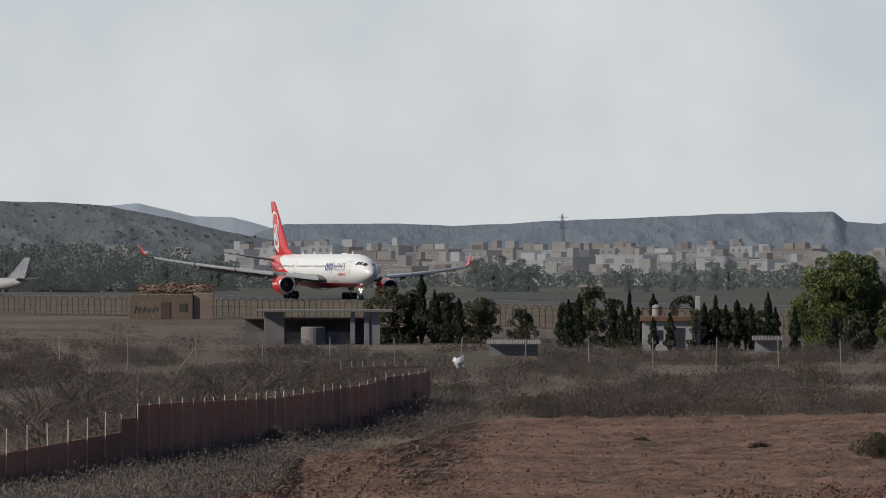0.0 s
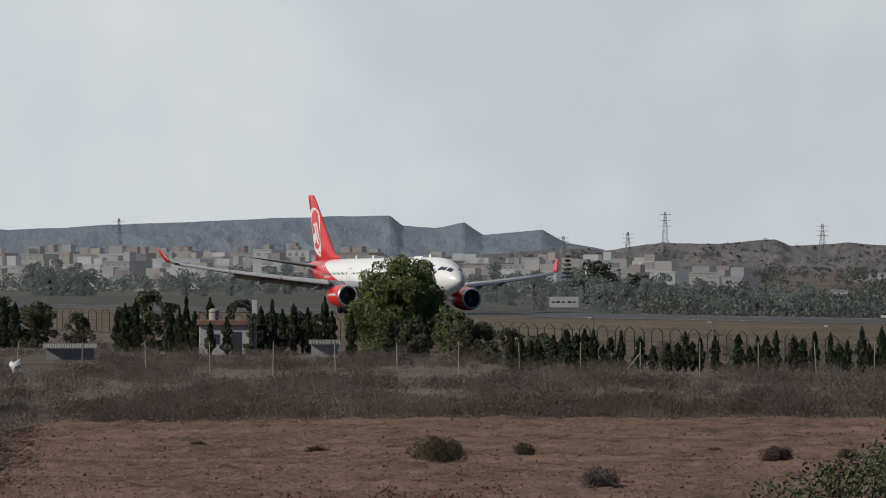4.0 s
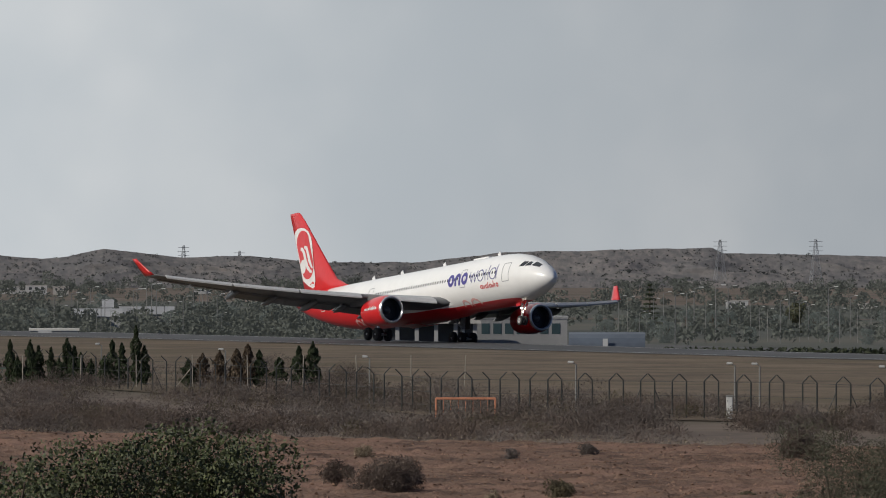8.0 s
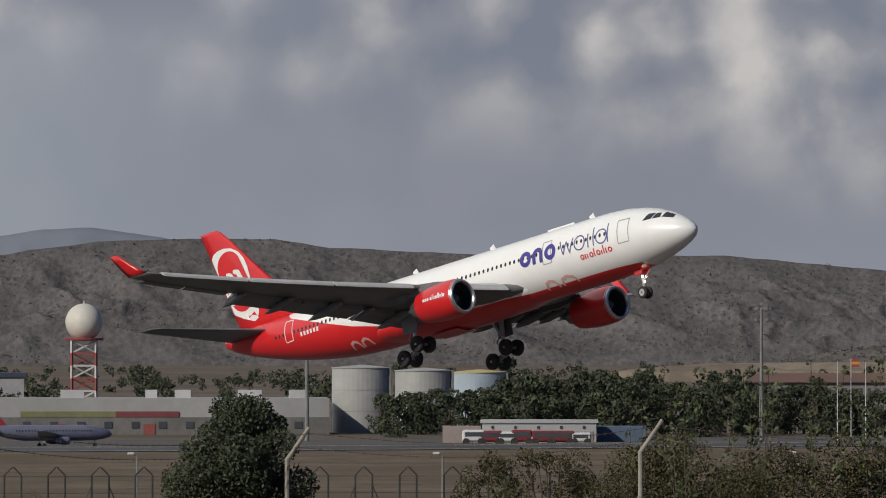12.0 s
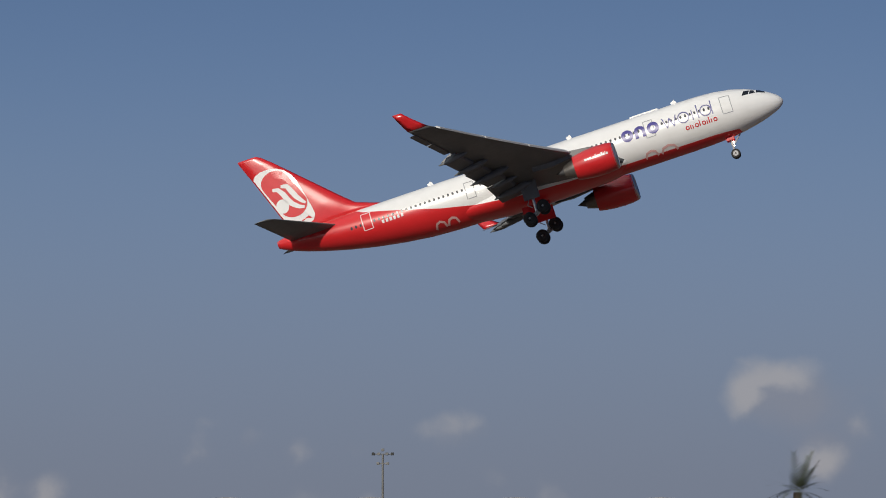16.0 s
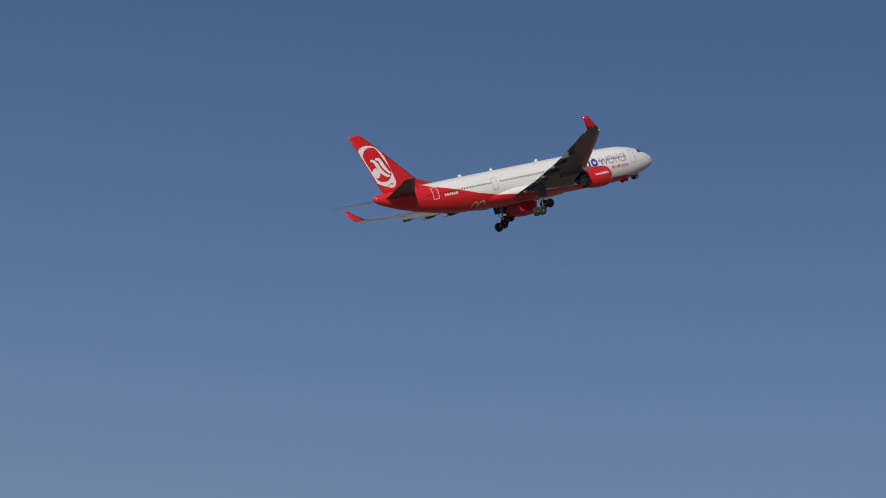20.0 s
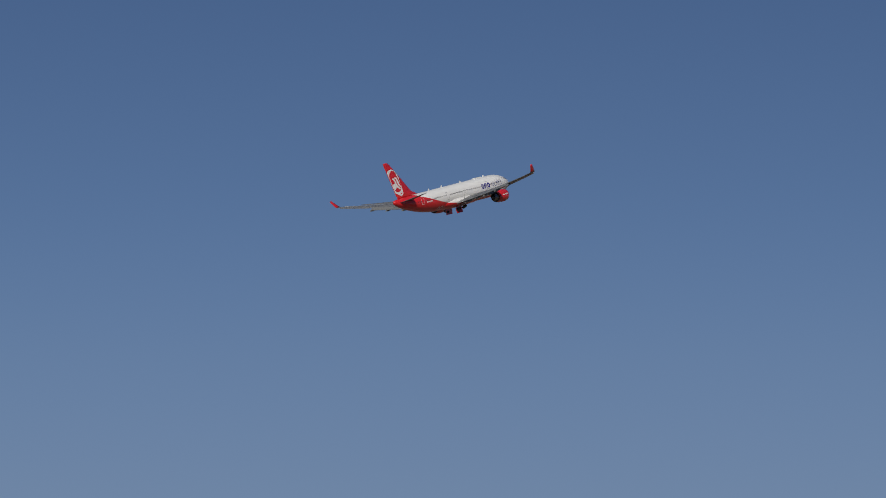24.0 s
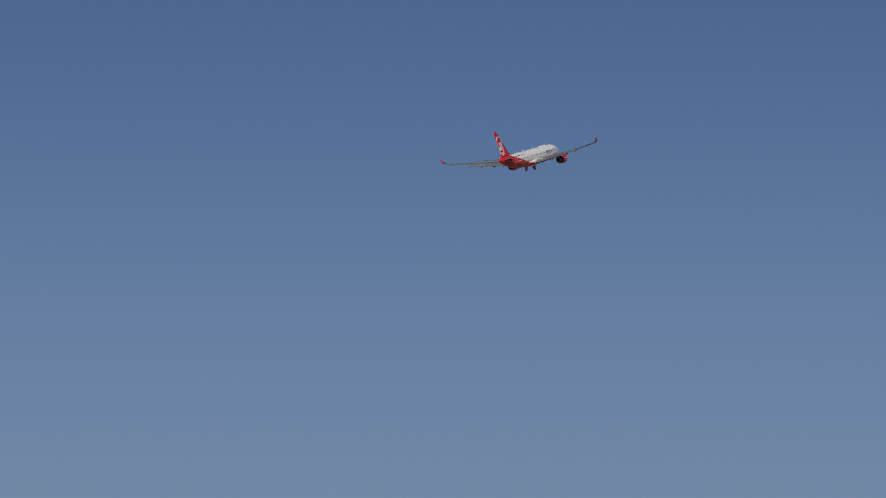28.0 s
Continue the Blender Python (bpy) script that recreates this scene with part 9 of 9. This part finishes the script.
    for o in (-0.28, 0.28):
        place_at = Matrix.Translation((22.23, o, 0.52)) @ pose(0, 0, 0, 90, 0, 0)
        hinged(part("wheel", lathe([(-0.15, 0.32), (-0.15, 0.45), (-0.11, 0.51), (0, 0.52), (0.11, 0.51), (0.15, 0.45), (0.15, 0.32)], 24, place_at), tyre_rubber, nose_leg, smooth=True), nose_hinge, False)
        hinged(part("rim", lathe([(-0.13, 0.03), (-0.16, 0.10), (-0.155, 0.30), (0.155, 0.30), (0.16, 0.10), (0.13, 0.03)], 16, place_at), strut_metal, nose_leg), nose_hinge, False)
    for o, z, r in ((-0.22, 1.85, 0.10), (0.22, 1.85, 0.10), (0, 1.45, 0.085)):
        hinged(part("landing_lamp", lathe([(0, 0.02), (0.03, r), (0.06, r * 1.1), (0.12, r * 0.6)], 12, Matrix.Translation((22.42, o, z)) @ pose(0, 0, 0, 0, -90, 0)), lamp_glow, nose_leg, "glowing landing lamp"), nose_hinge, False)
    for side in (-1, 1):
        bm = box(21.7, 22.6, 0.45 * side - 0.025, 0.45 * side + 0.025, 2.05, 2.5, 0.02)
        part("nose_gear_door", bm, red_paint, jet)
    return jet, trucks, doors, legs, nose_leg, pistons, wings


airliner, bogies, bay_doors, gear_legs, nose_leg, gear_pistons, jet_wings = build_airliner()


PLANE_ROWS = [
    (0.0, pose(-1185.8, 378.9, 0.00, -1.63, -0.03, 0.11)),
    (0.5, pose(-1150.2, 376.0, 0.00, -1.71, -0.09, 0.15)),
    (1.0, pose(-1116.4, 374.6, 0.00, -1.69, -0.16, 0.19)),
    (1.5, pose(-1083.3, 372.8, 0.00, -1.66, -0.22, 0.13)),
    (2.0, pose(-1051.8, 372.1, 0.00, -1.54, -0.29, 0.07)),
    (2.5, pose(-1019.6, 370.9, 0.00, -1.31, -0.35, 0.01)),
    (3.0, pose(-987.6, 370.7, 0.00, -1.09, -0.42, -0.15)),
    (3.5, pose(-963.3, 372.7, 0.00, -1.20, -0.41, -0.18)),
    (5.5, pose(-879.6, 389.7, 0.00, -2.03, -1.26, 0.39)),
    (6.0, pose(-863.9, 398.6, 0.00, -2.34, -2.45, 0.16)),
    (6.5, pose(-840.2, 402.9, 0.00, -2.49, -3.56, 0.18)),
    (7.0, pose(-797.6, 399.6, 0.00, -2.64, -4.27, 0.49)),
    (7.5, pose(-738.9, 386.3, 0.00, -2.68, -4.88, 0.71)),
    (8.0, pose(-689.7, 380.0, 0.00, -2.83, -5.39, 0.63)),
    (8.5, pose(-649.7, 377.2, 0.00, -2.80, -6.31, 0.53)),
    (9.0, pose(-611.9, 377.6, 0.00, -2.67, -7.23, 0.33)),
    (9.5, pose(-573.3, 376.2, 0.47, -3.24, -8.05, 0.43)),
    (10.0, pose(-532.7, 374.7, 1.14, -3.51, -9.17, 0.33)),
    (10.5, pose(-489.4, 370.1, 1.91, -3.13, -9.99, -0.03)),
    (11.0, pose(-452.4, 373.1, 3.12, -2.95, -10.91, 0.52)),
    (11.5, pose(-440.4, 395.4, 4.10, -2.37, -11.50, 0.73)),
    (12.0, pose(-437.8, 431.2, 6.90, -1.49, -12.20, 0.73)),
    (12.5, pose(-439.0, 472.2, 8.63, -0.51, -12.89, 1.34)),
    (13.0, pose(-430.2, 508.6, 12.66, 0.17, -13.88, 1.95)),
    (13.5, pose(-419.6, 542.4, 15.89, 0.01, -14.99, 3.43)),
    (15.5, pose(-351.7, 691.3, 42.90, -5.32, -18.13, 14.55)),
    (16.0, pose(-318.4, 712.1, 49.24, -7.47, -18.14, 19.03)),
    (16.5, pose(-286.4, 737.2, 55.53, -9.59, -17.62, 22.97)),
    (17.0, pose(-256.9, 767.6, 61.83, -11.10, -16.60, 27.81)),
    (17.5, pose(-232.0, 806.7, 69.14, -12.02, -15.40, 32.16)),
    (18.0, pose(-210.6, 853.3, 76.45, -12.24, -13.91, 36.10)),
    (18.5, pose(-191.0, 903.4, 83.45, -11.79, -12.81, 39.39)),
    (19.0, pose(-174.5, 963.3, 90.45, -10.94, -12.20, 42.88)),
    (19.5, pose(-160.1, 1028.8, 97.45, -10.49, -12.00, 45.67)),
    (20.0, pose(-147.5, 1101.4, 104.46, -10.24, -12.00, 48.56)),
    (20.5, pose(-135.4, 1174.2, 110.70, -10.23, -11.54, 50.48)),
    (21.0, pose(-123.5, 1253.7, 116.94, -10.12, -11.18, 52.30)),
    (21.5, pose(-110.9, 1339.8, 123.19, -9.80, -11.02, 53.92)),
    (23.5, pose(-54.0, 1736.8, 148.16, -6.96, -11.87, 59.99)),
    (24.0, pose(-38.2, 1828.8, 154.40, -6.55, -11.51, 60.71)),
    (24.5, pose(-22.9, 1922.1, 160.98, -6.34, -11.24, 61.60)),
    (25.0, pose(-7.9, 2012.3, 167.55, -6.22, -10.97, 62.48)),
    (25.5, pose(6.9, 2102.9, 174.12, -6.31, -10.70, 63.47)),
    (26.0, pose(21.0, 2193.9, 180.69, -6.40, -10.53, 64.26)),
    (26.5, pose(34.4, 2283.8, 187.26, -6.38, -10.36, 65.05)),
    (27.0, pose(47.2, 2377.2, 193.83, -6.37, -10.18, 66.04)),
    (27.5, pose(59.7, 2470.5, 200.40, -6.26, -10.01, 66.83)),
    (28.0, pose(72.2, 2568.5, 206.98, -6.25, -9.94, 67.51)),
]


# ---------------------------------------------------------------- motion
def motions():
    walk(airliner, PLANE_ROWS)
    # the main legs fold inwards, each bogie riding on its leg
    fold = [(0.0, 0), (19.2, 0), (20.2, 10), (21.0, 24), (22.2, 42), (23.5, 57), (24.5, 69), (25.4, 82), (26.0, 88), (28.0, 88)]
    tilt = [(0.0, 0.0), (5.5, 0.0), (7.0, 4.1), (9.0, 7.2), (9.6, 8.5), (10.4, -24.0), (12.0, -27.0), (28.0, -27.0)]
    # off the ground the pistons slide out
    slide = [(0.0, 0.0), (8.6, 0.0), (9.7, 0.6), (28.0, 0.6)]
    times = sorted({t for t, a in fold + tilt + slide})
    for truck, leg, piston, side in zip(bogies, gear_legs, gear_pistons, (-1, 1)):
        hinge = Matrix.Translation((0.1, 5.34 * side, 4.0))
        walk(leg, [(t, hinge @ pose(0, 0, 0, -a * side)) for t, a in fold])
        walk(piston, [(t, pose(0, 0, -a)) for t, a in slide])
        walk(truck, [(t, hinge @ pose(0, 0, 0, -curve_at(fold, t) * side) @ pose(-0.1, 0, -3.28 - curve_at(slide, t), 0, curve_at(tilt, t), 0)) for t in times])
    # the wings droop on the ground and bend up in flight
    for wing, side in zip(jet_wings, (-1, 1)):
        root = Matrix.Translation((0, 2.8 * side, 3.45))
        walk(wing, [(t, root @ pose(0, 0, 0, a * side) @ root.inverted()) for t, a in ((0.0, -1.7), (8.0, -1.7), (9.2, -0.9), (10.0, 0.1), (11.0, 0.4), (28.0, 0.4))])
    # the nose leg folds forwards
    walk(nose_leg, [(t, pose(22.1, 0, 3.0, 0, -a, 0)) for t, a in ((0.0, 0), (17.2, 0), (18.0, 22), (19.0, 52), (19.6, 70), (20.4, 88), (21.2, 106), (28.0, 106))])
    for door, side in zip(bay_doors, (-1, 1)):
        walk(door, [(t, pose(-0.1, 1.45 * side, 2.02, a * side)) for t, a in ((0.0, -80), (13.6, -80), (15.2, 6), (28.0, 6))])


motions()
